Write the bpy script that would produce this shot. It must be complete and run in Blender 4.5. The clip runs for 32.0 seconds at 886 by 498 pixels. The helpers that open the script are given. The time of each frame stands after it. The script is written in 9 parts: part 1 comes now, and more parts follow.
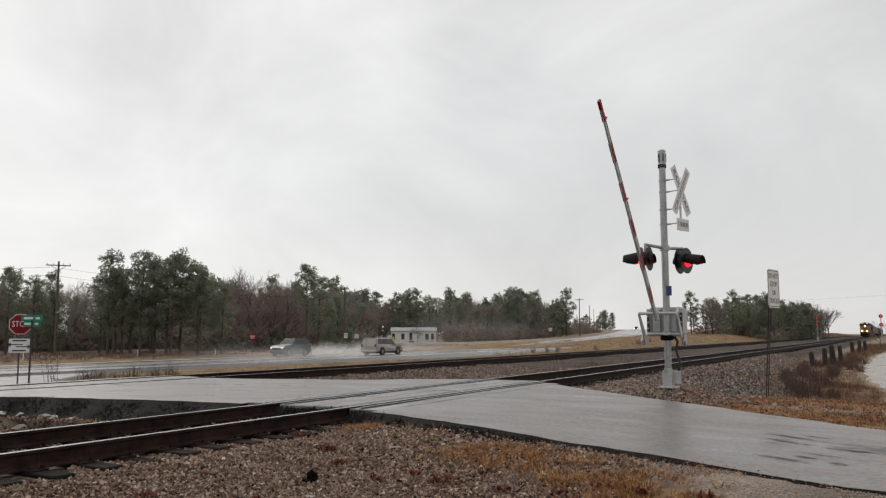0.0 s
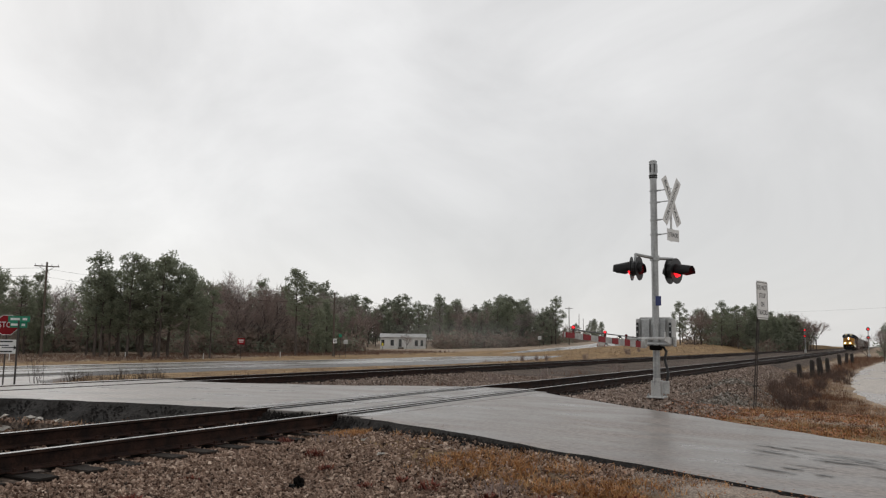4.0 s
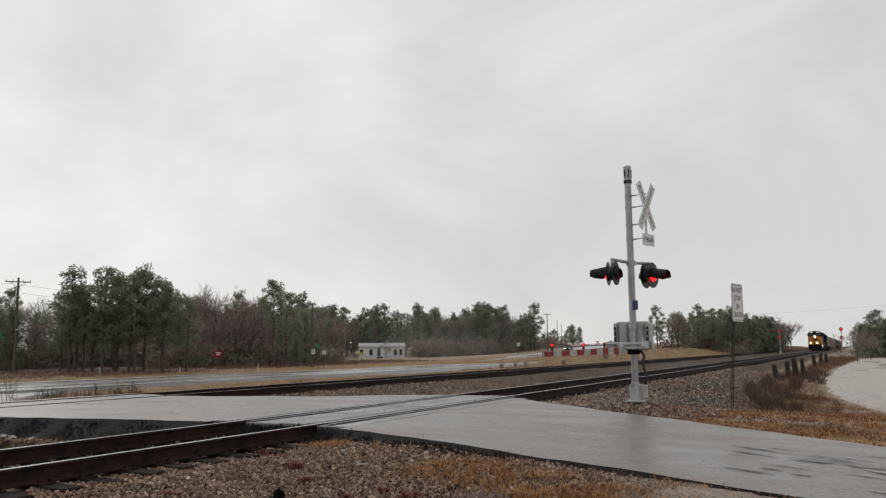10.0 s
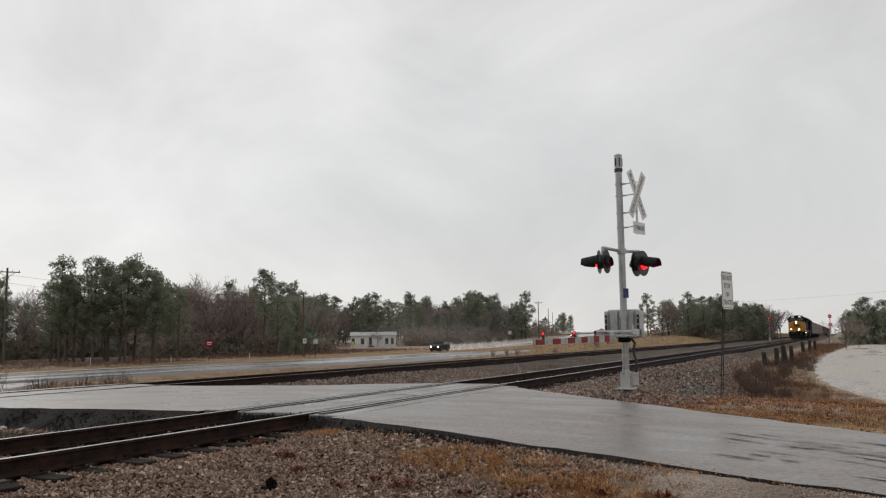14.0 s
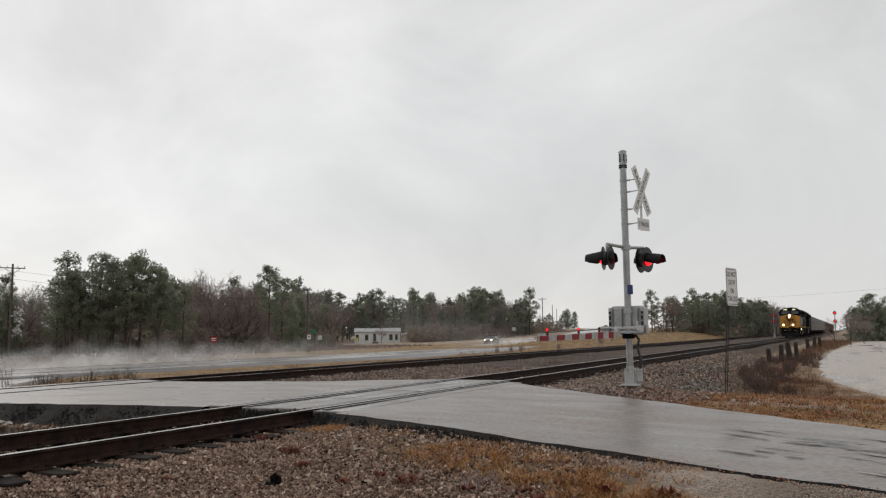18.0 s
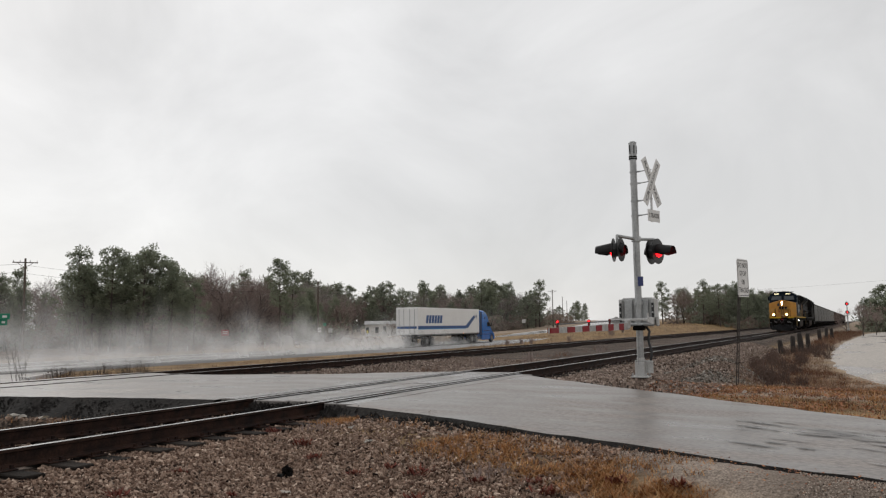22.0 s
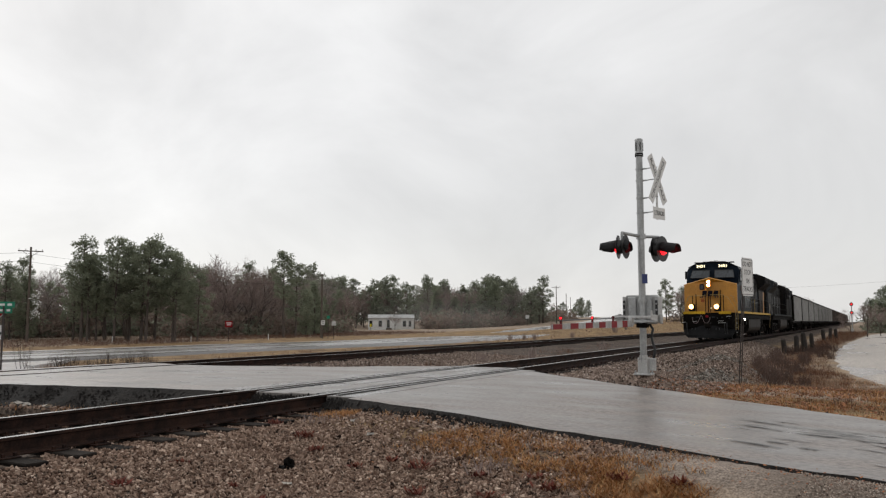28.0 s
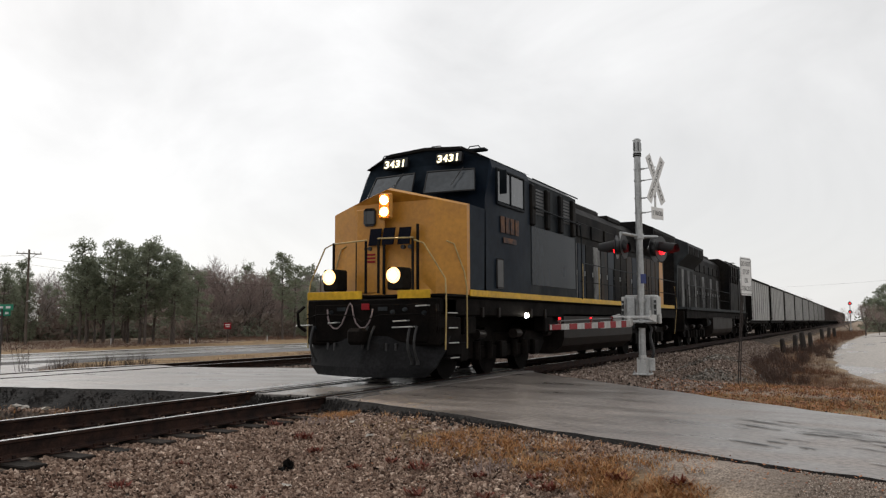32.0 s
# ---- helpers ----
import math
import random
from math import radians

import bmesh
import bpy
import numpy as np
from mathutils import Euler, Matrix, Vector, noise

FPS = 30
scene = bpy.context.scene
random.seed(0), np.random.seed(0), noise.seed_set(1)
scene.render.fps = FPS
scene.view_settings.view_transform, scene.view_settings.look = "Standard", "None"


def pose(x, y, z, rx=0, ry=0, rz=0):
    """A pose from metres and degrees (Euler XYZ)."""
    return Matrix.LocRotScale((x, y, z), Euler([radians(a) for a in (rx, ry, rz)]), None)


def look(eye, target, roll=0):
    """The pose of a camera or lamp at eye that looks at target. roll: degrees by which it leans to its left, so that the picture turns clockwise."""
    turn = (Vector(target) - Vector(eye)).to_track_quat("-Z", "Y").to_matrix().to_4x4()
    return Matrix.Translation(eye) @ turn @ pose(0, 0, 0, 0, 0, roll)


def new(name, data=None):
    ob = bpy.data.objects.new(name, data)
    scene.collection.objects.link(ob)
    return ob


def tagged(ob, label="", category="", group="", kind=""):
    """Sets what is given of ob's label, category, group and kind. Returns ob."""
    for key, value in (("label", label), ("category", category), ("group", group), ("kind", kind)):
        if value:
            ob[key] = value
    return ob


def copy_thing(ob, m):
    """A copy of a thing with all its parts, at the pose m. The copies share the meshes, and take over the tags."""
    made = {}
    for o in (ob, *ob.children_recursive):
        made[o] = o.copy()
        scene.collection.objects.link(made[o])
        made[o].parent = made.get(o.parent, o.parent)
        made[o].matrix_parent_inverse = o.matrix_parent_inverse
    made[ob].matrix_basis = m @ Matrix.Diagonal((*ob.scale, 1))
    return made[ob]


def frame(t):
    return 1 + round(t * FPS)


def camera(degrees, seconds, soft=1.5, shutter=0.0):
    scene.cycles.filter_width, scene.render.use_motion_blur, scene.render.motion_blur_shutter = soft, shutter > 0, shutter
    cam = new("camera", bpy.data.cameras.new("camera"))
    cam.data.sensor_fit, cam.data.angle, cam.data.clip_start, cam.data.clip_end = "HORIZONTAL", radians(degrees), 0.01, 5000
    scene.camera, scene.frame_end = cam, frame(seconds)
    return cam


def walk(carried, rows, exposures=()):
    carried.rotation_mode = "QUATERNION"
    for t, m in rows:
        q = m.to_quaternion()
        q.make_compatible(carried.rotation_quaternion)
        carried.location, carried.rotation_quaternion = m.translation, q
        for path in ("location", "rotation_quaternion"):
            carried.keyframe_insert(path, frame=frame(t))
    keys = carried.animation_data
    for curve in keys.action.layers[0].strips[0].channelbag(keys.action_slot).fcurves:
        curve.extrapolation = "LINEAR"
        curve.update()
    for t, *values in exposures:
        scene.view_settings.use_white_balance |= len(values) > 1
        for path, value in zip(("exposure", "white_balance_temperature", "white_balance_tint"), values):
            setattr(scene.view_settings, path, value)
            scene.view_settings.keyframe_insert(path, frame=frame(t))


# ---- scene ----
# One hand-held camera that only turns. Metres; +y runs along the railway, rail tops of the main track are z = 0.
CLIP = 32.0
EYE = (0.0, 0.0, 1.11)
cam = camera(58.49, CLIP, soft=1.25)
walk(cam, [(t, pose(*EYE, rx, ry, rz)) for t, rx, ry, rz in (
    (0, 96.142, 0.088, 29.482),
    (0.5, 96.202, 0.097, 29.369),
    (1, 96.220, -0.031, 29.241),
    (1.5, 96.206, -0.002, 29.236),
    (2, 96.305, -0.107, 29.159),
    (2.5, 96.447, -0.260, 29.034),
    (3, 96.517, -0.502, 28.847),
    (3.5, 96.572, -0.704, 28.726),
    (5.5, 96.798, -0.388, 28.710),
    (6, 96.999, 0.195, 28.745),
    (6.5, 97.118, 0.320, 28.554),
    (7, 97.213, 0.647, 28.366),
    (7.5, 97.445, 0.837, 28.062),
    (8, 97.819, 0.876, 27.612),
    (8.5, 97.851, 0.845, 27.320),
    (9, 97.642, 0.606, 27.233),
    (9.5, 97.324, 0.432, 27.198),
    (10, 97.231, 0.460, 27.209),
    (10.5, 97.119, 0.542, 27.150),
    (11, 96.948, 0.607, 26.984),
    (11.5, 96.858, 0.700, 26.866),
    (12, 96.745, 0.787, 26.727),
    (12.5, 96.607, 0.749, 26.668),
    (13, 96.480, 0.692, 26.607),
    (13.5, 96.444, 0.815, 26.655),
    (14, 96.414, 0.698, 26.597),
    (14.5, 96.406, 0.575, 26.452),
    (16.5, 96.521, 0.188, 26.841),
    (17, 96.467, 0.204, 26.935),
    (17.5, 96.306, 0.633, 26.970),
    (18, 96.148, 0.639, 26.888),
    (18.5, 96.050, 0.439, 26.916),
    (19, 95.750, 0.258, 26.904),
    (19.5, 95.304, 0.065, 26.969),
    (20, 94.941, -0.123, 27.117),
    (20.5, 94.760, -0.032, 27.378),
    (21, 94.633, 0.329, 27.404),
    (21.5, 95.026, 0.575, 27.352),
    (22, 95.617, 0.848, 27.617),
    (22.5, 96.275, 0.887, 27.808),
    (23, 96.545, 0.599, 27.699),
    (23.5, 96.498, 0.416, 27.690),
    (24, 96.472, 0.275, 27.679),
    (24.5, 96.334, 0.244, 27.690),
    (25, 96.079, 0.240, 27.702),
    (25.5, 95.726, 0.256, 27.673),
    (27.5, 95.251, -0.086, 27.981),
    (28, 95.224, -0.000, 27.857),
    (28.5, 95.170, 0.018, 27.612),
    (29, 95.039, 0.054, 27.384),
    (29.5, 95.069, 0.214, 27.338),
    (30, 95.111, 0.300, 27.403),
    (30.5, 95.210, 0.291, 27.480),
    (31, 95.375, 0.245, 27.486),
    (31.5, 95.467, 0.129, 27.566),
    (32, 95.285, 0.247, 27.775),
)], ((0, 0.24), (4, 0.22), (8, 0.17), (12, 0.16), (16, 0.17), (21, 0.25), (24, 0.24), (28, 0.31), (31, 0.30), (32, 0.45)))

# ---- light: thick overcast, late morning ----
SUN_EL, SUN_AZ = radians(35), radians(-66)
world = bpy.data.worlds.new("overcast")
scene.world = world
world.use_nodes = True


def build_world():
    nt = world.node_tree
    nt.nodes.clear()
    out = nt.nodes.new("ShaderNodeOutputWorld")
    sky = nt.nodes.new("ShaderNodeTexSky")
    sky.sky_type, sky.sun_disc = "NISHITA", False
    sky.sun_elevation, sky.sun_rotation = SUN_EL, SUN_AZ
    b1 = nt.nodes.new("ShaderNodeBackground")
    b1.inputs["Strength"].default_value = 0.006
    nt.links.new(sky.outputs[0], b1.inputs[0])
    co = nt.nodes.new("ShaderNodeTexCoord")
    mp = nt.nodes.new("ShaderNodeMapping")
    mp.inputs["Scale"].default_value = (1.0, 1.0, 1.5)
    mp.inputs["Rotation"].default_value = (0.0, 0.0, 0.6)
    n1 = nt.nodes.new("ShaderNodeTexNoise")
    n1.inputs["Scale"].default_value, n1.inputs["Detail"].default_value = 2.6, 6.0
    n1.inputs["Roughness"].default_value = 0.55
    n1.inputs["Distortion"].default_value = 0.6
    ramp = nt.nodes.new("ShaderNodeValToRGB")
    ramp.color_ramp.elements[0].position, ramp.color_ramp.elements[1].position = 0.33, 0.68
    ramp.color_ramp.elements[0].color = (0.672, 0.667, 0.662, 1)
    ramp.color_ramp.elements[1].color = (0.868, 0.861, 0.854, 1)
    b2 = nt.nodes.new("ShaderNodeBackground")
    b2.inputs["Strength"].default_value = 0.79
    add = nt.nodes.new("ShaderNodeAddShader")
    nt.links.new(co.outputs["Generated"], mp.inputs[0])
    nt.links.new(mp.outputs[0], n1.inputs[0])
    nt.links.new(n1.outputs[0], ramp.inputs[0])
    # the cloud sheet is brighter towards the hidden sun
    dot = nt.nodes.new("ShaderNodeVectorMath")
    dot.operation = "DOT_PRODUCT"
    dot.inputs[1].default_value = (math.sin(SUN_AZ) * math.cos(SUN_EL), math.cos(SUN_AZ) * math.cos(SUN_EL), math.sin(SUN_EL))
    nt.links.new(co.outputs["Generated"], dot.inputs[0])
    br = nt.nodes.new("ShaderNodeMapRange")
    br.inputs["From Min"].default_value, br.inputs["From Max"].default_value = 0.2, 1.0
    br.inputs["To Min"].default_value, br.inputs["To Max"].default_value = 0.93, 1.09
    nt.links.new(dot.outputs["Value"], br.inputs[0])
    mul = nt.nodes.new("ShaderNodeMix")
    mul.data_type, mul.blend_type = "RGBA", "MULTIPLY"
    mul.inputs[0].default_value = 1.0
    nt.links.new(ramp.outputs[0], mul.inputs[6])
    nt.links.new(br.outputs[0], mul.inputs[7])
    nt.links.new(mul.outputs[2], b2.inputs[0])
    nt.links.new(b1.outputs[0], add.inputs[0])
    nt.links.new(b2.outputs[0], add.inputs[1])
    nt.links.new(add.outputs[0], out.inputs[0])


build_world()
sun = new("sun", bpy.data.lights.new("sun", "SUN"))
sun.data.energy, sun.data.angle, sun.data.color = 0.8, radians(25), (1.0, 0.97, 0.93)
SUN_FROM = Vector((math.sin(SUN_AZ) * math.cos(SUN_EL), math.cos(SUN_AZ) * math.cos(SUN_EL), math.sin(SUN_EL)))
sun.matrix_world = look(SUN_FROM * 60, (0, 0, 0))

# ---- materials ----


def mat(name, col, rough=0.6, metal=0.0, var=0.25, scale=6.0, bump=0.1, col2=None, fine=8.0, glow=0.0, gloss_var=0.12, stretch=(1, 1, 1), coat=0.0, each=0.0, spec=0.5):
    """A surface with variation at two scales: broad patches towards col2, fine grain, relief and uneven gloss."""
    m = bpy.data.materials.new(name)
    m.use_nodes = True
    nt = m.node_tree
    p = nt.nodes["Principled BSDF"]
    L = nt.links.new
    co = nt.nodes.new("ShaderNodeTexCoord")
    mp = nt.nodes.new("ShaderNodeMapping")
    mp.inputs["Scale"].default_value = stretch
    L(co.outputs["Object"], mp.inputs[0])
    a = nt.nodes.new("ShaderNodeTexNoise")
    a.inputs["Scale"].default_value, a.inputs["Detail"].default_value = scale, 5
    b = nt.nodes.new("ShaderNodeTexNoise")
    b.inputs["Scale"].default_value, b.inputs["Detail"].default_value = scale * fine, 4
    L(mp.outputs[0], a.inputs[0])
    L(mp.outputs[0], b.inputs[0])
    c2 = col2 or tuple(v * (1 - var) for v in col)
    r = nt.nodes.new("ShaderNodeValToRGB")
    r.color_ramp.elements[0].position, r.color_ramp.elements[1].position = 0.36, 0.64
    r.color_ramp.elements[0].color, r.color_ramp.elements[1].color = (*c2, 1), (*col, 1)
    L(a.outputs[0], r.inputs[0])
    mix = nt.nodes.new("ShaderNodeMix")
    mix.data_type, mix.blend_type = "RGBA", "MULTIPLY"
    mix.inputs[0].default_value = 1.0
    g = nt.nodes.new("ShaderNodeMapRange")
    g.inputs["From Min"].default_value, g.inputs["From Max"].default_value = 0.25, 0.75
    g.inputs["To Min"].default_value, g.inputs["To Max"].default_value = 1 - var, 1 + var * 0.6
    L(b.outputs[0], g.inputs[0])
    L(r.outputs[0], mix.inputs[6])
    L(g.outputs[0], mix.inputs[7])
    last = mix.outputs[2]
    if each:
        oi = nt.nodes.new("ShaderNodeObjectInfo")
        e = nt.nodes.new("ShaderNodeMapRange")
        e.inputs["To Min"].default_value, e.inputs["To Max"].default_value = 1 - each, 1 + each
        L(oi.outputs["Random"], e.inputs[0])
        m2 = nt.nodes.new("ShaderNodeMix")
        m2.data_type, m2.blend_type = "RGBA", "MULTIPLY"
        m2.inputs[0].default_value = 1.0
        L(last, m2.inputs[6])
        L(e.outputs[0], m2.inputs[7])
        last = m2.outputs[2]
    L(last, p.inputs["Base Color"])
    rr = nt.nodes.new("ShaderNodeMapRange")
    rr.inputs["To Min"].default_value, rr.inputs["To Max"].default_value = max(rough - gloss_var, 0.02), min(rough + gloss_var, 1)
    L(a.outputs[0], rr.inputs[0])
    L(rr.outputs[0], p.inputs["Roughness"])
    p.inputs["Metallic"].default_value = metal
    p.inputs["Coat Weight"].default_value = coat
    p.inputs["Specular IOR Level"].default_value = spec
    if bump:
        bp = nt.nodes.new("ShaderNodeBump")
        bp.inputs["Strength"].default_value, bp.inputs["Distance"].default_value = bump, 0.02
        L(b.outputs[0], bp.inputs["Height"])
        L(bp.outputs[0], p.inputs["Normal"])
    if glow:
        p.inputs["Emission Color"].default_value = (*col, 1)
        p.inputs["Emission Strength"].default_value = glow
    return m


def island_mat(name, cols, rough=0.7, bump_scale=60.0, bump=0.3, spec=0.5, through_light=0.0):
    """For many small joined pieces: the colour changes from piece to piece."""
    m = bpy.data.materials.new(name)
    m.use_nodes = True
    nt = m.node_tree
    p = nt.nodes["Principled BSDF"]
    ge = nt.nodes.new("ShaderNodeNewGeometry")
    r = nt.nodes.new("ShaderNodeValToRGB")
    r.color_ramp.interpolation = "LINEAR"
    while len(r.color_ramp.elements) < len(cols):
        r.color_ramp.elements.new(0.5)
    for i, c in enumerate(cols):
        r.color_ramp.elements[i].position = i / (len(cols) - 1)
        r.color_ramp.elements[i].color = (*c, 1)
    nt.links.new(ge.outputs["Random Per Island"], r.inputs[0])
    co = nt.nodes.new("ShaderNodeTexCoord")
    n = nt.nodes.new("ShaderNodeTexNoise")
    n.inputs["Scale"].default_value = bump_scale
    nt.links.new(co.outputs["Object"], n.inputs[0])
    mx = nt.nodes.new("ShaderNodeMix")
    mx.data_type, mx.blend_type = "RGBA", "MULTIPLY"
    mx.inputs[0].default_value = 1.0
    g = nt.nodes.new("ShaderNodeMapRange")
    g.inputs["From Min"].default_value, g.inputs["From Max"].default_value = 0.25, 0.75
    g.inputs["To Min"].default_value, g.inputs["To Max"].default_value = 0.7, 1.2
    nt.links.new(n.outputs[0], g.inputs[0])
    nt.links.new(r.outputs[0], mx.inputs[6])
    nt.links.new(g.outputs[0], mx.inputs[7])
    nt.links.new(mx.outputs[2], p.inputs["Base Color"])
    p.inputs["Roughness"].default_value = rough
    p.inputs["Specular IOR Level"].default_value = spec
    if through_light:
        tl = nt.nodes.new("ShaderNodeBsdfTranslucent")
        nt.links.new(mx.outputs[2], tl.inputs["Color"])
        ms = nt.nodes.new("ShaderNodeMixShader")
        ms.inputs[0].default_value = through_light
        nt.links.new(p.outputs[0], ms.inputs[1])
        nt.links.new(tl.outputs[0], ms.inputs[2])
        nt.links.new(ms.outputs[0], nt.nodes["Material Output"].inputs[0])
    if bump:
        bp = nt.nodes.new("ShaderNodeBump")
        bp.inputs["Strength"].default_value, bp.inputs["Distance"].default_value = bump, 0.01
        nt.links.new(n.outputs[0], bp.inputs["Height"])
        nt.links.new(bp.outputs[0], p.inputs["Normal"])
    return m


def wet_mat(name, dry, wet, scale=0.5, rough_lo=0.08, rough_hi=0.5, stretch=(1, 1, 1), bump=0.25, cut=(0.42, 0.6), grain=60.0, cracks=0.0):
    """Pavement after rain: darker, glossy patches among lighter, rougher ones, with grain."""
    m = bpy.data.materials.new(name)
    m.use_nodes = True
    nt = m.node_tree
    L = nt.links.new
    p = nt.nodes["Principled BSDF"]
    co = nt.nodes.new("ShaderNodeTexCoord")
    mp = nt.nodes.new("ShaderNodeMapping")
    mp.inputs["Scale"].default_value = stretch
    L(co.outputs["Object"], mp.inputs[0])
    a = nt.nodes.new("ShaderNodeTexNoise")
    a.inputs["Scale"].default_value, a.inputs["Detail"].default_value = scale, 6
    a.inputs["Roughness"].default_value = 0.6
    L(mp.outputs[0], a.inputs[0])
    f = nt.nodes.new("ShaderNodeTexNoise")
    f.inputs["Scale"].default_value, f.inputs["Detail"].default_value = grain, 9
    L(co.outputs["Object"], f.inputs[0])
    k = nt.nodes.new("ShaderNodeMapRange")
    k.interpolation_type = "SMOOTHSTEP"
    k.inputs["From Min"].default_value, k.inputs["From Max"].default_value = cut
    L(a.outputs[0], k.inputs[0])
    mc = nt.nodes.new("ShaderNodeMix")
    mc.data_type = "RGBA"
    mc.inputs[6].default_value, mc.inputs[7].default_value = (*wet, 1), (*dry, 1)
    L(k.outputs[0], mc.inputs[0])
    mg = nt.nodes.new("ShaderNodeMix")
    mg.data_type, mg.blend_type = "RGBA", "MULTIPLY"
    mg.inputs[0].default_value = 1.0
    gr = nt.nodes.new("ShaderNodeMapRange")
    gr.inputs["From Min"].default_value, gr.inputs["From Max"].default_value = 0.3, 0.7
    gr.inputs["To Min"].default_value, gr.inputs["To Max"].default_value = 0.5, 1.4
    L(f.outputs[0], gr.inputs[0])
    L(mc.outputs[2], mg.inputs[6])
    L(gr.outputs[0], mg.inputs[7])
    last = mg.outputs[2]
    if cracks:
        vo = nt.nodes.new("ShaderNodeTexVoronoi")
        vo.feature = "DISTANCE_TO_EDGE"
        vo.inputs["Scale"].default_value = cracks
        w = nt.nodes.new("ShaderNodeTexNoise")
        w.inputs["Scale"].default_value = 1.5
        wa = nt.nodes.new("ShaderNodeMix")
        wa.data_type = "RGBA"
        wa.inputs[0].default_value = 0.25
        L(co.outputs["Object"], w.inputs[0])
        L(co.outputs["Object"], wa.inputs[6])
        L(w.outputs["Color"], wa.inputs[7])
        L(wa.outputs[2], vo.inputs["Vector"])
        ck = nt.nodes.new("ShaderNodeMapRange")
        ck.inputs["From Max"].default_value = 0.006
        ck.inputs["To Min"].default_value = 0.35
        L(vo.outputs["Distance"], ck.inputs[0])
        m3 = nt.nodes.new("ShaderNodeMix")
        m3.data_type, m3.blend_type = "RGBA", "MULTIPLY"
        m3.inputs[0].default_value = 1.0
        L(last, m3.inputs[6])
        L(ck.outputs[0], m3.inputs[7])
        last = m3.outputs[2]
    L(last, p.inputs["Base Color"])
    kr = nt.nodes.new("ShaderNodeMapRange")
    kr.inputs["To Min"].default_value, kr.inputs["To Max"].default_value = rough_lo, rough_hi
    L(k.outputs[0], kr.inputs[0])
    L(kr.outputs[0], p.inputs["Roughness"])
    bs = nt.nodes.new("ShaderNodeMath")
    bs.operation = "MULTIPLY"
    bs.inputs[1].default_value = bump
    L(k.outputs[0], bs.inputs[0])
    bp = nt.nodes.new("ShaderNodeBump")
    bp.inputs["Distance"].default_value = 0.006
    L(bs.outputs[0], bp.inputs["Strength"])
    L(f.outputs[0], bp.inputs["Height"])
    L(bp.outputs[0], p.inputs["Normal"])
    return m


def ground_mat():
    """Soil mixed by the zone weights of the sheet: crushed stone, dry grass, bare wet mud."""
    m = bpy.data.materials.new("soil")
    m.use_nodes = True
    nt = m.node_tree
    L = nt.links.new
    p = nt.nodes["Principled BSDF"]
    co = nt.nodes.new("ShaderNodeTexCoord")
    at = nt.nodes.new("ShaderNodeAttribute")
    at.attribute_name = "zone"
    sp = nt.nodes.new("ShaderNodeSeparateColor")
    L(at.outputs["Color"], sp.inputs[0])

    def noisy(scale, detail, lo, hi, a, b):
        n = nt.nodes.new("ShaderNodeTexNoise")
        n.inputs["Scale"].default_value, n.inputs["Detail"].default_value = scale, detail
        L(co.outputs["Object"], n.inputs[0])
        r = nt.nodes.new("ShaderNodeValToRGB")
        r.color_ramp.elements[0].position, r.color_ramp.elements[1].position = lo, hi
        r.color_ramp.elements[0].color, r.color_ramp.elements[1].color = (*a, 1), (*b, 1)
        L(n.outputs[0], r.inputs[0])
        return n, r.outputs[0]

    def over(fac, a, b, kind="MIX"):
        x = nt.nodes.new("ShaderNodeMix")
        x.data_type, x.blend_type = "RGBA", kind
        if isinstance(fac, float):
            x.inputs[0].default_value = fac
        else:
            L(fac, x.inputs[0])
        L(a, x.inputs[6])
        L(b, x.inputs[7])
        return x.outputs[2]

    vo = nt.nodes.new("ShaderNodeTexVoronoi")
    vo.inputs["Scale"].default_value = 22
    L(co.outputs["Object"], vo.inputs["Vector"])
    hs = nt.nodes.new("ShaderNodeSeparateColor")
    L(vo.outputs["Color"], hs.inputs[0])
    st = nt.nodes.new("ShaderNodeValToRGB")
    for i, (q, c) in enumerate(((0.0, (0.018, 0.014, 0.012)), (0.4, (0.06, 0.046, 0.038)), (1.0, (0.17, 0.135, 0.112)))):
        if i == 2:
            st.color_ramp.elements.new(q)
        el = st.color_ramp.elements[min(i, 2)]
        el.position, el.color = q, (*c, 1)
    L(hs.outputs[0], st.inputs[0])
    nA, broad = noisy(0.35, 6, 0.35, 0.65, (0.62, 0.58, 0.54), (1.1, 1.05, 1.0))
    stone = over(1.0, st.outputs[0], broad, "MULTIPLY")
    _, tan = noisy(0.6, 7, 0.3, 0.7, (0.14, 0.092, 0.05), (0.36, 0.25, 0.13))
    nf, fine = noisy(14, 5, 0.25, 0.75, (0.55, 0.55, 0.55), (1.25, 1.2, 1.15))
    grass = over(1.0, tan, fine, "MULTIPLY")
    _, mud = noisy(0.8, 6, 0.35, 0.65, (0.21, 0.172, 0.145), (0.45, 0.38, 0.325))
    _, grit = noisy(55, 6, 0.32, 0.68, (0.45, 0.45, 0.45), (1.4, 1.38, 1.34))
    mud = over(1.0, mud, grit, "MULTIPLY")
    c = over(sp.outputs[1], stone, grass)
    c = over(sp.outputs[2], c, mud)
    L(c, p.inputs["Base Color"])
    p.inputs["Roughness"].default_value = 0.85
    p.inputs["Specular IOR Level"].default_value = 0.12
    bp = nt.nodes.new("ShaderNodeBump")
    bp.inputs["Strength"].default_value, bp.inputs["Distance"].default_value = 0.6, 0.03
    L(vo.outputs["Distance"], bp.inputs["Height"])
    L(bp.outputs[0], p.inputs["Normal"])
    return m


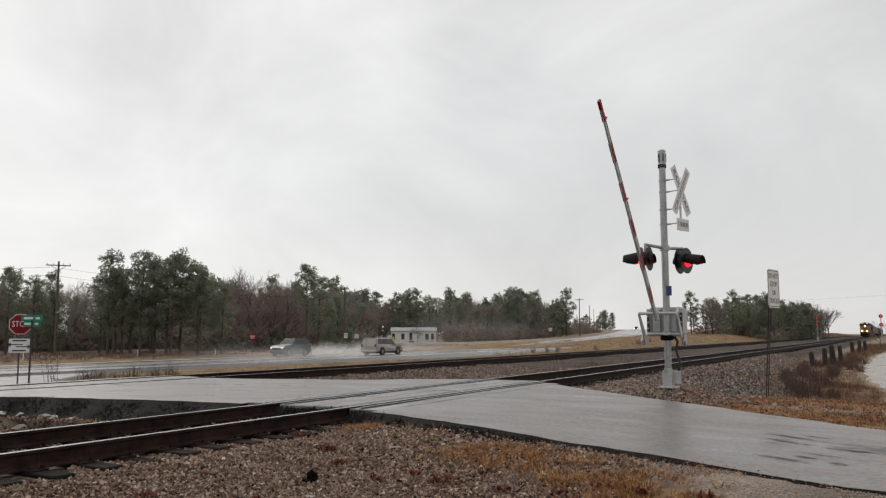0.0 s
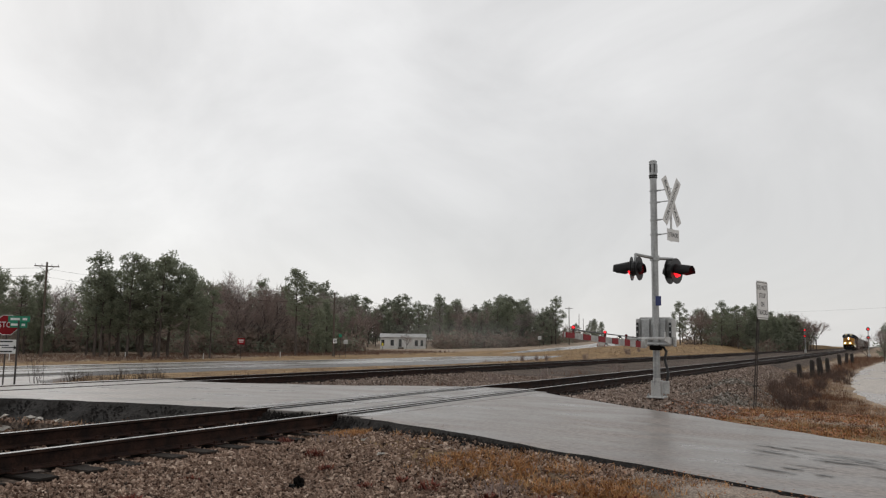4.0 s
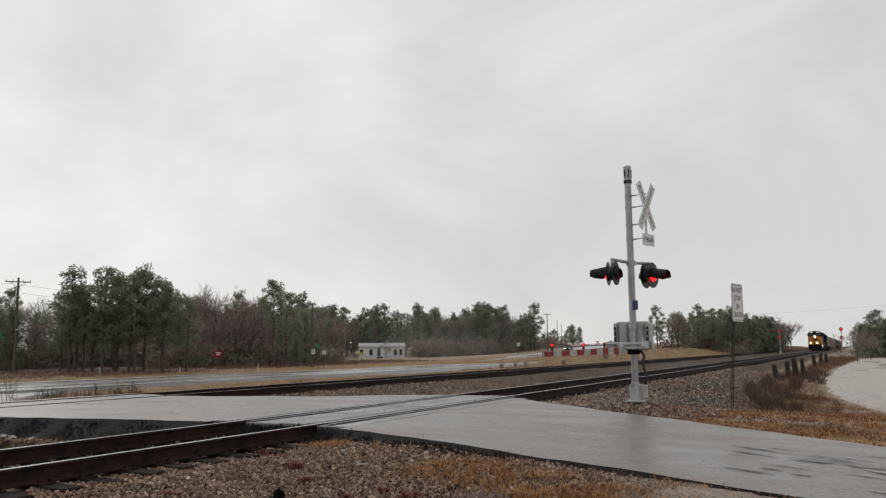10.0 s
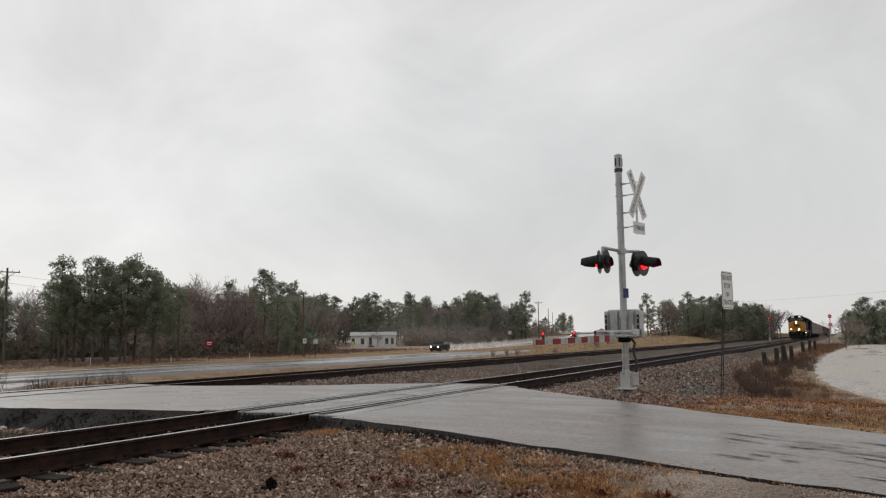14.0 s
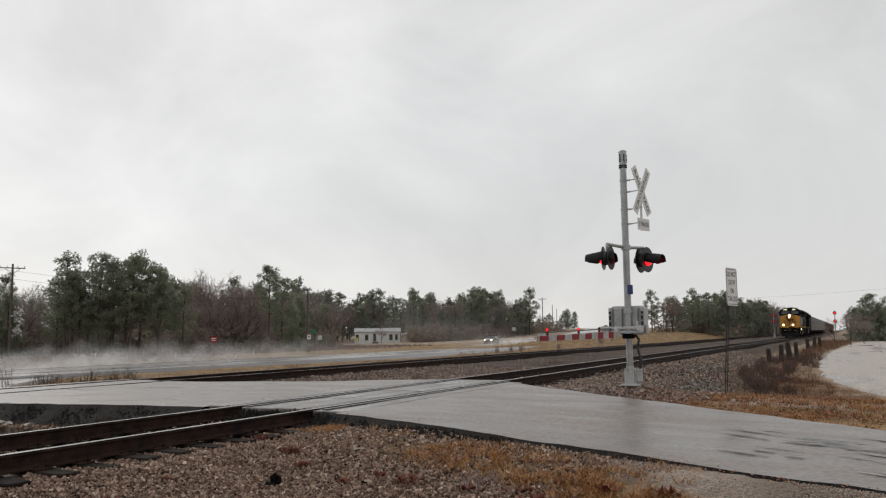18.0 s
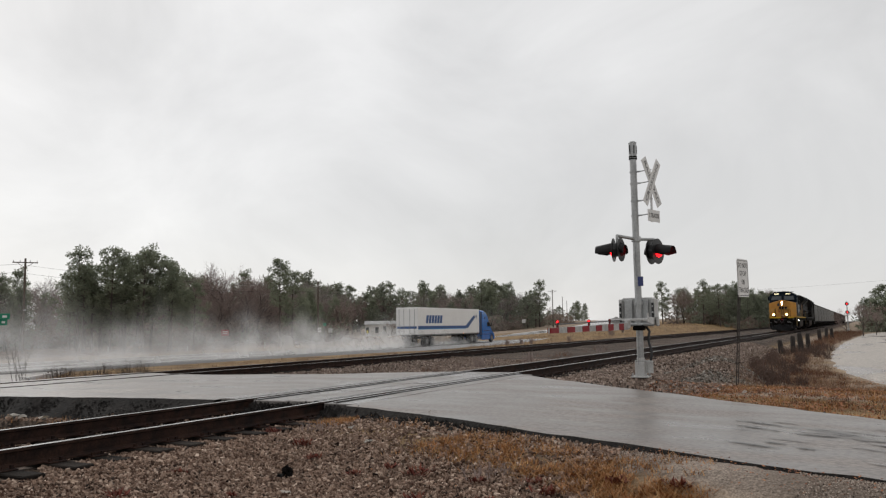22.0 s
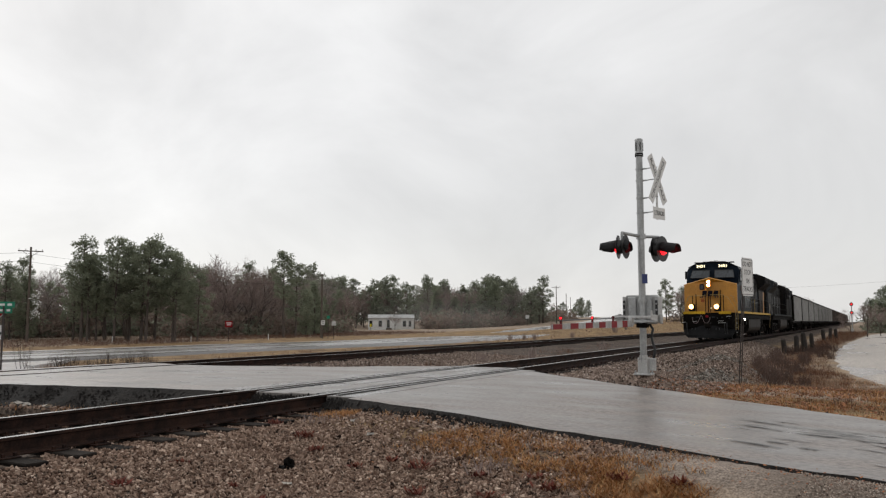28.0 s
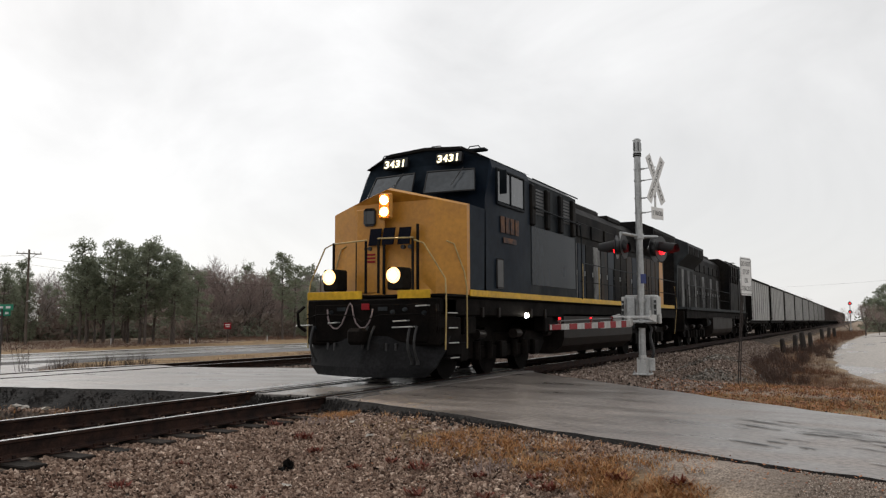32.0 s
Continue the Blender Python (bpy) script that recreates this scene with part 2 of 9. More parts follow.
M_SOIL = ground_mat()
M_ROAD = wet_mat("wet asphalt", (0.215, 0.182, 0.160), (0.108, 0.093, 0.083), 0.9, 0.25, 0.5, (0.45, 1.3, 1), 1.0, (0.28, 0.72), 18)
M_HWY = wet_mat("wet highway", (0.19, 0.18, 0.172), (0.13, 0.122, 0.116), 0.3, 0.12, 0.32, (1, 0.12, 1), 0.2, (0.35, 0.6), 40)
M_LOT = wet_mat("wet sand", (0.40, 0.36, 0.32), (0.17, 0.135, 0.108), 0.5, 0.25, 0.62, (1, 0.32, 1), 0.4, (0.40, 0.47), 12)
M_ROADPATCH = wet_mat("coarse worn asphalt", (0.1925, 0.1714, 0.1552), (0.1242, 0.1093, 0.09936), 2.0, 0.25, 0.5, (0.6, 2.0, 1), 1.0, (0.3, 0.7), 30)
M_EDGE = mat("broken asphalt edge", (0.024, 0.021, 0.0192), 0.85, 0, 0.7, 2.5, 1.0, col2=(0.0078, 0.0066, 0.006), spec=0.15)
M_SHOULDER = wet_mat("pale wet concrete shoulder", (0.50, 0.47, 0.44), (0.40, 0.375, 0.35), 0.3, 0.3, 0.5, (1, 0.12, 1), 0.2, (0.35, 0.6), 40)
M_PANEL = wet_mat("wet crossing slab", (0.20, 0.18, 0.165), (0.12, 0.108, 0.10), 0.8, 0.22, 0.45, (1, 1, 1), 0.35, (0.38, 0.6), 80)
M_RAILTOP = mat("polished rail head", (0.42, 0.41, 0.40), 0.22, 0.9, 0.2, 2, 0.02, stretch=(4, 0.2, 4))
M_RAIL = mat("rusty rail", (0.042, 0.022, 0.016), 0.7, 0.0, 0.4, 5, 0.3, col2=(0.015, 0.009, 0.008), spec=0.12)
M_TIE = mat("creosote timber", (0.022, 0.017, 0.014), 0.92, 0, 0.4, 3, 0.6, stretch=(0.4, 3, 3), each=0.4, spec=0.12)
M_STEEL = mat("galvanised steel", (0.42, 0.43, 0.43), 0.42, 0.55, 0.2, 3, 0.08)
M_ALU = mat("weathered aluminium", (0.56, 0.56, 0.55), 0.45, 0.3, 0.2, 4, 0.06)
M_CASE = mat("grey paint", (0.46, 0.47, 0.46), 0.5, 0.0, 0.2, 4, 0.06, col2=(0.36, 0.36, 0.35))
M_WHITE = mat("white sheeting", (0.74, 0.74, 0.73), 0.5, 0, 0.1, 3, 0.02)
M_RED = mat("red sheeting", (0.25, 0.012, 0.018), 0.55, 0, 0.15, 4, 0.02, spec=0.15)
M_ARM = mat("dirty white arm", (0.46, 0.455, 0.44), 0.6, 0, 0.25, 4, 0.05, spec=0.2)
M_TANK = mat("dusty brown-grey tank", (0.024, 0.019, 0.017), 0.5, 0, 0.35, 1.5, 0.1, col2=(0.012, 0.010, 0.009), spec=0.08)
M_BLACK = mat("black paint", (0.014, 0.014, 0.015), 0.45, 0, 0.3, 4, 0.05)
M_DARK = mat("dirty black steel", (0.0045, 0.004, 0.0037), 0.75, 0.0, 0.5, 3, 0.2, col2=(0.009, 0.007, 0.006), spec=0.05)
M_RUBBER = mat("rubber", (0.02, 0.02, 0.02), 0.7, 0, 0.2, 8, 0.1)
M_CABLE = mat("black hose", (0.02, 0.02, 0.022), 0.5, 0, 0.2, 8, 0.05)
M_BLUE = mat("blue plate", (0.03, 0.045, 0.16), 0.45, 0, 0.1, 6, 0.02)
M_GREEN = mat("green sheeting", (0.0, 0.20, 0.11), 0.45, 0, 0.1, 6, 0.02)
M_YSIGN = mat("yellow sheeting", (0.7, 0.6, 0.03), 0.5, 0, 0.1, 6, 0.02)
M_WOOD = mat("weathered pole wood", (0.12, 0.095, 0.075), 0.85, 0, 0.35, 4, 0.4, stretch=(6, 6, 0.5))
M_POST = mat("rotten dark timber", (0.035, 0.028, 0.024), 0.9, 0, 0.4, 5, 0.7, stretch=(4, 4, 0.7))
M_SIGNPOST = mat("brown steel post", (0.06, 0.05, 0.045), 0.6, 0.3, 0.3, 6, 0.1)
M_BARK = mat("bark", (0.11, 0.088, 0.075), 0.9, 0, 0.4, 3, 0.8, stretch=(3, 3, 0.6))
# twig colours are lifted, putting the haze over the woods into them
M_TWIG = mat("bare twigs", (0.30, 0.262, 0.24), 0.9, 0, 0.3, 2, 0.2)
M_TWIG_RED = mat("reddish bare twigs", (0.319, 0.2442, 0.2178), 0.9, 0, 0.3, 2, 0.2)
M_TWIG_DARK = mat("dark weed stalks", (0.06, 0.043, 0.034), 0.9, 0, 0.3, 2, 0.2)
M_BRUSH = mat("red-brown brush stalks", (0.105, 0.060, 0.043), 0.9, 0, 0.4, 2, 0.2)
M_FADED = mat("faded lettering paint", (0.16, 0.085, 0.05), 0.6, 0, 0.4, 6, 0.05, col2=(0.05, 0.04, 0.042), spec=0.1)
M_WEATHER = mat("weathered brown black panel", (0.062, 0.042, 0.029), 0.5, 0, 0.4, 1.1, 0.05, col2=(0.010, 0.010, 0.011), spec=0.05, stretch=(1, 2.5, 0.5))
M_PALEPANEL = mat("streaked pale grey panel", (0.22, 0.22, 0.215), 0.6, 0, 0.4, 1.4, 0.05, col2=(0.03, 0.03, 0.032), spec=0.05, stretch=(1, 2, 0.7))
# foliage colours carry painted haze: paler than the leaves themselves
M_PINE = island_mat("haze-lifted pine needles", ((0.198, 0.2222, 0.1565), (0.2415, 0.2638, 0.1893), (0.2753, 0.2927, 0.2145)), 0.85, 8, 0, spec=0.1, through_light=0.5)
M_SCRUB = island_mat("haze-lifted winter scrub", ((0.204, 0.1536, 0.1284), (0.282, 0.222, 0.1872), (0.222, 0.1944, 0.1572)), 0.85, 8, 0, spec=0.2, through_light=0.4)
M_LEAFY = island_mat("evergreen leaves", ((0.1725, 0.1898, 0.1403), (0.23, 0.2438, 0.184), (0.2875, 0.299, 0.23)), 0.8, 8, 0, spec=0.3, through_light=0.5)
M_STONE = island_mat("crushed stone", ((0.0108, 0.00648, 0.0054), (0.2538, 0.1674, 0.1242), (0.4428, 0.324, 0.2484), (0.0702, 0.0378, 0.027), (0.324, 0.229, 0.175), (0.1404, 0.08856, 0.06588), (0.6264, 0.486, 0.3888)), 0.8, 45, 0.6, spec=0.1)
M_BALLAST = island_mat("grey ballast stone", ((0.012, 0.009, 0.008), (0.255, 0.188, 0.15), (0.42, 0.335, 0.28), (0.075, 0.05, 0.04), (0.325, 0.25, 0.205), (0.15, 0.108, 0.087), (0.58, 0.485, 0.42)), 0.8, 45, 0.6, spec=0.1)
M_STONEGREY = island_mat("pale grey crushed stone", ((0.015, 0.012, 0.010), (0.14, 0.122, 0.102), (0.32, 0.295, 0.26), (0.06, 0.05, 0.042), (0.22, 0.195, 0.168), (0.43, 0.40, 0.36)), 0.8, 40, 0.6, spec=0.1)
M_GRIT = island_mat("pale grit", ((0.06, 0.045, 0.036), (0.34, 0.275, 0.23), (0.50, 0.42, 0.36), (0.18, 0.13, 0.10), (0.42, 0.345, 0.29), (0.62, 0.55, 0.48)), 0.85, 45, 0.5, spec=0.1)
M_DRYGRASS = island_mat("dry grass", ((0.224, 0.09184, 0.03696), (0.4032, 0.196, 0.0784), (0.504, 0.3136, 0.1512), (0.3248, 0.1344, 0.05152)), 0.85, 10, 0, spec=0.15)
M_FARGRASS = island_mat("dull winter grass", ((0.177, 0.1156, 0.08496), (0.2832, 0.1947, 0.1357), (0.3658, 0.2655, 0.1829), (0.2242, 0.1392, 0.1003)), 0.85, 10, 0, spec=0.15)
M_REDWEED = island_mat("reddish weeds", ((0.078, 0.036, 0.026), (0.145, 0.073, 0.046), (0.22, 0.125, 0.075)), 0.85, 10, 0, spec=0.12)
M_BROWNWEED = island_mat("brown winter weeds", ((0.115, 0.066, 0.053), (0.17, 0.105, 0.08), (0.21, 0.145, 0.108)), 0.85, 10, 0, spec=0.15)
M_SPRIG = island_mat("red weed leaves", ((0.085, 0.024, 0.019), (0.16, 0.046, 0.034), (0.20, 0.085, 0.055)), 0.8, 10, 0, spec=0.12)
M_DEADLEAF = island_mat("wet fallen leaves", ((0.16, 0.052, 0.025), (0.29, 0.108, 0.047), (0.40, 0.185, 0.08)), 0.6, 20, 0, spec=0.2)
M_SIDING = mat("white vinyl siding", (0.8, 0.8, 0.78), 0.6, 0, 0.12, 1, 0.1)
M_SHINGLE = mat("pale metal roof", (0.46, 0.46, 0.455), 0.5, 0.1, 0.25, 1, 0.1)
M_WINDARK = mat("dark window glass", (0.02, 0.022, 0.025), 0.08, 0, 0.2, 2, 0.0)
M_SCREEN = mat("dark car windshield", (0.022, 0.025, 0.027), 0.25, 0, 0.2, 2, 0.0, spec=0.1)
M_PAINTW = mat("worn white line", (0.5, 0.5, 0.48), 0.4, 0, 0.4, 2, 0.1)
M_PAINTY = mat("worn yellow line", (0.42, 0.28, 0.05), 0.4, 0, 0.4, 2, 0.1)
M_LAMPRED = mat("lit red lens", (1.0, 0.010, 0.016), 0.3, 0, 0.0, 4, 0, glow=2.6)
M_LENSDARK = mat("dark red lens", (0.12, 0.006, 0.008), 0.15, 0, 0.1, 4, 0)
M_LAMPW = mat("lit headlight", (1.0, 0.70, 0.36), 0.2, 0, 0.0, 4, 0, glow=60.0)
M_LAMPDITCH = mat("lit ditch light", (1.0, 0.66, 0.30), 0.2, 0, 0.0, 4, 0, glow=60.0)
M_DIMLAMP = mat("dim car headlight", (1.0, 0.72, 0.66), 0.2, 0, 0.0, 4, 0, glow=0.9)
M_CARLAMP = mat("lit car headlight", (1.0, 0.9, 0.74), 0.2, 0, 0.0, 4, 0, glow=16.0)
M_FULLBEAM = mat("full beam headlight", (1.0, 0.80, 0.50), 0.2, 0, 0.0, 4, 0, glow=14.0)
# glow that imitates the warm halo round the train's lamps
M_HALO = mat("warm lamp halo", (1.0, 0.55, 0.18), 0.3, 0, 0.0, 4, 0, glow=3.0)
M_AMBER = mat("lit amber marker", (1.0, 0.42, 0.08), 0.4, 0, 0.0, 4, 0, glow=1.2)
M_NUMGLOW = mat("lit number", (1.0, 0.88, 0.55), 0.4, 0, 0.0, 4, 0, glow=1.3)
M_LOCOY = mat("dirty orange-yellow paint", (0.53, 0.24, 0.028), 0.45, 0, 0.14, 1.6, 0.05, col2=(0.43, 0.19, 0.022))
M_STRIPE = mat("yellow stripe paint", (0.66, 0.39, 0.02), 0.45, 0, 0.25, 1.2, 0.03, spec=0.2)
M_LOCOB = mat("dirty dark blue paint", (0.008, 0.013, 0.022), 0.4, 0.0, 0.35, 0.8, 0.03, col2=(0.015, 0.022, 0.031), spec=0.03)
# the pale upright streaks paint the cabinet's reflections into the dusty colour
M_LOCOG = mat("dusty grey blue paint with sheen streaks", (0.036, 0.040, 0.043), 0.4, 0, 0.4, 0.6, 0.03, col2=(0.008, 0.011, 0.014), spec=0.015, stretch=(1, 1.6, 0.6))
M_LOCOGLOSS = mat("wet dark blue paint", (0.009, 0.014, 0.021), 0.24, 0, 0.4, 0.6, 0.02, col2=(0.017, 0.023, 0.029), spec=0.045, stretch=(1, 1.2, 0.5))
M_LOCOK = mat("sooty black paint", (0.010, 0.010, 0.011), 0.5, 0, 0.4, 1.5, 0.04, col2=(0.018, 0.016, 0.014), spec=0.015)
M_PLOW = mat("worn dark grey plough", (0.014, 0.014, 0.015), 0.7, 0.0, 0.5, 2.5, 0.15, spec=0.12)
M_HOPPER = mat("dull grey hopper paint", (0.38, 0.375, 0.36), 0.55, 0, 0.25, 0.8, 0.08, col2=(0.27, 0.265, 0.255))
M_HOPBR = mat("brown hopper paint", (0.085, 0.062, 0.052), 0.65, 0, 0.35, 0.8, 0.1)
M_COAL = mat("coal", (0.012, 0.012, 0.012), 0.6, 0, 0.5, 6, 1.0)
M_TRAILER = mat("white trailer skin", (0.80, 0.795, 0.785), 0.35, 0, 0.04, 0.8, 0.01)
M_TRUCKBLUE = mat("bright blue paint", (0.012, 0.15, 0.50), 0.22, 0.0, 0.08, 1, 0.0, coat=0.5)
# navy that paints the shade in the gap between cab and trailer
M_GAPSHADE = mat("navy gap shade", (0.01, 0.035, 0.10), 0.5, 0, 0.1, 2, 0.0)
M_LIGHTBAND = mat("light blue band", (0.05, 0.30, 0.62), 0.4, 0, 0.1, 2, 0.0)
M_LOGOBLUE = mat("dark blue lettering", (0.012, 0.075, 0.24), 0.4, 0, 0.1, 2, 0.0)
M_RAILPALE = mat("worn yellow handrail paint", (0.46, 0.33, 0.12), 0.5, 0, 0.3, 3, 0.05)
M_CORD = mat("faded jumper cable", (0.26, 0.20, 0.20), 0.6, 0, 0.3, 6, 0.05)
M_BAREEDGE = mat("bare worn step edge", (0.55, 0.55, 0.53), 0.5, 0.2, 0.3, 8, 0.05)
M_CHROME = mat("chrome", (0.6, 0.6, 0.6), 0.15, 1.0, 0.1, 3, 0)
M_RIM = mat("wheel rim", (0.22, 0.22, 0.22), 0.4, 0.6, 0.15, 3, 0)
M_SUVGREY = mat("dark grey car paint", (0.085, 0.088, 0.092), 0.35, 0.1, 0.1, 1, 0, coat=0.2, spec=0.3)
M_VANSILV = mat("champagne silver car paint", (0.34, 0.31, 0.28), 0.28, 0.4, 0.08, 1, 0, coat=0.6)
M_CARSILV = mat("silver car paint", (0.30, 0.30, 0.30), 0.28, 0.4, 0.08, 1, 0, coat=0.6)
M_CARGREY = mat("grey car paint", (0.13, 0.13, 0.132), 0.28, 0.3, 0.08, 1, 0, coat=0.5)
M_CARBLACK = mat("black car paint", (0.008, 0.0085, 0.009), 0.5, 0.0, 0.1, 1, 0, coat=0.05, spec=0.25)
M_TAIL = mat("tail lamp red", (0.3, 0.01, 0.01), 0.2, 0, 0.1, 4, 0)
M_TRASH = mat("wet litter", (0.55, 0.5, 0.44), 0.5, 0, 0.3, 6, 0.1, each=0.3)


def spray_mat():
    """Fine droplets: every puff thins out towards its rim."""
    m = bpy.data.materials.new("fine water spray")
    m.use_nodes = True
    nt = m.node_tree
    d = nt.nodes.new("ShaderNodeBsdfDiffuse")
    d.inputs["Color"].default_value = (0.93, 0.93, 0.93, 1)
    l = nt.nodes.new("ShaderNodeBsdfTranslucent")
    l.inputs["Color"].default_value = (0.93, 0.93, 0.93, 1)
    t = nt.nodes.new("ShaderNodeBsdfTransparent")
    at = nt.nodes.new("ShaderNodeAttribute")
    at.attribute_name = "puff"
    a, b = nt.nodes.new("ShaderNodeMixShader"), nt.nodes.new("ShaderNodeMixShader")
    a.inputs[0].default_value = 0.5
    nt.links.new(at.outputs["Fac"], b.inputs[0])
    nt.links.new(d.outputs[0], a.inputs[1])
    nt.links.new(l.outputs[0], a.inputs[2])
    nt.links.new(t.outputs[0], b.inputs[1])
    nt.links.new(a.outputs[0], b.inputs[2])
    nt.links.new(b.outputs[0], nt.nodes["Material Output"].inputs[0])
    return m


M_SPRAY = spray_mat()

# ---- building helpers ----
ID = Matrix.Identity(4)


def link(name, verts, faces, material, parent=None, label="", smooth=False):
    me = bpy.data.meshes.new(name)
    me.from_pydata([tuple(v) for v in verts], [], faces)
    me.materials.append(material)
    if smooth:
        me.polygons.foreach_set("use_smooth", [True] * len(me.polygons))
    ob = new(name, me)
    ob.parent = parent
    if label:
        ob["label"] = label
    return ob


def part(name, bm, material, parent=None, label="", smooth=False):
    """Links a bmesh as one mesh object under a thing or a part."""
    me = bpy.data.meshes.new(name)
    bm.normal_update()
    bm.to_mesh(me)
    bm.free()
    for one in material if isinstance(material, tuple) else (material,):
        me.materials.append(one)
    if smooth:
        me.polygons.foreach_set("use_smooth", [True] * len(me.polygons))
    ob = new(name, me)
    ob.parent = parent
    if label:
        ob["label"] = label
    return ob


def empty(name, m=ID, label="", category="", group="", kind=""):
    ob = new(name)
    ob.matrix_basis = m
    return tagged(ob, label, category, group, kind)


def box(bm, c, s, m=ID, bevel=0.0):
    """A block of size s round c, its edges rounded by bevel."""
    r = bmesh.ops.create_cube(bm, size=1.0, matrix=m @ Matrix.Translation(c) @ Matrix.Diagonal((*s, 1)))
    if bevel:
        es = list({e for v in r["verts"] for e in v.link_edges})
        bmesh.ops.bevel(bm, geom=es, offset=bevel, segments=1, affect="EDGES", profile=0.5)
    return bm


def cyl(bm, p0, p1, r0, r1=None, n=10, cap=True):
    p0, p1 = Vector(p0), Vector(p1)
    r1 = r0 if r1 is None else r1
    d = p1 - p0
    q = d.to_track_quat("Z", "Y").to_matrix()
    ring = []
    for p, r in ((p0, r0), (p1, r1)):
        ring.append([bm.verts.new(p + q @ Vector((r * math.cos(a), r * math.sin(a), 0))) for a in (2 * math.pi * i / n for i in range(n))])
    for i in range(n):
        j = (i + 1) % n
        bm.faces.new((ring[0][i], ring[0][j], ring[1][j], ring[1][i]))
    if cap:
        bm.faces.new(ring[0][::-1])
        bm.faces.new(ring[1])
    return bm


def tube(bm, pts, r, n=6):
    return bent_pipe(bm, pts, r, n)


def bent_pipe(bm, pts, r, n=6):
    """One continuous bent pipe."""
    pts = [Vector(p) for p in pts]
    rings = []
    for i, p in enumerate(pts):
        d = (pts[min(i + 1, len(pts) - 1)] - pts[max(i - 1, 0)]).normalized()
        u = d.cross(Vector((0.31, 0.95, 0.02))).normalized()
        w = d.cross(u)
        rings.append([p + (u * math.cos(a) + w * math.sin(a)) * r for a in (2 * math.pi * k / n for k in range(n))])
    return loft(bm, rings)


def prism(bm, poly, lo, hi, axis=0):
    """An outline of (u, v) points drawn out along an axis from lo to hi; u and v are the other two axes in order."""
    def at(u, v, w):
        return ((w, u, v), (u, w, v), (u, v, w))[axis]
    a = [bm.verts.new(at(u, v, lo)) for u, v in poly]
    b = [bm.verts.new(at(u, v, hi)) for u, v in poly]
    n = len(poly)
    for i in range(n):
        j = (i + 1) % n
        bm.faces.new((a[i], a[j], b[j], b[i]))
    bm.faces.new(a[::-1])
    bm.faces.new(b)
    bmesh.ops.recalc_face_normals(bm, faces=bm.faces)
    return bm


def loft(bm, rings, close=True):
    """Joins equal rings of points into a skin with end caps."""
    vs = [[bm.verts.new(p) for p in r] for r in rings]
    n = len(rings[0])
    for a, b in zip(vs, vs[1:]):
        for i in range(n):
            j = (i + 1) % n
            bm.faces.new((a[i], a[j], b[j], b[i]))
    if close:
        bm.faces.new(vs[0][::-1])
        bm.faces.new(vs[-1])
    bmesh.ops.recalc_face_normals(bm, faces=bm.faces)
    return bm


def words(name, text, size, m, material, parent, depth=0.002, width=0.0, bold=0.0):
    """Raised lettering, centred on m's origin in its x-y plane."""
    cu = bpy.data.curves.new(name, "FONT")
    cu.body, cu.size, cu.align_x, cu.align_y, cu.extrude = text, size, "CENTER", "CENTER", depth
    cu.resolution_u, cu.offset = 2, bold
    tmp = bpy.data.objects.new(name, cu)
    me = bpy.data.meshes.new_from_object(tmp)
    bpy.data.objects.remove(tmp)
    if width:
        xs = [v.co.x for v in me.vertices]
        k = width / max(max(xs) - min(xs), 1e-6)
        for v in me.vertices:
            v.co.x *= k
    me.transform(m)
    me.materials.clear()
    me.materials.append(material)
    ob = new(name, me)
    ob.parent = parent
    return ob


def lerp_table(x, table):
    xs = [a for a, _ in table]
    ys = [b for _, b in table]
    return float(np.interp(x, xs, ys))


def smooth(a, b, x):
    t = min(max((x - a) / (b - a), 0.0), 1.0)
    return t * t * (3 - 2 * t)


# ---- the lie of the land ----
TRACK_X, GAUGE = -8.09, 1.435
SIDING_X, SIDING_Z = -17.95, -0.10
WEST = ((-400, 2.0), (-200, 0.3), (-120, -0.6), (-90, -1.05), (-66, -1.36), (-60.3, -1.42), (-37.7, -1.0), (-35, -1.08), (-30, -0.95), (-24, -0.7), (-21, -0.5), (-19.5, -0.34), (-16.4, -0.34), (-15, -0.46),
        (-12, -0.42), (-10.4, -0.30), (-9.6, -0.235), (-6.6, -0.235))
FORE = ((-6.6, -0.235), (-6.2, -0.30), (-5.2, -0.42), (-3, -0.50), (3, -0.58), (8, -0.95), (40, -1.2), (400, 0.5))
MID = ((-6.6, -0.20), (-5.6, -0.13), (-4, -0.12), (-2, -0.18), (0, -0.22), (4, -0.42), (8, -0.95), (40, -1.2), (400, 0.5))
NORTH = ((-6.6, -0.235), (-6.1, -0.30), (-5.0, -0.66), (-4.2, -0.85), (-1, -0.84), (8, -0.86), (40, -0.9), (400, 1.0))


def base_z(x, y):
    if x < -6.6:
        z = lerp_table(x, WEST)
        if -16 < x < -9.6 and y < 9:
            z -= 0.16 * smooth(-9.6, -11, x) * smooth(-16, -14.5, x)
    else:
        w1, w2 = smooth(6.3, 8.8, y + 0.28 * (x + 4)), smooth(16, 25, y)
        z = (lerp_table(x, FORE) * (1 - w1) + lerp_table(x, MID) * w1) * (1 - w2) + lerp_table(x, NORTH) * w2
    return z


# the highway: straight past the crossing, then bending away and climbing
HWY_X, HWY_HALF = -49.0, 10.9
BEND0, BEND1, BEND = 40.0, 300.0, radians(14.3)


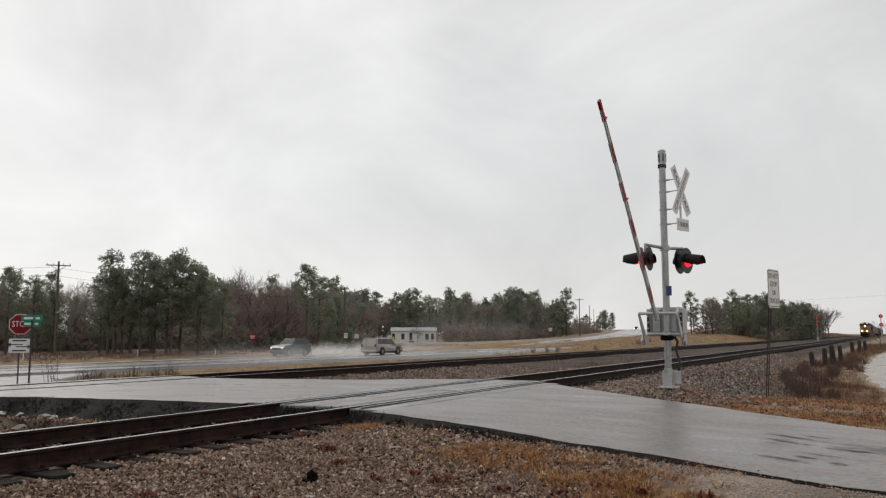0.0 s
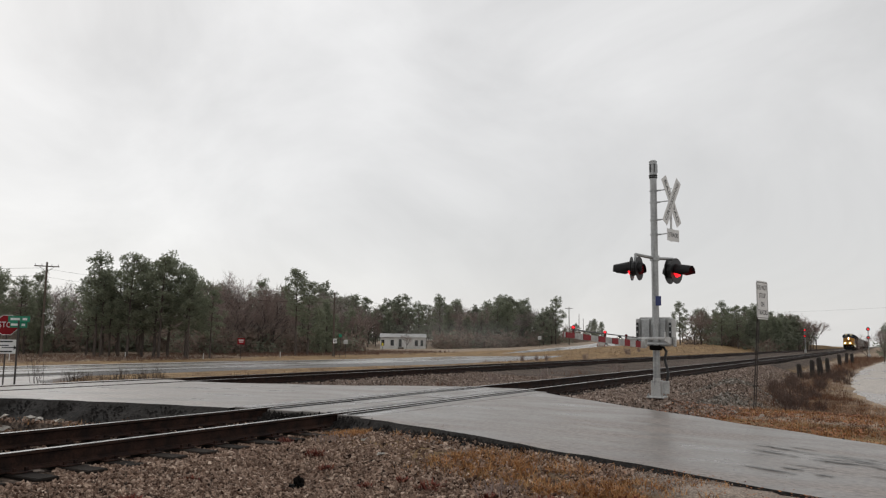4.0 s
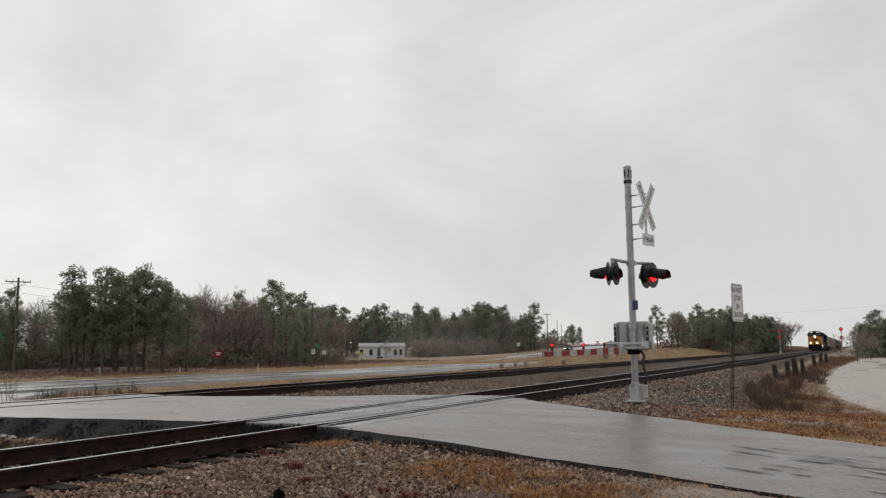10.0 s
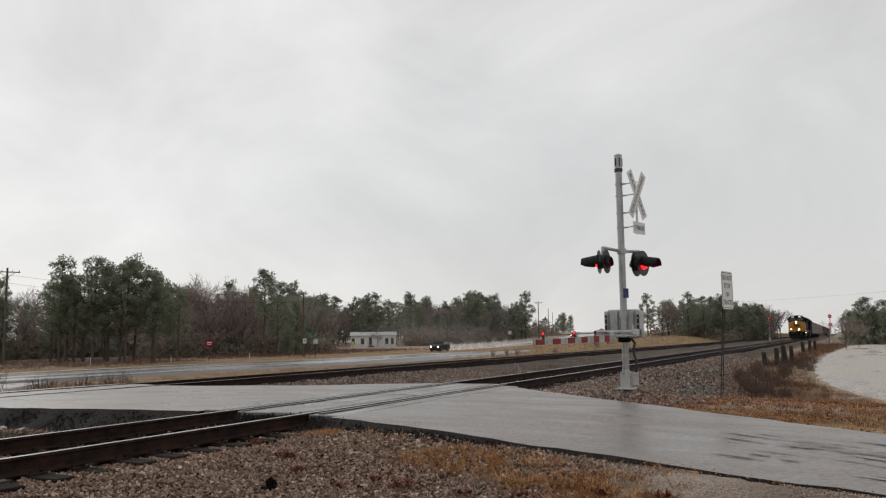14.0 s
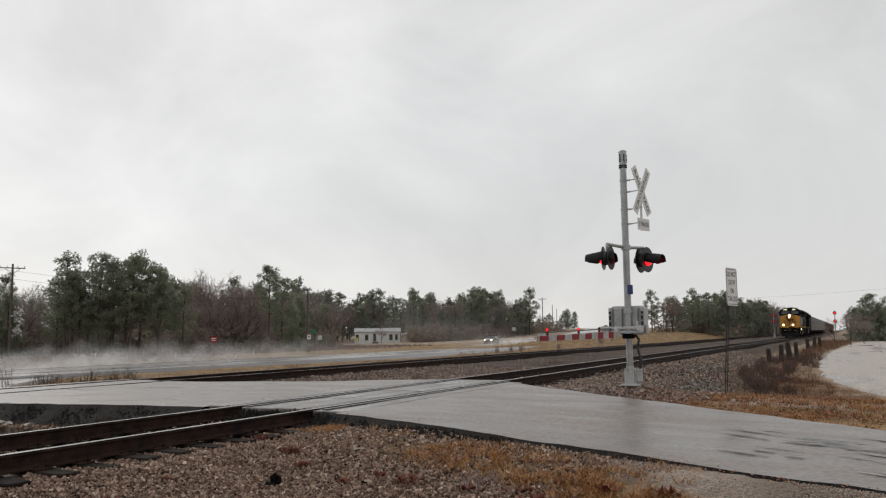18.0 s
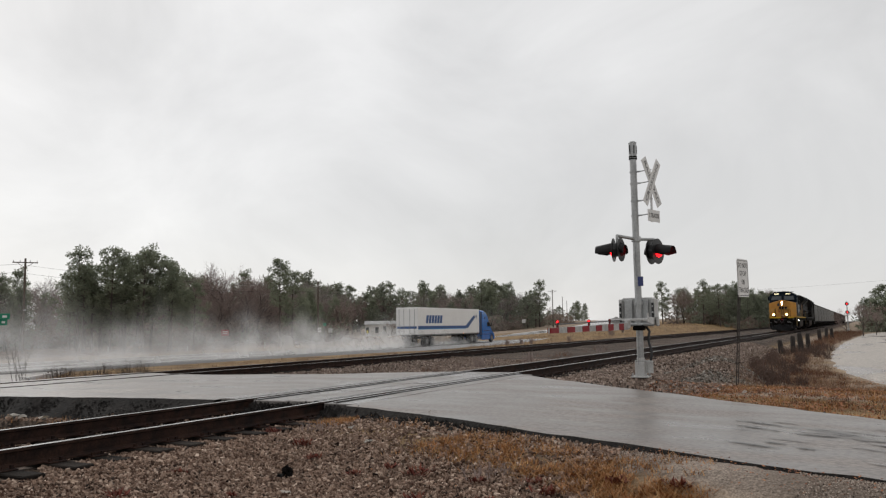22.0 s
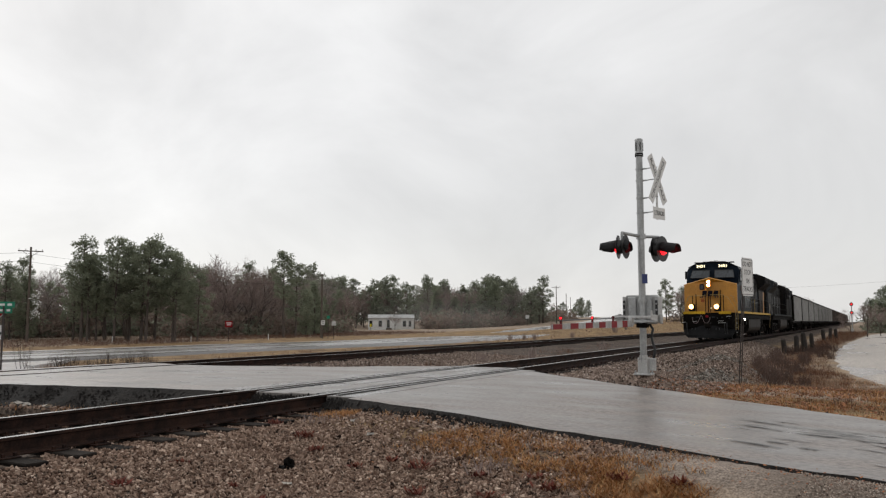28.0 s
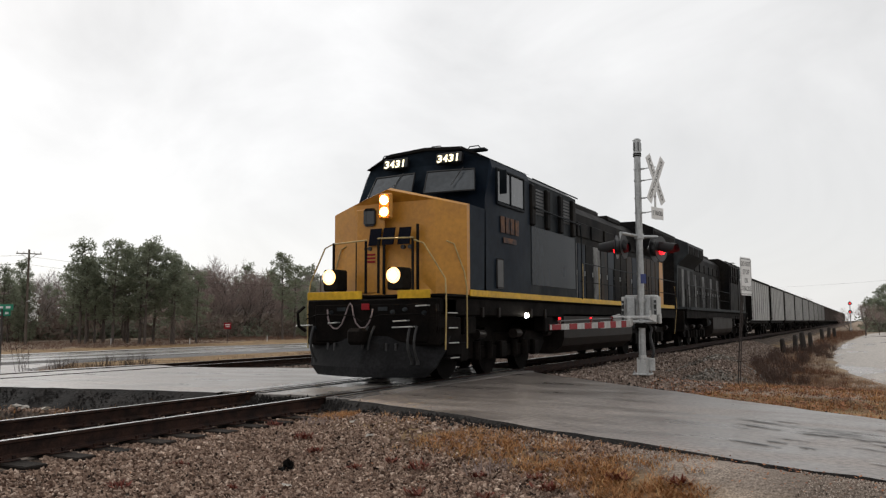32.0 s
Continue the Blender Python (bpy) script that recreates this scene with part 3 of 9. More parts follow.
def hwy(s, off=0.0):
    """Place and heading at s metres along the highway; off metres to the west of its middle is negative."""
    r = (BEND1 - BEND0) / BEND
    if s <= BEND0:
        x, y, h = HWY_X, s, 0.0
    elif s <= BEND1:
        h = (s - BEND0) / r
        x, y = HWY_X - r * (1 - math.cos(h)), BEND0 + r * math.sin(h)
    else:
        h = BEND
        x = HWY_X - r * (1 - math.cos(h)) - (s - BEND1) * math.sin(h)
        y = BEND0 + r * math.sin(h) + (s - BEND1) * math.cos(h)
    near = 1 - smooth(90, 200, s)
    z = -0.93 - 0.13 * near + (0.0045 + 0.0145 * near) * off + 4.6 * smooth(85, 480, s)
    return x + off * math.cos(h), y + off * math.sin(h), z, h


def hwy_near(x, y):
    """Distance from the highway's middle line and the place along it, roughly."""
    s = y if y < BEND0 else BEND0 + (y - BEND0) / math.cos(BEND * 0.8)
    for _ in range(4):
        a, b, z, h = hwy(s)
        s += (x - a) * -math.sin(h) + (y - b) * math.cos(h)
    a, b, z, h = hwy(s)
    return (x - a) * math.cos(h) + (y - b) * math.sin(h), s


ROAD_Z = ((-40, -0.97), (-30, -0.80), (-24, -0.42), (-19.2, -0.115), (-16.6, -0.115), (-13, -0.06), (-9.8, -0.02), (-6.4, -0.02), (-4, -0.06), (0, -0.15), (4, -0.34), (12, -0.85))
ROAD_LO = ((-39, -6), (-27, 4.6), (-20, 8.6), (-14.8, 9.7), (-10.6, 9.95), (-9.3, 9.9), (-7.5, 10.0), (-6.7, 9.75), (-5.23, 9.34), (-3.9, 8.77), (-2.26, 8.21), (-1.34, 7.8), (-0.59, 7.5), (0.11, 7.35), (4, 6.4), (12, 5.0))
ROAD_HI = ((-39, 30), (-32, 22), (-25, 18.0), (-20, 17.2), (-17, 16.6), (-12.9, 16.75), (-9.3, 18.0), (-7.7, 18.1), (-5.55, 15.95), (-4.04, 14.79), (-1.82, 13.16), (-0.59, 12.3), (0.21, 11.85), (4, 10.2), (12, 8.6))


def ground_base(x, y):
    z = base_z(x, y)
    if x < -22 and y > 40:
        d, s = hwy_near(x, y)
        zh = hwy(s)[2]
        w = 1 - smooth(HWY_HALF, HWY_HALF + 10 + 0.08 * max(s - 60, 0), abs(d))
        side = (zh - 0.12) if abs(d) < HWY_HALF + 1 else zh - 0.2
        wy = smooth(40, 75, y)
        z = z * (1 - w * wy) + side * w * wy
        if y > 75:
            z = z * (1 - wy) + max(z, -1.0 + (zh + 0.93) * (1 - smooth(20, 160, abs(d)))) * wy
            if abs(d) < HWY_HALF + 1.5:
                z = min(z, zh - 0.1)
    z += 0.92 * math.exp(-((x + 3.75) / 1.15) ** 2 - ((y - 24.4) / 2.0) ** 2)
    z += 0.13 * math.exp(-((x + 3.9) / 0.8) ** 2 - ((y - 15.95) / 0.7) ** 2)
    if x < -80:
        z -= 1.05 * math.exp(-((x + 116) / 26) ** 2 - ((y - 190) / 34) ** 2)
    # grassy rise between highway and railway, beyond the crossing
    z += 1.7 * smooth(90, 160, y) * (1 - smooth(230, 330, y)) * smooth(-22, -32, x) * (1 - smooth(-44, -60, x)) * 0.8
    return z


def ground_z(x, y):
    """The ground, raised to a gravel shoulder where the road leaves the crossing."""
    z = ground_base(x, y)
    if -2.4 < x < 11 and y < 9:
        d = lerp_table(x, ROAD_LO) - y
        if 0.03 < d < 0.9:
            k = smooth(-2.6, -1.2, x) * (1 - smooth(0.3, 0.9, d)) * smooth(0.015, 0.05, d)
            z += max(lerp_table(x, ROAD_Z) - 0.022 - z, 0) * k
    if -24 < x < 6 and -2 < y < 40:
        z += 0.03 * noise.noise((x * 0.9, y * 0.9, 1)) * (1 - smooth(-3.2, -1.6, x) * (y < 9))
    return z


def zone(x, y):
    """Weights of stone, grass and mud."""
    n = noise.noise((x * 0.35, y * 0.35, 0)) * 0.5 + noise.noise((x * 1.4, y * 1.4, 3)) * 0.3
    stone = 0.0
    if -21.0 < x < -5.0:
        stone = 1.0
    if x >= -5.0 and y < 9.5:
        stone = 1.0 - smooth(-0.25, 0.25, n + 0.18 * (x + 1.5) + 0.35 * (y - 8.2))
    if -5.0 <= x < -2.0 and 9.5 <= y < 24:
        stone = 1 - smooth(-4.4, -2.2, x + n * 2)
    if x >= -6.6 and y >= 24:
        stone = 1 - smooth(-5.6, -4.6, x + n)
    if x < -19.5:
        stone = 1 - smooth(-19.5, -21.0, x + n)
    grass = 1 - stone
    mud = 0.0
    if x < -68:
        mud = 0.62 + 0.5 * n
    if x > -5 and y > 15:
        mud = 0.55 + 0.6 * n
    if x > -6 and 18 < y < 30:
        k = min(1.6 * math.exp(-((x + 3.75) / 1.3) ** 2 - ((y - 24.4) / 2.2) ** 2), 1)
        stone, grass, mud = max(stone, k), grass * (1 - k), mud * (1 - k)
    if -16 < x < -9 and y < 10:
        mud = smooth(0.0, 0.3, n + 0.15)
    if x > -7.2 and y < 9.8:
        d = lerp_table(x, ROAD_LO) - y
        if d > 0:
            band = smooth(0.55, 0.8, d + 0.25 * n) * (1 - smooth(1.05, 1.4, d + 0.3 * n))
            stone, grass = stone * (1 - band), max(grass, band)
            mud = max(0.85 - smooth(0.45, 0.8, d + 0.25 * n), 0.8 * smooth(-2.4, -1.0, x + 2 * n))
    return stone, grass, max(min(mud, 1), 0)


def build_ground():
    def steps(*spans):
        out = []
        for a, b, d in spans:
            out += list(np.arange(a, b, d))
        return out
    xs = steps((-2200, -400, 300), (-400, -120, 20), (-120, -64, 4), (-64, -22, 1.4), (-22, -11, 0.5), (-11, 3, 0.22), (3, 12, 1.0), (12, 60, 6), (60, 400, 40), (400, 2400, 400))
    ys = steps((-2000, -200, 300), (-200, -20, 20), (-20, 0, 3), (0, 6, 0.3), (6, 9.6, 0.06), (9.6, 24, 0.3), (24, 60, 1.0), (60, 200, 5), (200, 620, 20), (620, 3200, 300))
    verts, zs = [], []
    for y in ys:
        for x in xs:
            z = ground_z(x, y)
            if not (-24 < x < 6 and -2 < y < 40) and abs(x) < 400 and abs(y) < 700:
                d, s = hwy_near(x, y)
                if abs(d) > HWY_HALF + 1.5:
                    z += 0.10 * noise.noise((x * 0.2, y * 0.2, 5))
            verts.append((x, y, z))
            zs.append(zone(x, y))
    nx = len(xs)
    faces = [(j * nx + i, j * nx + i + 1, (j + 1) * nx + i + 1, (j + 1) * nx + i) for j in range(len(ys) - 1) for i in range(nx - 1)]
    ob = link("ground", verts, faces, M_SOIL, smooth=True)
    col = ob.data.color_attributes.new("zone", "FLOAT_COLOR", "POINT")
    flat = np.ones((len(zs), 4), dtype=np.float32)
    flat[:, :3] = np.array(zs, dtype=np.float32)
    col.data.foreach_set("color", flat.ravel())
    tagged(ob, "wet ground of crushed stone, dry grass and mud", "ground", kind="structure")


# ---- the side road over the tracks ----
build_ground()


def road_z(x):
    return lerp_table(x, ROAD_Z)


def build_road():
    rails = [TRACK_X - GAUGE / 2, TRACK_X + GAUGE / 2]
    spans = ((-39, SIDING_X - 0.9), (SIDING_X - 0.58, SIDING_X + 0.58), (SIDING_X + 0.9, rails[0] - 0.62), (rails[1] + 0.62, 12))
    for k, (x0, x1) in enumerate(spans):
        n = max(int((x1 - x0) / 0.3), 2)
        verts, faces = [], []
        cols = 15
        for i in range(n + 1):
            x = x0 + (x1 - x0) * i / n
            lo = lerp_table(x, ROAD_LO) + 0.10 * noise.noise((x * 1.7, 0, 7)) + 0.05 * noise.noise((x * 6, 0, 9))
            hi = lerp_table(x, ROAD_HI) + 0.12 * noise.noise((x * 1.3, 5, 7)) + 0.05 * noise.noise((x * 5, 2, 9))
            for j in range(cols + 1):
                y = lo + (hi - lo) * j / cols
                z = road_z(x) + 0.012 * noise.noise((x * 0.5, y * 0.5, 4)) - 0.008 * ((j in (0, cols)))
                verts.append((x, y, z))
        w = cols + 1
        for i in range(n):
            for j in range(cols):
                faces.append((i * w + j, (i + 1) * w + j, (i + 1) * w + j + 1, i * w + j + 1))
        nt = len(faces)
        # broken edge that drops to the soil
        for edge, out in ((0, -1), (cols, 1)):
            prev = None
            for i in range(n + 1):
                x, y, z = verts[i * w + edge]
                a = len(verts) + 1
                verts.append((x, y, z))
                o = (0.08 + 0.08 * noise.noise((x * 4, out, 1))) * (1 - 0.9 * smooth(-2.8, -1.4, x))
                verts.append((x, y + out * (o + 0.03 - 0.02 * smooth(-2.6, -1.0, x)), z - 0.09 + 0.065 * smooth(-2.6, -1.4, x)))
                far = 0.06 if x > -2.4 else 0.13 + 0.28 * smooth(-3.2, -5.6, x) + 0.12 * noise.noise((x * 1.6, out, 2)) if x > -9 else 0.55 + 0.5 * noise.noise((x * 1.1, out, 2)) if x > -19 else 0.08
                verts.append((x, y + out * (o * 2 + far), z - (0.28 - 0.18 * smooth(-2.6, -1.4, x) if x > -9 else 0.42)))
                cur = (a - 1, a, a + 1)
                if prev:
                    for u in range(2):
                        f = (prev[u], cur[u], cur[u + 1], prev[u + 1])
                        faces.append(f if out > 0 else f[::-1])
                prev = cur
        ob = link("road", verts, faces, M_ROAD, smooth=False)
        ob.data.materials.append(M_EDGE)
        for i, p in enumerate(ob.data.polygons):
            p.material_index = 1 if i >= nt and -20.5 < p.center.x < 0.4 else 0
            p.use_smooth = True
        if k == 0:
            tagged(ob, "wet grey asphalt road running down to the highway", "road", kind="structure")
        elif k == 3:
            tagged(ob, "wet grey asphalt road with a broken dark edge", "road", kind="structure")
        else:
            tagged(ob, "wet grey asphalt road between the railway tracks", "road", kind="structure")


build_road()


def worn_streaks():
    """Short, faint streaks of coarser asphalt, worn by wheels where the road comes off the crossing."""
    rng = random.Random(201)
    verts, faces = [], []
    for k in range(52):
        x = rng.uniform(-1.3, 1.1)
        lo, hi = lerp_table(x, ROAD_LO), lerp_table(x, ROAD_HI)
        y = lo + (hi - lo) * min(max(rng.gauss(0.48 if k < 60 else 0.78, 0.13), 0.08), 0.92)
        n, length, width = 10, rng.uniform(0.2, 0.6), rng.uniform(0.03, 0.085)
        b = len(verts)
        for i in range(n + 1):
            u = i / n
            px = x + (u - 0.5) * length
            cy = y - 0.42 * (px - x) + 0.02 * noise.noise((px * 4, k, 0))
            w = width * math.sin(math.pi * min(max(u, 0.04), 0.96)) * rng.uniform(0.4, 1.0)
            z = road_z(px) + 0.013
            verts += [(px, cy - w, z), (px, cy + w, z)]
        faces += [(b + 2 * i, b + 2 * i + 2, b + 2 * i + 3, b + 2 * i + 1) for i in range(n)]
    tagged(link("worn_streaks", verts, faces, M_ROADPATCH), "faint darker worn streaks in the wet asphalt", "road wear", kind="stuff")


worn_streaks()


def strip(name, off0, off1, s0, s1, ds, dz, material, parent=None):
    verts, faces = [], []
    n = int((s1 - s0) / ds)
    for i in range(n + 1):
        s = s0 + (s1 - s0) * i / n
        for o in (off0, off1):
            x, y, z, h = hwy(s, o)
            verts.append((x, y, z + dz))
    for i in range(n):
        faces.append((2 * i, 2 * i + 1, 2 * i + 3, 2 * i + 2))
    return link(name, verts, faces, material, parent, smooth=True)


def build_highway():
    verts, faces = [], []
    ss = list(np.arange(-900, -60, 20)) + list(np.arange(-60, 240, 3)) + list(np.arange(240, 1100, 20))
    offs = [-HWY_HALF - 0.5, -HWY_HALF, -5.5, 0, 5.5, HWY_HALF, HWY_HALF + 0.5]
    for s in ss:
        for k, o in enumerate(offs):
            x, y, z, h = hwy(s, o)
            verts.append((x, y, z - (0.35 if k in (0, len(offs) - 1) else 0)))
    w = len(offs)
    for i in range(len(ss) - 1):
        for k in range(w - 1):
            faces.append((i * w + k, i * w + k + 1, (i + 1) * w + k + 1, (i + 1) * w + k))
    ob = link("highway", verts, faces, M_HWY, smooth=False)
    tagged(ob, "wide wet grey highway shining under the overcast sky", "road", kind="structure")
    for o, m in ((-9.42, M_PAINTW), (9.3, M_PAINTW), (-1.9, M_PAINTY), (1.9, M_PAINTY)):
        strip("lane_line", o - 0.07, o + 0.07, -300, 500, 5, 0.006, m, ob)
    strip("paved_shoulder", -HWY_HALF, -9.55, -300, 500, 5, 0.005, M_SHOULDER, ob)
    for o in (-5.6, 5.6):
        for s in range(-60, 240, 12):
            strip("lane_dash", o - 0.06, o + 0.06, s, s + 3, 3, 0.006, M_PAINTW, ob)


build_highway()


LOT_EDGE = ((20, 0.9), (25.7, 1.0), (31, -0.3), (38, -1.2), (47.6, -1.6), (60, -1.8), (79, -1.5), (100, -0.6), (128, 0.7), (187, 8.0), (230, 20))


def build_lot():
    edge = LOT_EDGE
    verts, faces = [], []
    ys = list(np.arange(19, 60, 0.5)) + list(np.arange(60, 230, 3))
    cols = 12
    for y in ys:
        x0 = float(np.interp(y, [a for a, _ in edge], [b for _, b in edge]))
        x0 += 0.25 * noise.noise((y * 0.4, 0, 3)) + 0.1 * noise.noise((y * 1.7, 0, 4))
        if y < 24:
            x0 += (24 - y) * 1.1
        for j in range(cols + 1):
            x = x0 + (j / cols) ** 2 * 42
            verts.append((x, y, ground_z(x, y) + (0.05 if j else -0.08) + 0.02 * noise.noise((x * 0.3, y * 0.3, 6))))
    w = cols + 1
    for i in range(len(ys) - 1):
        for j in range(cols):
            faces.append((i * w + j, i * w + j + 1, (i + 1) * w + j + 1, (i + 1) * w + j))
    tagged(link("sand_lot", verts, faces, M_LOT, smooth=True), "pale wet sandy lot with shallow puddles beside the embankment", "lot", kind="structure")


build_lot()

# ---- railway tracks ----
RAIL_PROFILE = ((-0.036, 0.0), (0.036, 0.0), (0.037, -0.03), (0.012, -0.045), (0.009, -0.14), (0.03, -0.155), (0.075, -0.168), (0.075, -0.18), (-0.075, -0.18), (-0.075, -0.168), (-0.03, -0.155), (-0.009, -0.14), (-0.012, -0.045), (-0.037, -0.03))


def rail_mesh(name, x, z, y0, y1, seg, parent):
    """One rail, its head polished."""
    n = len(RAIL_PROFILE)
    ys = list(np.arange(y0, y1, seg)) + [y1]
    verts = [(x + u, y, z + v) for y in ys for u, v in RAIL_PROFILE]
    faces, mats = [], []
    for i in range(len(ys) - 1):
        for k in range(n):
            j = (k + 1) % n
            faces.append((i * n + k, (i + 1) * n + k, (i + 1) * n + j, i * n + j))
            mats.append(1 if k == 0 else 0)
    faces += [tuple(range(n)), tuple(range((len(ys) - 1) * n, len(ys) * n))[::-1]]
    mats += [0, 0]
    ob = link(name, verts, faces, M_RAIL, parent)
    ob.data.materials.append(M_RAILTOP)
    for p, k in zip(ob.data.polygons, mats):
        p.material_index = k
    return ob


def build_track(x, z, label, near, sleepers):
    t = empty("railway_track", pose(0, 0, 0), label, "railway track", kind="structure")
    for s in (-1, 1):
        xr = x + s * (GAUGE / 2 + 0.036)
        for y0, y1 in ((-120, 22.0), (22.01, 900)):
            rail_mesh("rail", xr, z, y0, y1, 20, t)
    bm = bmesh.new()
    box(bm, (0, 0, -0.09), (2.6, 0.225, 0.17), bevel=0.012)
    tie = part("tie", bm, M_TIE, t)
    bm = bmesh.new()
    box(bm, (0, 0, 0), (0.32, 0.2, 0.014), bevel=0.003)
    for u in (-0.11, 0.11):
        for v in (-0.06, 0.06):
            box(bm, (u, v, 0.02), (0.025, 0.03, 0.04))
    plate = part("tie_plate", bm, M_RAIL, tie)
    plate.location = (-GAUGE / 2 - 0.036, 0, 0.004)
    p2 = new("tie_plate", plate.data)
    p2.parent, p2.location = tie, (GAUGE / 2 + 0.036, 0, 0.004)
    tie.matrix_basis = pose(x, near[0], z - 0.185)
    y = near[0]
    count = 1
    while count < sleepers:
        y += 0.52
        if lerp_table(x, ROAD_LO) - 0.1 < y < lerp_table(x, ROAD_HI) + 0.1:
            continue
        m = pose(x + random.uniform(-0.04, 0.04), y, z - 0.185 + random.uniform(-0.012, 0.008), 0, 0, random.uniform(-1.2, 1.2))
        c = new("tie", tie.data)
        c.parent, c.matrix_basis = t, m
        if y < 34:
            for s in (-1, 1):
                q = new("tie_plate", plate.data)
                q.parent, q.location = c, (s * (GAUGE / 2 + 0.036), 0, 0.004)
        count += 1
    # the distant sleepers, too small to tell apart
    verts, faces = [], []
    while y < 300:
        y += 0.52
        b = len(verts)
        for u in (-1.3, 1.3):
            for v in (-0.11, 0.11):
                for h in (-0.17, 0.0):
                    verts.append((x + u, y + v, z - 0.19 + h))
        faces += [(b + 1, b + 5, b + 7, b + 3), (b, b + 4, b + 5, b + 1), (b + 2, b + 3, b + 7, b + 6), (b, b + 1, b + 3, b + 2), (b + 4, b + 6, b + 7, b + 5)]
    tagged(link("distant_ties", verts, faces, M_TIE, t), kind="stuff")
    return t


build_track(TRACK_X, 0.0, "main railway track with polished rails on dark timber ties", (1.2, 0), 150)
build_track(SIDING_X, SIDING_Z, "second railway track with rusty rails beyond the main line", (10, 0), 90)


def build_crossing():
    """Flush slabs between and beside the rails, with open flange grooves."""
    g = empty("crossing_surface", ID, "wet concrete crossing slabs with open flange grooves along the rails", "crossing", kind="structure")
    rails = (TRACK_X - GAUGE / 2 - 0.036, TRACK_X + GAUGE / 2 + 0.036)
    lanes = ((rails[0] - 0.60, rails[0] - 0.055), (rails[0] + 0.10, TRACK_X - 0.01), (TRACK_X + 0.01, rails[1] - 0.10), (rails[1] + 0.055, rails[1] + 0.60))
    for x0, x1 in lanes:
        xm = (x0 + x1) / 2
        lo, hi = lerp_table(xm, ROAD_LO) + 0.1, lerp_table(xm, ROAD_HI) - 0.1
        n = 4
        for i in range(n):
            y0 = lo + (hi - lo) * i / n + random.uniform(0, 0.05)
            y1 = lo + (hi - lo) * (i + 1) / n - 0.012
            bm = bmesh.new()
            box(bm, (xm, (y0 + y1) / 2, -0.105 + random.uniform(-0.004, 0.004)), (x1 - x0, y1 - y0, 0.18), bevel=0.012)
            part("slab", bm, M_PANEL, g)
    # worn steel edges and black rubber seals along the grooves
    for xr in rails:
        lo, hi = lerp_table(xr, ROAD_LO) + 0.15, lerp_table(xr, ROAD_HI) - 0.15
        for dx, w, m, nm in ((-0.155, 0.035, M_RAILTOP, "steel_edge"), (0.155, 0.035, M_RAILTOP, "steel_edge"), (-0.205, 0.05, M_RUBBER, "rubber_seal"), (0.205, 0.05, M_RUBBER, "rubber_seal")):
            part(nm, box(bmesh.new(), (xr + dx, (lo + hi) / 2, -0.012), (w, hi - lo, 0.016), bevel=0.003), m, g)
    for s in (-1, 1):
        xm = SIDING_X + s * 0.74
        lo, hi = lerp_table(xm, ROAD_LO) + 0.1, lerp_table(xm, ROAD_HI) - 0.1
        for a, b in ((-0.16, -0.06), (0.06, 0.16)):
            bm = bmesh.new()
            box(bm, (xm + (a + b) / 2, (lo + hi) / 2, SIDING_Z - 0.1), (b - a, hi - lo, 0.16), bevel=0.01)
            part("slab", bm, M_PANEL, g)


build_crossing()

# ---- the crossing signal with its gate ----
MAST = Vector((-3.90, 15.95, -0.06))
PIVOT = Vector((-3.94, 15.64, 1.18)) - MAST


def facing(az):
    """A frame whose x axis is sideways, y up and z the way the face looks, at az degrees from +x."""
    a = radians(az)
    return Matrix(((-math.sin(a), 0, math.cos(a), 0), (math.cos(a), 0, math.sin(a), 0), (0, 1, 0, 0), (0, 0, 0, 1)))


def lamp_head(name, at, az, parent, lit, hood=0.34, r=0.255):
    """A round black target with a hooded red lens and a housing behind it."""
    f = Matrix.Translation(at) @ facing(az)

    def P(x, y, z):
        return f @ Vector((x, y, z))
    bm = bmesh.new()
    cyl(bm, P(0, 0, -0.012), P(0, 0, 0.0), r, r, 28)
    cyl(bm, P(0, 0, -0.20), P(0, 0, -0.012), 0.10, 0.15, 14)
    head = part(name, bm, M_BLACK, parent, "black round signal target with a hooded red lamp")
    bm = bmesh.new()
    cyl(bm, P(0, 0, 0.005), P(0, 0, 0.05), 0.130, 0.110, 18)
    part("lens", bm, M_LAMPRED if lit else M_LENSDARK, head, "glowing red lens" if lit else "unlit dark red lens")
    bm = bmesh.new()
    n = 16
    rings = []
    for z, k in ((0.0, 0), (hood, 1)):
        row = []
        for i in range(n + 1):
            a = radians(-18 + 216 * i / n)
            r = 0.148 - 0.008 * k
            cut = z if i not in (0, n) else z * 0.45
            row.append(P(r * math.cos(a), r * math.sin(a) - 0.05 * k, cut))
        rings.append([bm.verts.new(p) for p in row])
    for i in range(n):
        bm.faces.new((rings[0][i], rings[0][i + 1], rings[1][i + 1], rings[1][i]))
    bmesh.ops.solidify(bm, geom=bm.faces[:], thickness=0.006)
    part("hood", bm, M_BLACK, head)
    return head


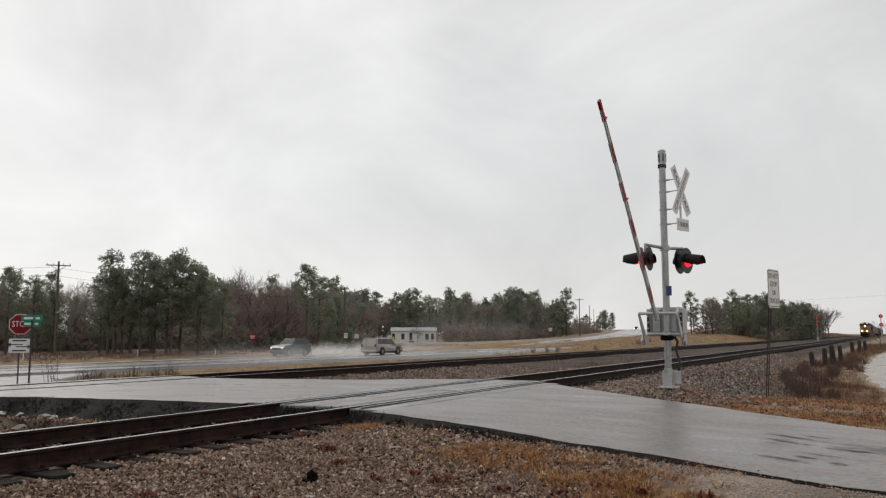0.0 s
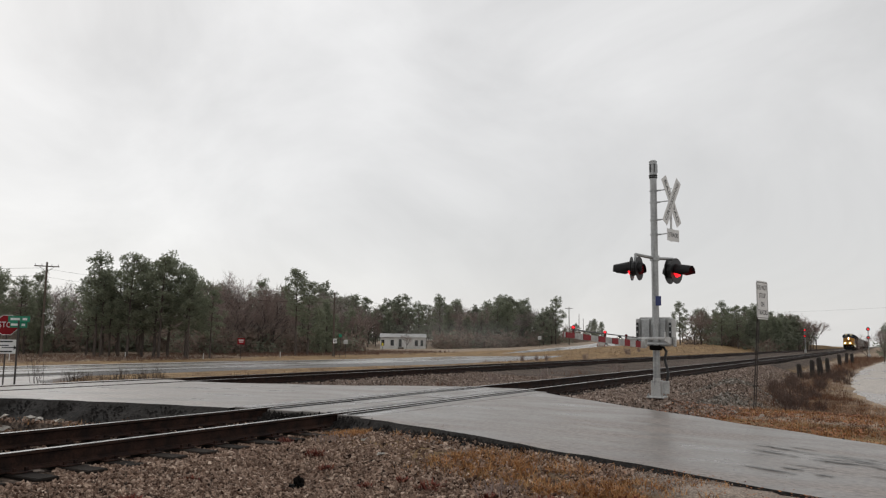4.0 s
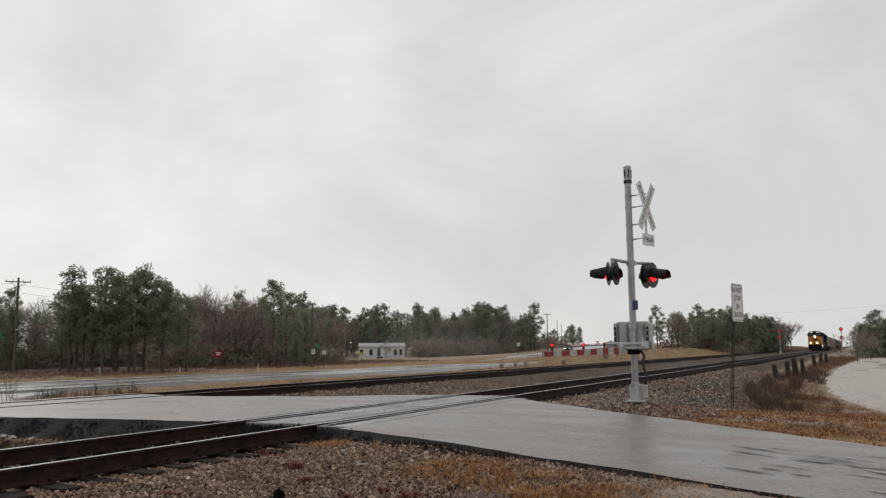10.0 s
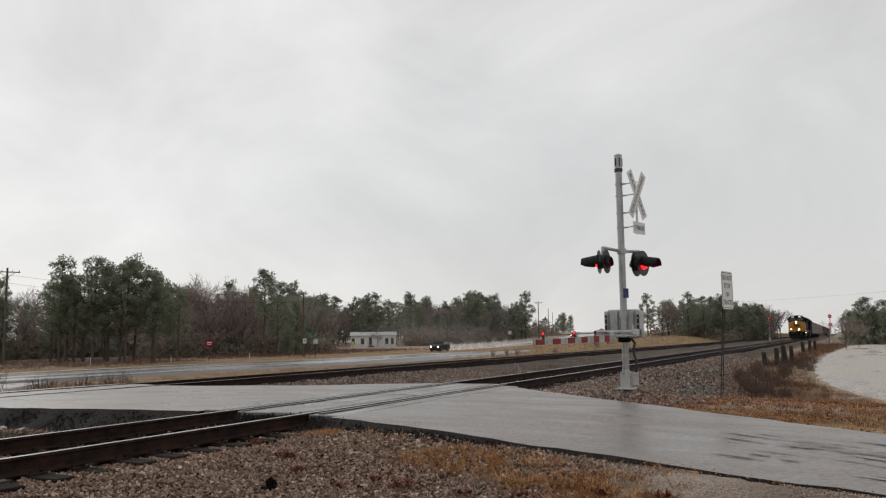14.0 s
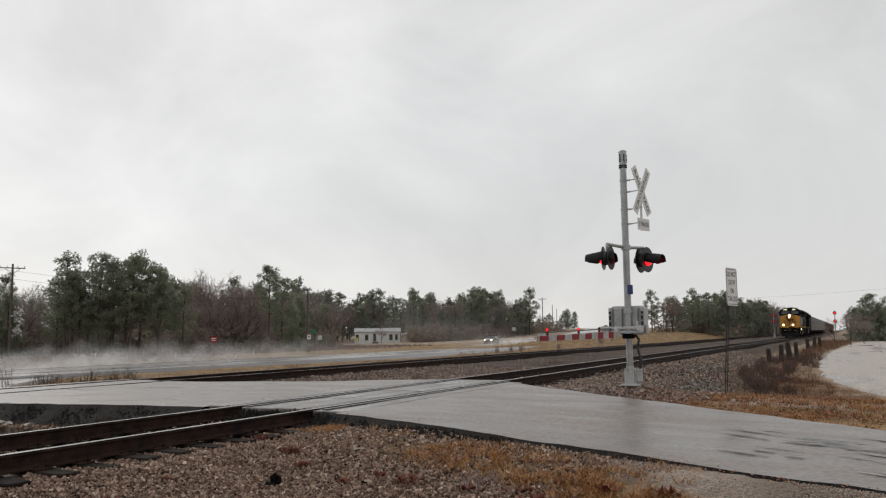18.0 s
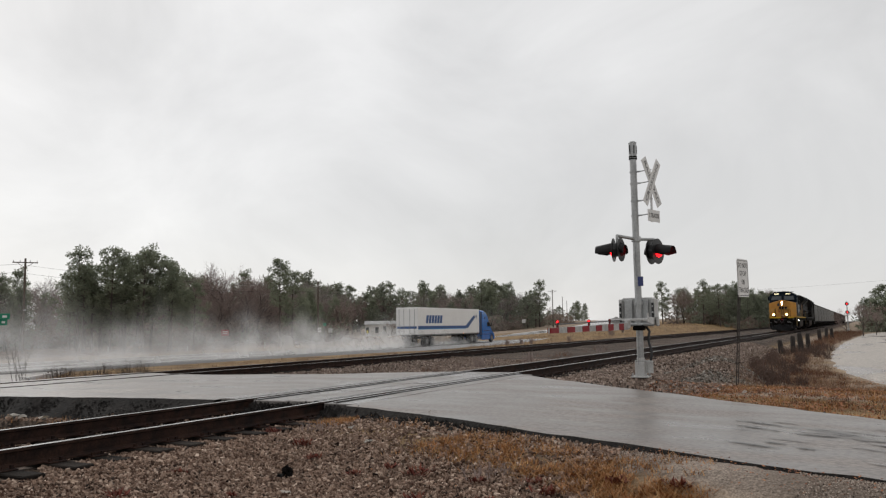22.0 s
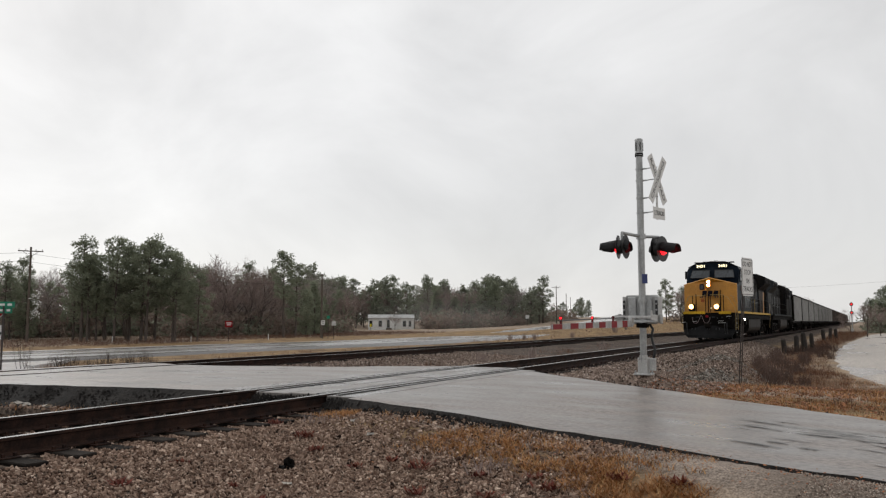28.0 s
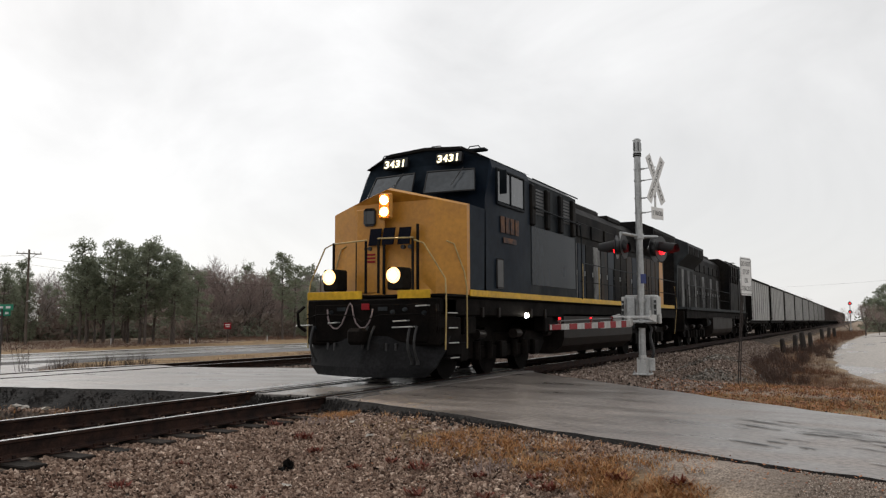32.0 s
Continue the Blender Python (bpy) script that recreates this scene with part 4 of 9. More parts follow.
def build_signal():
    g = empty("crossing_signal", Matrix.Translation(MAST), "grey railroad crossing signal mast with crossbuck, red lamps and gate", "railroad signal")
    bm = bmesh.new()
    cyl(bm, (0, 0, 0.3), (0, 0, 4.58), 0.068, 0.068, 20)
    cyl(bm, (0, 0, 4.58), (0, 0, 4.86), 0.078, 0.078, 20)
    cyl(bm, (0, 0, 4.86), (0, 0, 4.89), 0.086, 0.06, 20)
    part("mast", bm, M_STEEL, g)
    for z in (4.52, 4.56):
        part("collar", cyl(bmesh.new(), (0, 0, z), (0, 0, z + 0.022), 0.084, 0.084, 20), M_DARK, g, "dark steel band")
    bm = bmesh.new()
    for a in range(5):
        an = radians(a * 72 + 20)
        box(bm, (0.079 * math.cos(an), 0.079 * math.sin(an), 4.72), (0.01, 0.045, 0.17), Matrix.Identity(4))
    part("bell_slot", bm, M_BLACK, g, "dark louvred openings of the bell")
    bm = bmesh.new()
    box(bm, (0, 0, 0.125), (0.34, 0.34, 0.03), bevel=0.006)
    for sx in (-1, 1):
        box(bm, (sx * 0.085, 0, 0.29), (0.022, 0.20, 0.32), bevel=0.005)
        box(bm, (0, sx * 0.085, 0.27), (0.19, 0.022, 0.28), bevel=0.005)
    cyl(bm, (0, 0, 0.13), (0, 0, 0.50), 0.078, 0.078, 16)
    part("base", bm, M_ALU, g, "pale cast aluminium base")
    for sx in (-0.135, 0.135):
        for sy in (-0.135, 0.135):
            bm = bmesh.new()
            cyl(bm, (sx, sy, 0.13), (sx, sy, 0.20), 0.014, 0.014, 6)
            cyl(bm, (sx, sy, 0.142), (sx, sy, 0.162), 0.026, 0.026, 6)
            part("bolt", bm, M_STEEL, g)
    bm = bmesh.new()
    cyl(bm, (0.185, -0.02, 0.20), (0.185, -0.02, 0.42), 0.066, 0.066, 16)
    cyl(bm, (0.185, -0.02, 0.42), (0.185, -0.02, 0.445), 0.074, 0.055, 16)
    part("junction_box", bm, M_CASE, g, "grey round junction box at the mast base")
    # cable
    bm = bmesh.new()
    pts = [(0.20 + 0.03 * math.sin(k * 0.9), -0.02 + 0.02 * k / 8, 0.44 + 0.082 * k) for k in range(9)]
    pts[-1] = (0.12, 0.05, 1.12)
    bent_pipe(bm, pts, 0.026, 8)
    part("cable", bm, M_CABLE, g, "black flexible cable", smooth=True)
    bm = bmesh.new()
    tube(bm, [(-0.02, -0.09, 0.35), (-0.035, -0.10, 0.7), (-0.02, -0.09, 1.05)], 0.012, 6)
    part("conduit", bm, M_STEEL, g)
    # crossbuck and its brackets
    face = facing(-17)
    cx = Vector((0.35, 0.03, 4.02))
    cb = None
    for k, (rot, txt) in enumerate(((-58, "RAILROAD"), (58, "CROSSING"))):
        f = Matrix.Translation(cx) @ face @ Matrix.Translation((0, 0, 0.008 * k)) @ pose(0, 0, 0, 0, 0, rot)
        bm = bmesh.new()
        box(bm, (0, 0, 0), (1.08, 0.2, 0.006), f)
        b = part("crossbuck_blade", bm, M_WHITE, g, "white reflective crossbuck blade with black lettering")
        words("lettering", txt, 0.115, f @ Matrix.Translation((0.0, 0, 0.006)), M_BLACK, b, 0.001, 0.94)
    f = Matrix.Translation(cx + Vector((0.02, 0, -0.69))) @ face
    bm = bmesh.new()
    box(bm, (0, 0, 0), (0.46, 0.24, 0.006), f)
    b = part("track_count_sign", bm, M_WHITE, g, "small white plate under the crossbuck")
    words("lettering", "2 TRACKS", 0.13, f @ Matrix.Translation((0, 0, 0.006)), M_BLACK, b, 0.001, 0.38)
    bm = bmesh.new()
    box(bm, (0, 0, -0.02), (0.05, 0.9, 0.02), Matrix.Translation(cx + Vector((0.0, 0, -0.36))) @ face)
    part("sign_strap", bm, M_ALU, g)
    for z in (4.26, 4.02, 3.66, 3.36):
        bm = bmesh.new()
        box(bm, (0.06, 0.0, z), (0.17, 0.03, 0.03), bevel=0.005)
        tube(bm, [(0.12, 0, z), (0.24, 0.01, z + 0.012), (0.36, 0.03, z + 0.02)], 0.011, 6)
        cyl(bm, (0, 0, z - 0.016), (0, 0, z + 0.016), 0.078, 0.078, 18)
        part("sign_bracket", bm, M_STEEL, g)
    # lamp cross arm and heads
    arm = Vector((math.cos(radians(-112)), math.sin(radians(-112)), 0))
    zc = 2.88
    bm = bmesh.new()
    tube(bm, [arm * 0.62 + Vector((0, 0, zc + 0.03)), Vector((0, 0, zc)), arm * -0.62 + Vector((0, 0, zc + 0.03))], 0.032, 10)
    cyl(bm, (0, 0, zc - 0.05), (0, 0, zc + 0.05), 0.095, 0.095, 18)
    for s in (-1, 1):
        tube(bm, [arm * (0.62 * s) + Vector((0, 0, zc + 0.04)), arm * (0.62 * s) + Vector((0, 0, zc - 0.12))], 0.028, 8)
    part("cross_arm", bm, M_STEEL, g)
    for s, nm in ((1, "signal_lamp"), (-1, "signal_lamp")):
        at = arm * (0.62 * s) + Vector((0, 0, zc - 0.25))
        front = -15 if s < 0 else -4
        for az, out, hood in ((front, 0.08, 0.34 if s < 0 else 0.09), (front + (184 if s < 0 else 188), 0.08, 0.09 if s < 0 else 0.34)):
            d = Vector((math.cos(radians(az)), math.sin(radians(az)), 0))
            lamp_head(nm, at + d * out + Vector((0, 0, 0.03 if s < 0 else 0)), az, g, s < 0 or az > 90, hood, 0.265 if s < 0 else 0.235)
    # blue notice
    bm = bmesh.new()
    box(bm, (0, 0, 0), (0.11, 0.19, 0.006), Matrix.Translation((0.075, -0.07, 2.02)) @ facing(-60))
    part("blue_notice", bm, M_BLUE, g, "small blue notice plate")
    # gate mechanism behind the mast
    MX = -0.05
    part("mechanism_case", box(bmesh.new(), (MX, 0.26, 1.42), (0.62, 0.34, 0.56), bevel=0.02), M_CASE, g, "grey gate mechanism case")
    for x, w in ((-0.17, 0.17), (0.16, 0.15)):
        part("side_plate", box(bmesh.new(), (MX + x, 0.065, 1.43), (w, 0.05, 0.46), bevel=0.012), M_STEEL, g)
    for x in (-0.325, 0.325):
        part("end_cover", box(bmesh.new(), (MX + x, 0.2, 1.42), (0.07, 0.36, 0.50), bevel=0.012), M_CASE, g)
        slot = part("end_slot", box(bmesh.new(), (MX + x, 0.012, 1.40), (0.05, 0.02, 0.38), bevel=0.005), M_BLACK, g, "dark slot in the case end")
        for z in (1.28, 1.40, 1.52):
            part("case_bolt", cyl(bmesh.new(), (MX + x, 0.004, z), (MX + x, -0.02, z), 0.02, 0.018, 8), M_STEEL, slot)
    part("main_shaft", cyl(bmesh.new(), (-0.37, -0.03, 1.16), (0.30, -0.03, 1.16), 0.04, 0.04, 12), M_STEEL, g)
    for z in (1.13, 1.58):
        part("mast_clamp", cyl(bmesh.new(), (0, 0, z - 0.035), (0, 0, z + 0.035), 0.09, 0.09, 18), M_STEEL, g)
    part("under_bracket", box(bmesh.new(), (0.0, -0.02, 1.09), (0.22, 0.2, 0.10), bevel=0.02), M_DARK, g)
    # the gate arm, its origin on the pivot, pointing along its own x
    bm = bmesh.new()
    L0, L1, L2 = 0.45, 2.6, 5.30
    for x0, x1, h0, h1, w in ((L0, L1, 0.125, 0.115, 0.04), (L1 - 0.15, 4.75, 0.098, 0.082, 0.03), (4.72, L2, 0.078, 0.07, 0.024)):
        a = [bm.verts.new((x0, sy * w / 2, sz * h0 / 2)) for sy in (-1, 1) for sz in (-1, 1)]
        b = [bm.verts.new((x1, sy * w / 2, sz * h1 / 2)) for sy in (-1, 1) for sz in (-1, 1)]
        for q in ((0, 1, 3, 2),):
            bm.faces.new([a[i] for i in q])
            bm.faces.new([b[i] for i in q[::-1]])
        for i, j in ((0, 1), (1, 3), (3, 2), (2, 0)):
            bm.faces.new((a[i], a[j], b[j], b[i]))
    bmesh.ops.recalc_face_normals(bm, faces=bm.faces)
    arm_ob = part("gate_arm", bm, M_ARM, g, "red and white striped gate arm with three red lamps")
    x = L2 - 0.01
    k = 0
    while x > 1.0:
        if k % 2 == 0:
            h = float(np.interp(x - 0.2, (L0, L1, L1 + 0.01, 4.75, L2), (0.125, 0.115, 0.098, 0.082, 0.07)))
            bm = bmesh.new()
            box(bm, (x - 0.19, 0, 0), (0.38, 0.0465, h * 0.97))
            part("stripe", bm, M_RED, arm_ob, "red reflective stripe")
        x -= 0.40
        k += 1
    bm = bmesh.new()
    tube(bm, [(1.0, 0, 0.115), (5.0, 0, 0.085)], 0.009, 6)
    part("lamp_wire", bm, M_BLACK, arm_ob, "thin black lamp cable")
    for lx in (4.9, 3.25, 1.9):
        bm = bmesh.new()
        box(bm, (lx, 0, 0.068), (0.045, 0.03, 0.08), bevel=0.006)
        cyl(bm, (lx - 0.006, 0, 0.12), (lx + 0.006, 0, 0.12), 0.027, 0.027, 14)
        lamp = part("arm_lamp", bm, M_LENSDARK, arm_ob, "dark red lamp housing")
        bm = bmesh.new()
        for s in (-1, 1):
            cyl(bm, (lx + s * 0.002, s * 0.0, 0.12), (lx + s * 0.026, 0, 0.12), 0.015, 0.012, 12)
        part("lens", bm, M_LAMPRED if lx > 2 else M_LENSDARK, lamp, "glowing red lens" if lx > 2 else "unlit dark red lens")
    # support channels and counterweights swing with the arm
    for y in (-0.35, 0.37):
        bm = bmesh.new()
        prism(bm, ((-0.34, 0.02), (-0.3, 0.16), (0.1, 0.17), (0.47, 0.15), (0.47, 0.08), (0.1, 0.04)), y - 0.012, y + 0.012, 1)
        part("support_arm", bm, M_ALU, arm_ob, "pale channel that carries arm and counterweights")
    part("cross_bar", box(bmesh.new(), (0.45, 0.01, 0.125), (0.05, 0.74, 0.05), bevel=0.008), M_ALU, arm_ob, "pale bar across the support channels")
    part("bar_end", box(bmesh.new(), (0.45, 0.38, 0.19), (0.04, 0.035, 0.12), bevel=0.008), M_ALU, arm_ob)
    part("arm_socket", box(bmesh.new(), (0.5, 0.0, 0.04), (0.22, 0.07, 0.16), bevel=0.01), M_ALU, arm_ob)
    for y in (-0.40, 0.42):
        part("counterweight", box(bmesh.new(), (-0.26, y, 0.09), (0.15, 0.05, 0.2), bevel=0.015), M_CASE, arm_ob, "grey counterweight")
    for ob in (arm_ob, *arm_ob.children_recursive):
        ob.data.transform(Matrix.Translation((0, 0, -0.11)))
    arm_ob.matrix_basis = pose(*PIVOT, 0, -43.6, -88.2)
    return g, arm_ob


SIGNAL, GATE_ARM = build_signal()


def sign_on_post(name, at, az, plate, post_h, lean, material, label, text=(), post=None, back=None):
    g = empty(name, Matrix.Translation(at), label, "road sign")
    w, h, zc = plate
    d = Vector((lean[0], lean[1], post_h)).normalized()
    bm = bmesh.new()
    top = d * post_h
    for s in (-0.02, 0.02):
        cyl(bm, (s, 0, -0.25), (top.x + s, top.y, top.z), 0.012, 0.012, 6)
    box(bm, (0, 0, 0), (0.03, 0.012, post_h), Matrix.Translation(top * 0.5) @ d.to_track_quat("Z", "Y").to_matrix().to_4x4())
    part("post", bm, post or M_SIGNPOST, g)
    f = Matrix.Translation(d * zc) @ facing(az) @ Matrix.Translation((0, 0, 0.075))
    bm = bmesh.new()
    box(bm, (0, 0, 0), (w, h, 0.004), f)
    bmesh.ops.bevel(bm, geom=[e for e in bm.edges if abs((e.verts[0].co - e.verts[1].co).length - 0.004) < 1e-4], offset=0.035, segments=3, affect="EDGES")
    p = part("plate", bm, material, g)
    bm = bmesh.new()
    t = 0.012
    for c, s in (((0, h / 2 - 0.03, 0), (w - 0.05, t, 0.002)), ((0, -h / 2 + 0.03, 0), (w - 0.05, t, 0.002)), ((w / 2 - 0.03, 0, 0), (t, h - 0.05, 0.002)), ((-w / 2 + 0.03, 0, 0), (t, h - 0.05, 0.002))):
        box(bm, (c[0], c[1], 0.0035), s, f)
    part("border", bm, M_BLACK, p)
    for txt, y, size, wd in text:
        words("lettering", txt, size, f @ Matrix.Translation((0, y, 0.004)), M_BLACK, p, 0.001, wd)
    return g


sign_on_post("do_not_stop_sign", (-2.36, 17.75, -0.37), -14, (0.62, 0.80, 2.42), 2.82, (0.20, 0.04), M_WHITE, "white do-not-stop-on-tracks sign on a leaning brown post",
             (("DO NOT", 0.26, 0.15, 0.5), ("STOP", 0.09, 0.15, 0.36), ("ON", -0.09, 0.15, 0.17), ("TRACKS", -0.26, 0.15, 0.5)))


def stop_sign():
    g = empty("stop_sign", pose(-24.7, 15.75, -0.42), "red octagonal stop sign above a white arrow plate", "road sign")
    az = -38
    bm = bmesh.new()
    box(bm, (0, 0, 0.95), (0.05, 0.03, 2.4), bevel=0.006)
    part("post", bm, M_SIGNPOST, g)
    f = Matrix.Translation((0, 0, 1.87)) @ facing(az) @ Matrix.Translation((0, 0, 0.03))

    def octagon(r, z, m):
        bm = bmesh.new()
        vs = [f @ Vector((r * math.cos(radians(22.5 + 45 * i)), r * math.sin(radians(22.5 + 45 * i)), z)) for i in range(8)]
        lo = [f @ Vector((r * math.cos(radians(22.5 + 45 * i)), r * math.sin(radians(22.5 + 45 * i)), z - 0.003)) for i in range(8)]
        loft(bm, [lo, vs])
        return bm
    p = part("plate", octagon(0.35, 0, M_WHITE), M_WHITE, g)
    part("field", octagon(0.328, 0.004, M_RED), M_RED, p)
    words("lettering", "STOP", 0.27, f @ Matrix.Translation((0, 0, 0.007)), M_WHITE, p, 0.001, 0.48)
    f2 = Matrix.Translation((0, 0, 1.18)) @ facing(az) @ Matrix.Translation((0, 0, 0.03))
    bm = bmesh.new()
    box(bm, (0, 0, 0), (0.60, 0.45, 0.004), f2)
    q = part("arrow_plate", bm, M_WHITE, g, "white plate with two black arrows")
    for y, s in ((0.035, -1), (-0.035, 1)):
        bm = bmesh.new()
        box(bm, (0.07 * s, y, 0.004), (0.34, 0.03, 0.002), f2)
        vs = [f2 @ Vector(v) for v in ((s * 0.24, y + 0.07, 0.005), (s * 0.24, y - 0.07, 0.005), (s * 0.34, y, 0.005))]
        bm.faces.new([bm.verts.new(v) for v in vs])
        part("arrow", bm, M_BLACK, q)
    for y in (0.19, -0.19):
        bm = bmesh.new()
        box(bm, (0, y * 0.85, 0.004), (0.40, 0.045, 0.002), f2)
        part("text_bar", bm, M_BLACK, q)


stop_sign()


def street_sign():
    g = empty("street_name_sign", pose(-24.1, 15.75, -0.42), "two crossed green street name plates on a grey post", "road sign")
    bm = bmesh.new()
    cyl(bm, (0, 0, -0.2), (0, 0, 2.02), 0.03, 0.03, 8)
    part("post", bm, M_SIGNPOST, g)
    for z, az, w in ((2.06, -64, 0.72), (1.88, -20, 0.5)):
        f = Matrix.Translation((0, 0, z)) @ facing(az)
        bm = bmesh.new()
        box(bm, (0, 0, 0), (w, 0.19, 0.006), f)
        p = part("name_plate", bm, M_GREEN, g)
        bm = bmesh.new()
        box(bm, (-0.12, 0, 0.005), (w * 0.42, 0.07, 0.003), f)
        box(bm, (w * 0.27, 0, 0.005), (w * 0.2, 0.07, 0.003), f)
        part("text_bar", bm, M_WHITE, p, "white bars of lettering")


street_sign()

# ---- the train ----
def truck(parent, y, axles, pitch, mats=(None,)):
    """A bogie: side frames with journal boxes and springs, wheels and axles."""
    r = 0.50
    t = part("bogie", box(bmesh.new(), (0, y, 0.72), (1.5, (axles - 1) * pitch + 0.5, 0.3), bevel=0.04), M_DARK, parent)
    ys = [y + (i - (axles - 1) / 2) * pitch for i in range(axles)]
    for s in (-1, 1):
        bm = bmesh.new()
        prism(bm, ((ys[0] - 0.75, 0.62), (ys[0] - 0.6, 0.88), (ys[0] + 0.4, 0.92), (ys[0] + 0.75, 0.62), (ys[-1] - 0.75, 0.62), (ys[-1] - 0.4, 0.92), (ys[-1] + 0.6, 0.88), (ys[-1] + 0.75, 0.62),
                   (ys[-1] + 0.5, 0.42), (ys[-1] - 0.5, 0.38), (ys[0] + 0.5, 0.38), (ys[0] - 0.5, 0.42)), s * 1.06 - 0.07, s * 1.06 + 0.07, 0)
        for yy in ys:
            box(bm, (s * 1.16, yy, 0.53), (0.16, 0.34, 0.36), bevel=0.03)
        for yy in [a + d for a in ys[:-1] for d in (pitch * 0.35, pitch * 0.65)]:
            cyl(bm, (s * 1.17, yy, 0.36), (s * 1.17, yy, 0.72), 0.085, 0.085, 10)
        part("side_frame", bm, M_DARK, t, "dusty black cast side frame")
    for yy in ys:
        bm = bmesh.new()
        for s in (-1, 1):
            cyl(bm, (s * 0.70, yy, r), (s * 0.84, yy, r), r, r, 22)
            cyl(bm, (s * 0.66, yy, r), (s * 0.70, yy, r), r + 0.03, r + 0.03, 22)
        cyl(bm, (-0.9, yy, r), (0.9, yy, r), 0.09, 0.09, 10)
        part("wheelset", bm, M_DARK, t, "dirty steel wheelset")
        if axles == 3:
            part("traction_motor", box(bmesh.new(), (0, yy + 0.55, 0.52), (1.2, 0.72, 0.62), bevel=0.08), M_DARK, t, "greasy black traction motor")
            for s in (-1, 1):
                part("brake_cylinder", cyl(bmesh.new(), (s * 1.18, yy + 0.62, 0.86), (s * 1.18, yy + 0.98, 0.86), 0.11, 0.09, 12), M_TANK, t, "dusty brake cylinder")
    return t


def coupler(parent, y, way):
    bm = bmesh.new()
    box(bm, (0, y - way * 0.45, 0.86), (0.2, 0.9, 0.2), bevel=0.03)
    box(bm, (0.04, y, 0.86), (0.34, 0.26, 0.3), bevel=0.06)
    part("coupler", bm, M_DARK, parent)


def rail_pipe(parent, pts, material, r=0.015, label=""):
    bm = bmesh.new()
    tube(bm, pts, r, 6)
    return part("handrail", bm, material, parent, label)


def build_loco(name, label, lead):
    """Six-axle diesel, front at y = 0, standing on z = 0, facing -y."""
    g = empty(name, ID, label, "locomotive")
    side, roof = (M_LOCOB, M_LOCOK) if lead else (M_LOCOK, M_LOCOK)
    front = M_LOCOY if lead else M_LOCOK
    rail_m = M_RAILPALE if lead else M_LOCOK
    hw = 1.55
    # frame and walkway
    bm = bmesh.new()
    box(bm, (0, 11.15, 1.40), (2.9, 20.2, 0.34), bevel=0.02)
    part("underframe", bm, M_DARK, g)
    bm = bmesh.new()
    box(bm, (0, 11.15, 1.60), (3.06, 20.3, 0.05), bevel=0.01)
    part("walkway", bm, M_DARK, g)
    for s in (-1, 1):
        bm = bmesh.new()
        box(bm, (s * 1.535, 11.3, 1.665), (0.022, 18.6, 0.125), bevel=0.004)
        part("sill_stripe", bm, M_STRIPE if lead else M_LOCOG, g, "dirty yellow sill stripe" if lead else "dull grey sill")
    for x0, x1 in ((-1.42, -0.16), (0.62, 1.30)):
        bm = bmesh.new()
        box(bm, ((x0 + x1) / 2, 0.86, 1.62), (x1 - x0, 0.02, 0.15), bevel=0.004)
        part("front_stripe", bm, M_STRIPE if lead else M_LOCOG, g, "yellow edge of the front platform")
    # front platform, pilot and plough
    bm = bmesh.new()
    box(bm, (0, 1.25, 1.12), (2.9, 0.7, 0.86), bevel=0.03)
    box(bm, (0, 0.92, 1.1), (2.5, 0.1, 0.7), bevel=0.02)
    part("pilot", bm, M_DARK, g)
    bm = bmesh.new()
    rings = []
    for z, dy, w in ((0.13, 0.46, 1.18), (0.3, 0.5, 1.36), (0.62, 0.66, 1.48), (0.86, 0.80, 1.50)):
        row = []
        for u in (-1, -0.72, -0.36, 0, 0.36, 0.72, 1):
            row.append(Vector((u * w, dy + 0.42 * abs(u) ** 1.4, z)))
        back = [Vector((v.x, v.y + 0.06, v.z)) for v in row[::-1]]
        rings.append(row + back)
    loft(bm, rings)
    pl = part("plough", bm, M_PLOW, g, "worn dark grey snow plough")
    for u in (-0.95, -0.75, 0.45, 0.62):
        bm = bmesh.new()
        box(bm, (u, 0.68 + 0.42 * abs(u / 1.45) ** 1.4, 0.52), (0.05, 0.06, 0.42), pose(0, 0, 0, 0, 0, 0), bevel=0.01)
        part("plough_rib", bm, M_BLACK, pl)
    coupler(g, 0.42, -1)
    # jumper cable slung in two loops to its socket
    cord = [(-0.90, 1.36), (-0.89, 1.22), (-0.85, 1.08), (-0.76, 1.0), (-0.66, 1.0), (-0.57, 1.08), (-0.49, 1.24), (-0.43, 1.40), (-0.38, 1.47), (-0.34, 1.42), (-0.31, 1.26), (-0.25, 1.10), (-0.15, 1.01), (-0.04, 1.02), (0.05, 1.12), (0.10, 1.25), (0.12, 1.36)]
    part("jumper_cable", tube(bmesh.new(), [(x, 0.80, z) for x, z in cord], 0.015, 6), M_CORD, g, "faded pinkish jumper cable in two loops", smooth=True)
    for x0, dx in ((0.02, -0.06), (0.16, -0.10), (-1.22, 0.05), (0.92, 0.04), (1.06, 0.02)):
        bm = bmesh.new()
        tube(bm, [(x0 + dx * k / 5, 0.80 - 0.13 * math.sin(k * 0.62), 1.04 - 0.13 * k) for k in range(6)], 0.024, 6)
        cyl(bm, (x0 + dx, 0.79, 0.36), (x0 + dx, 0.78, 0.44), 0.036, 0.03, 8)
        part("air_hose", bm, M_RUBBER, g, "hanging air hose")
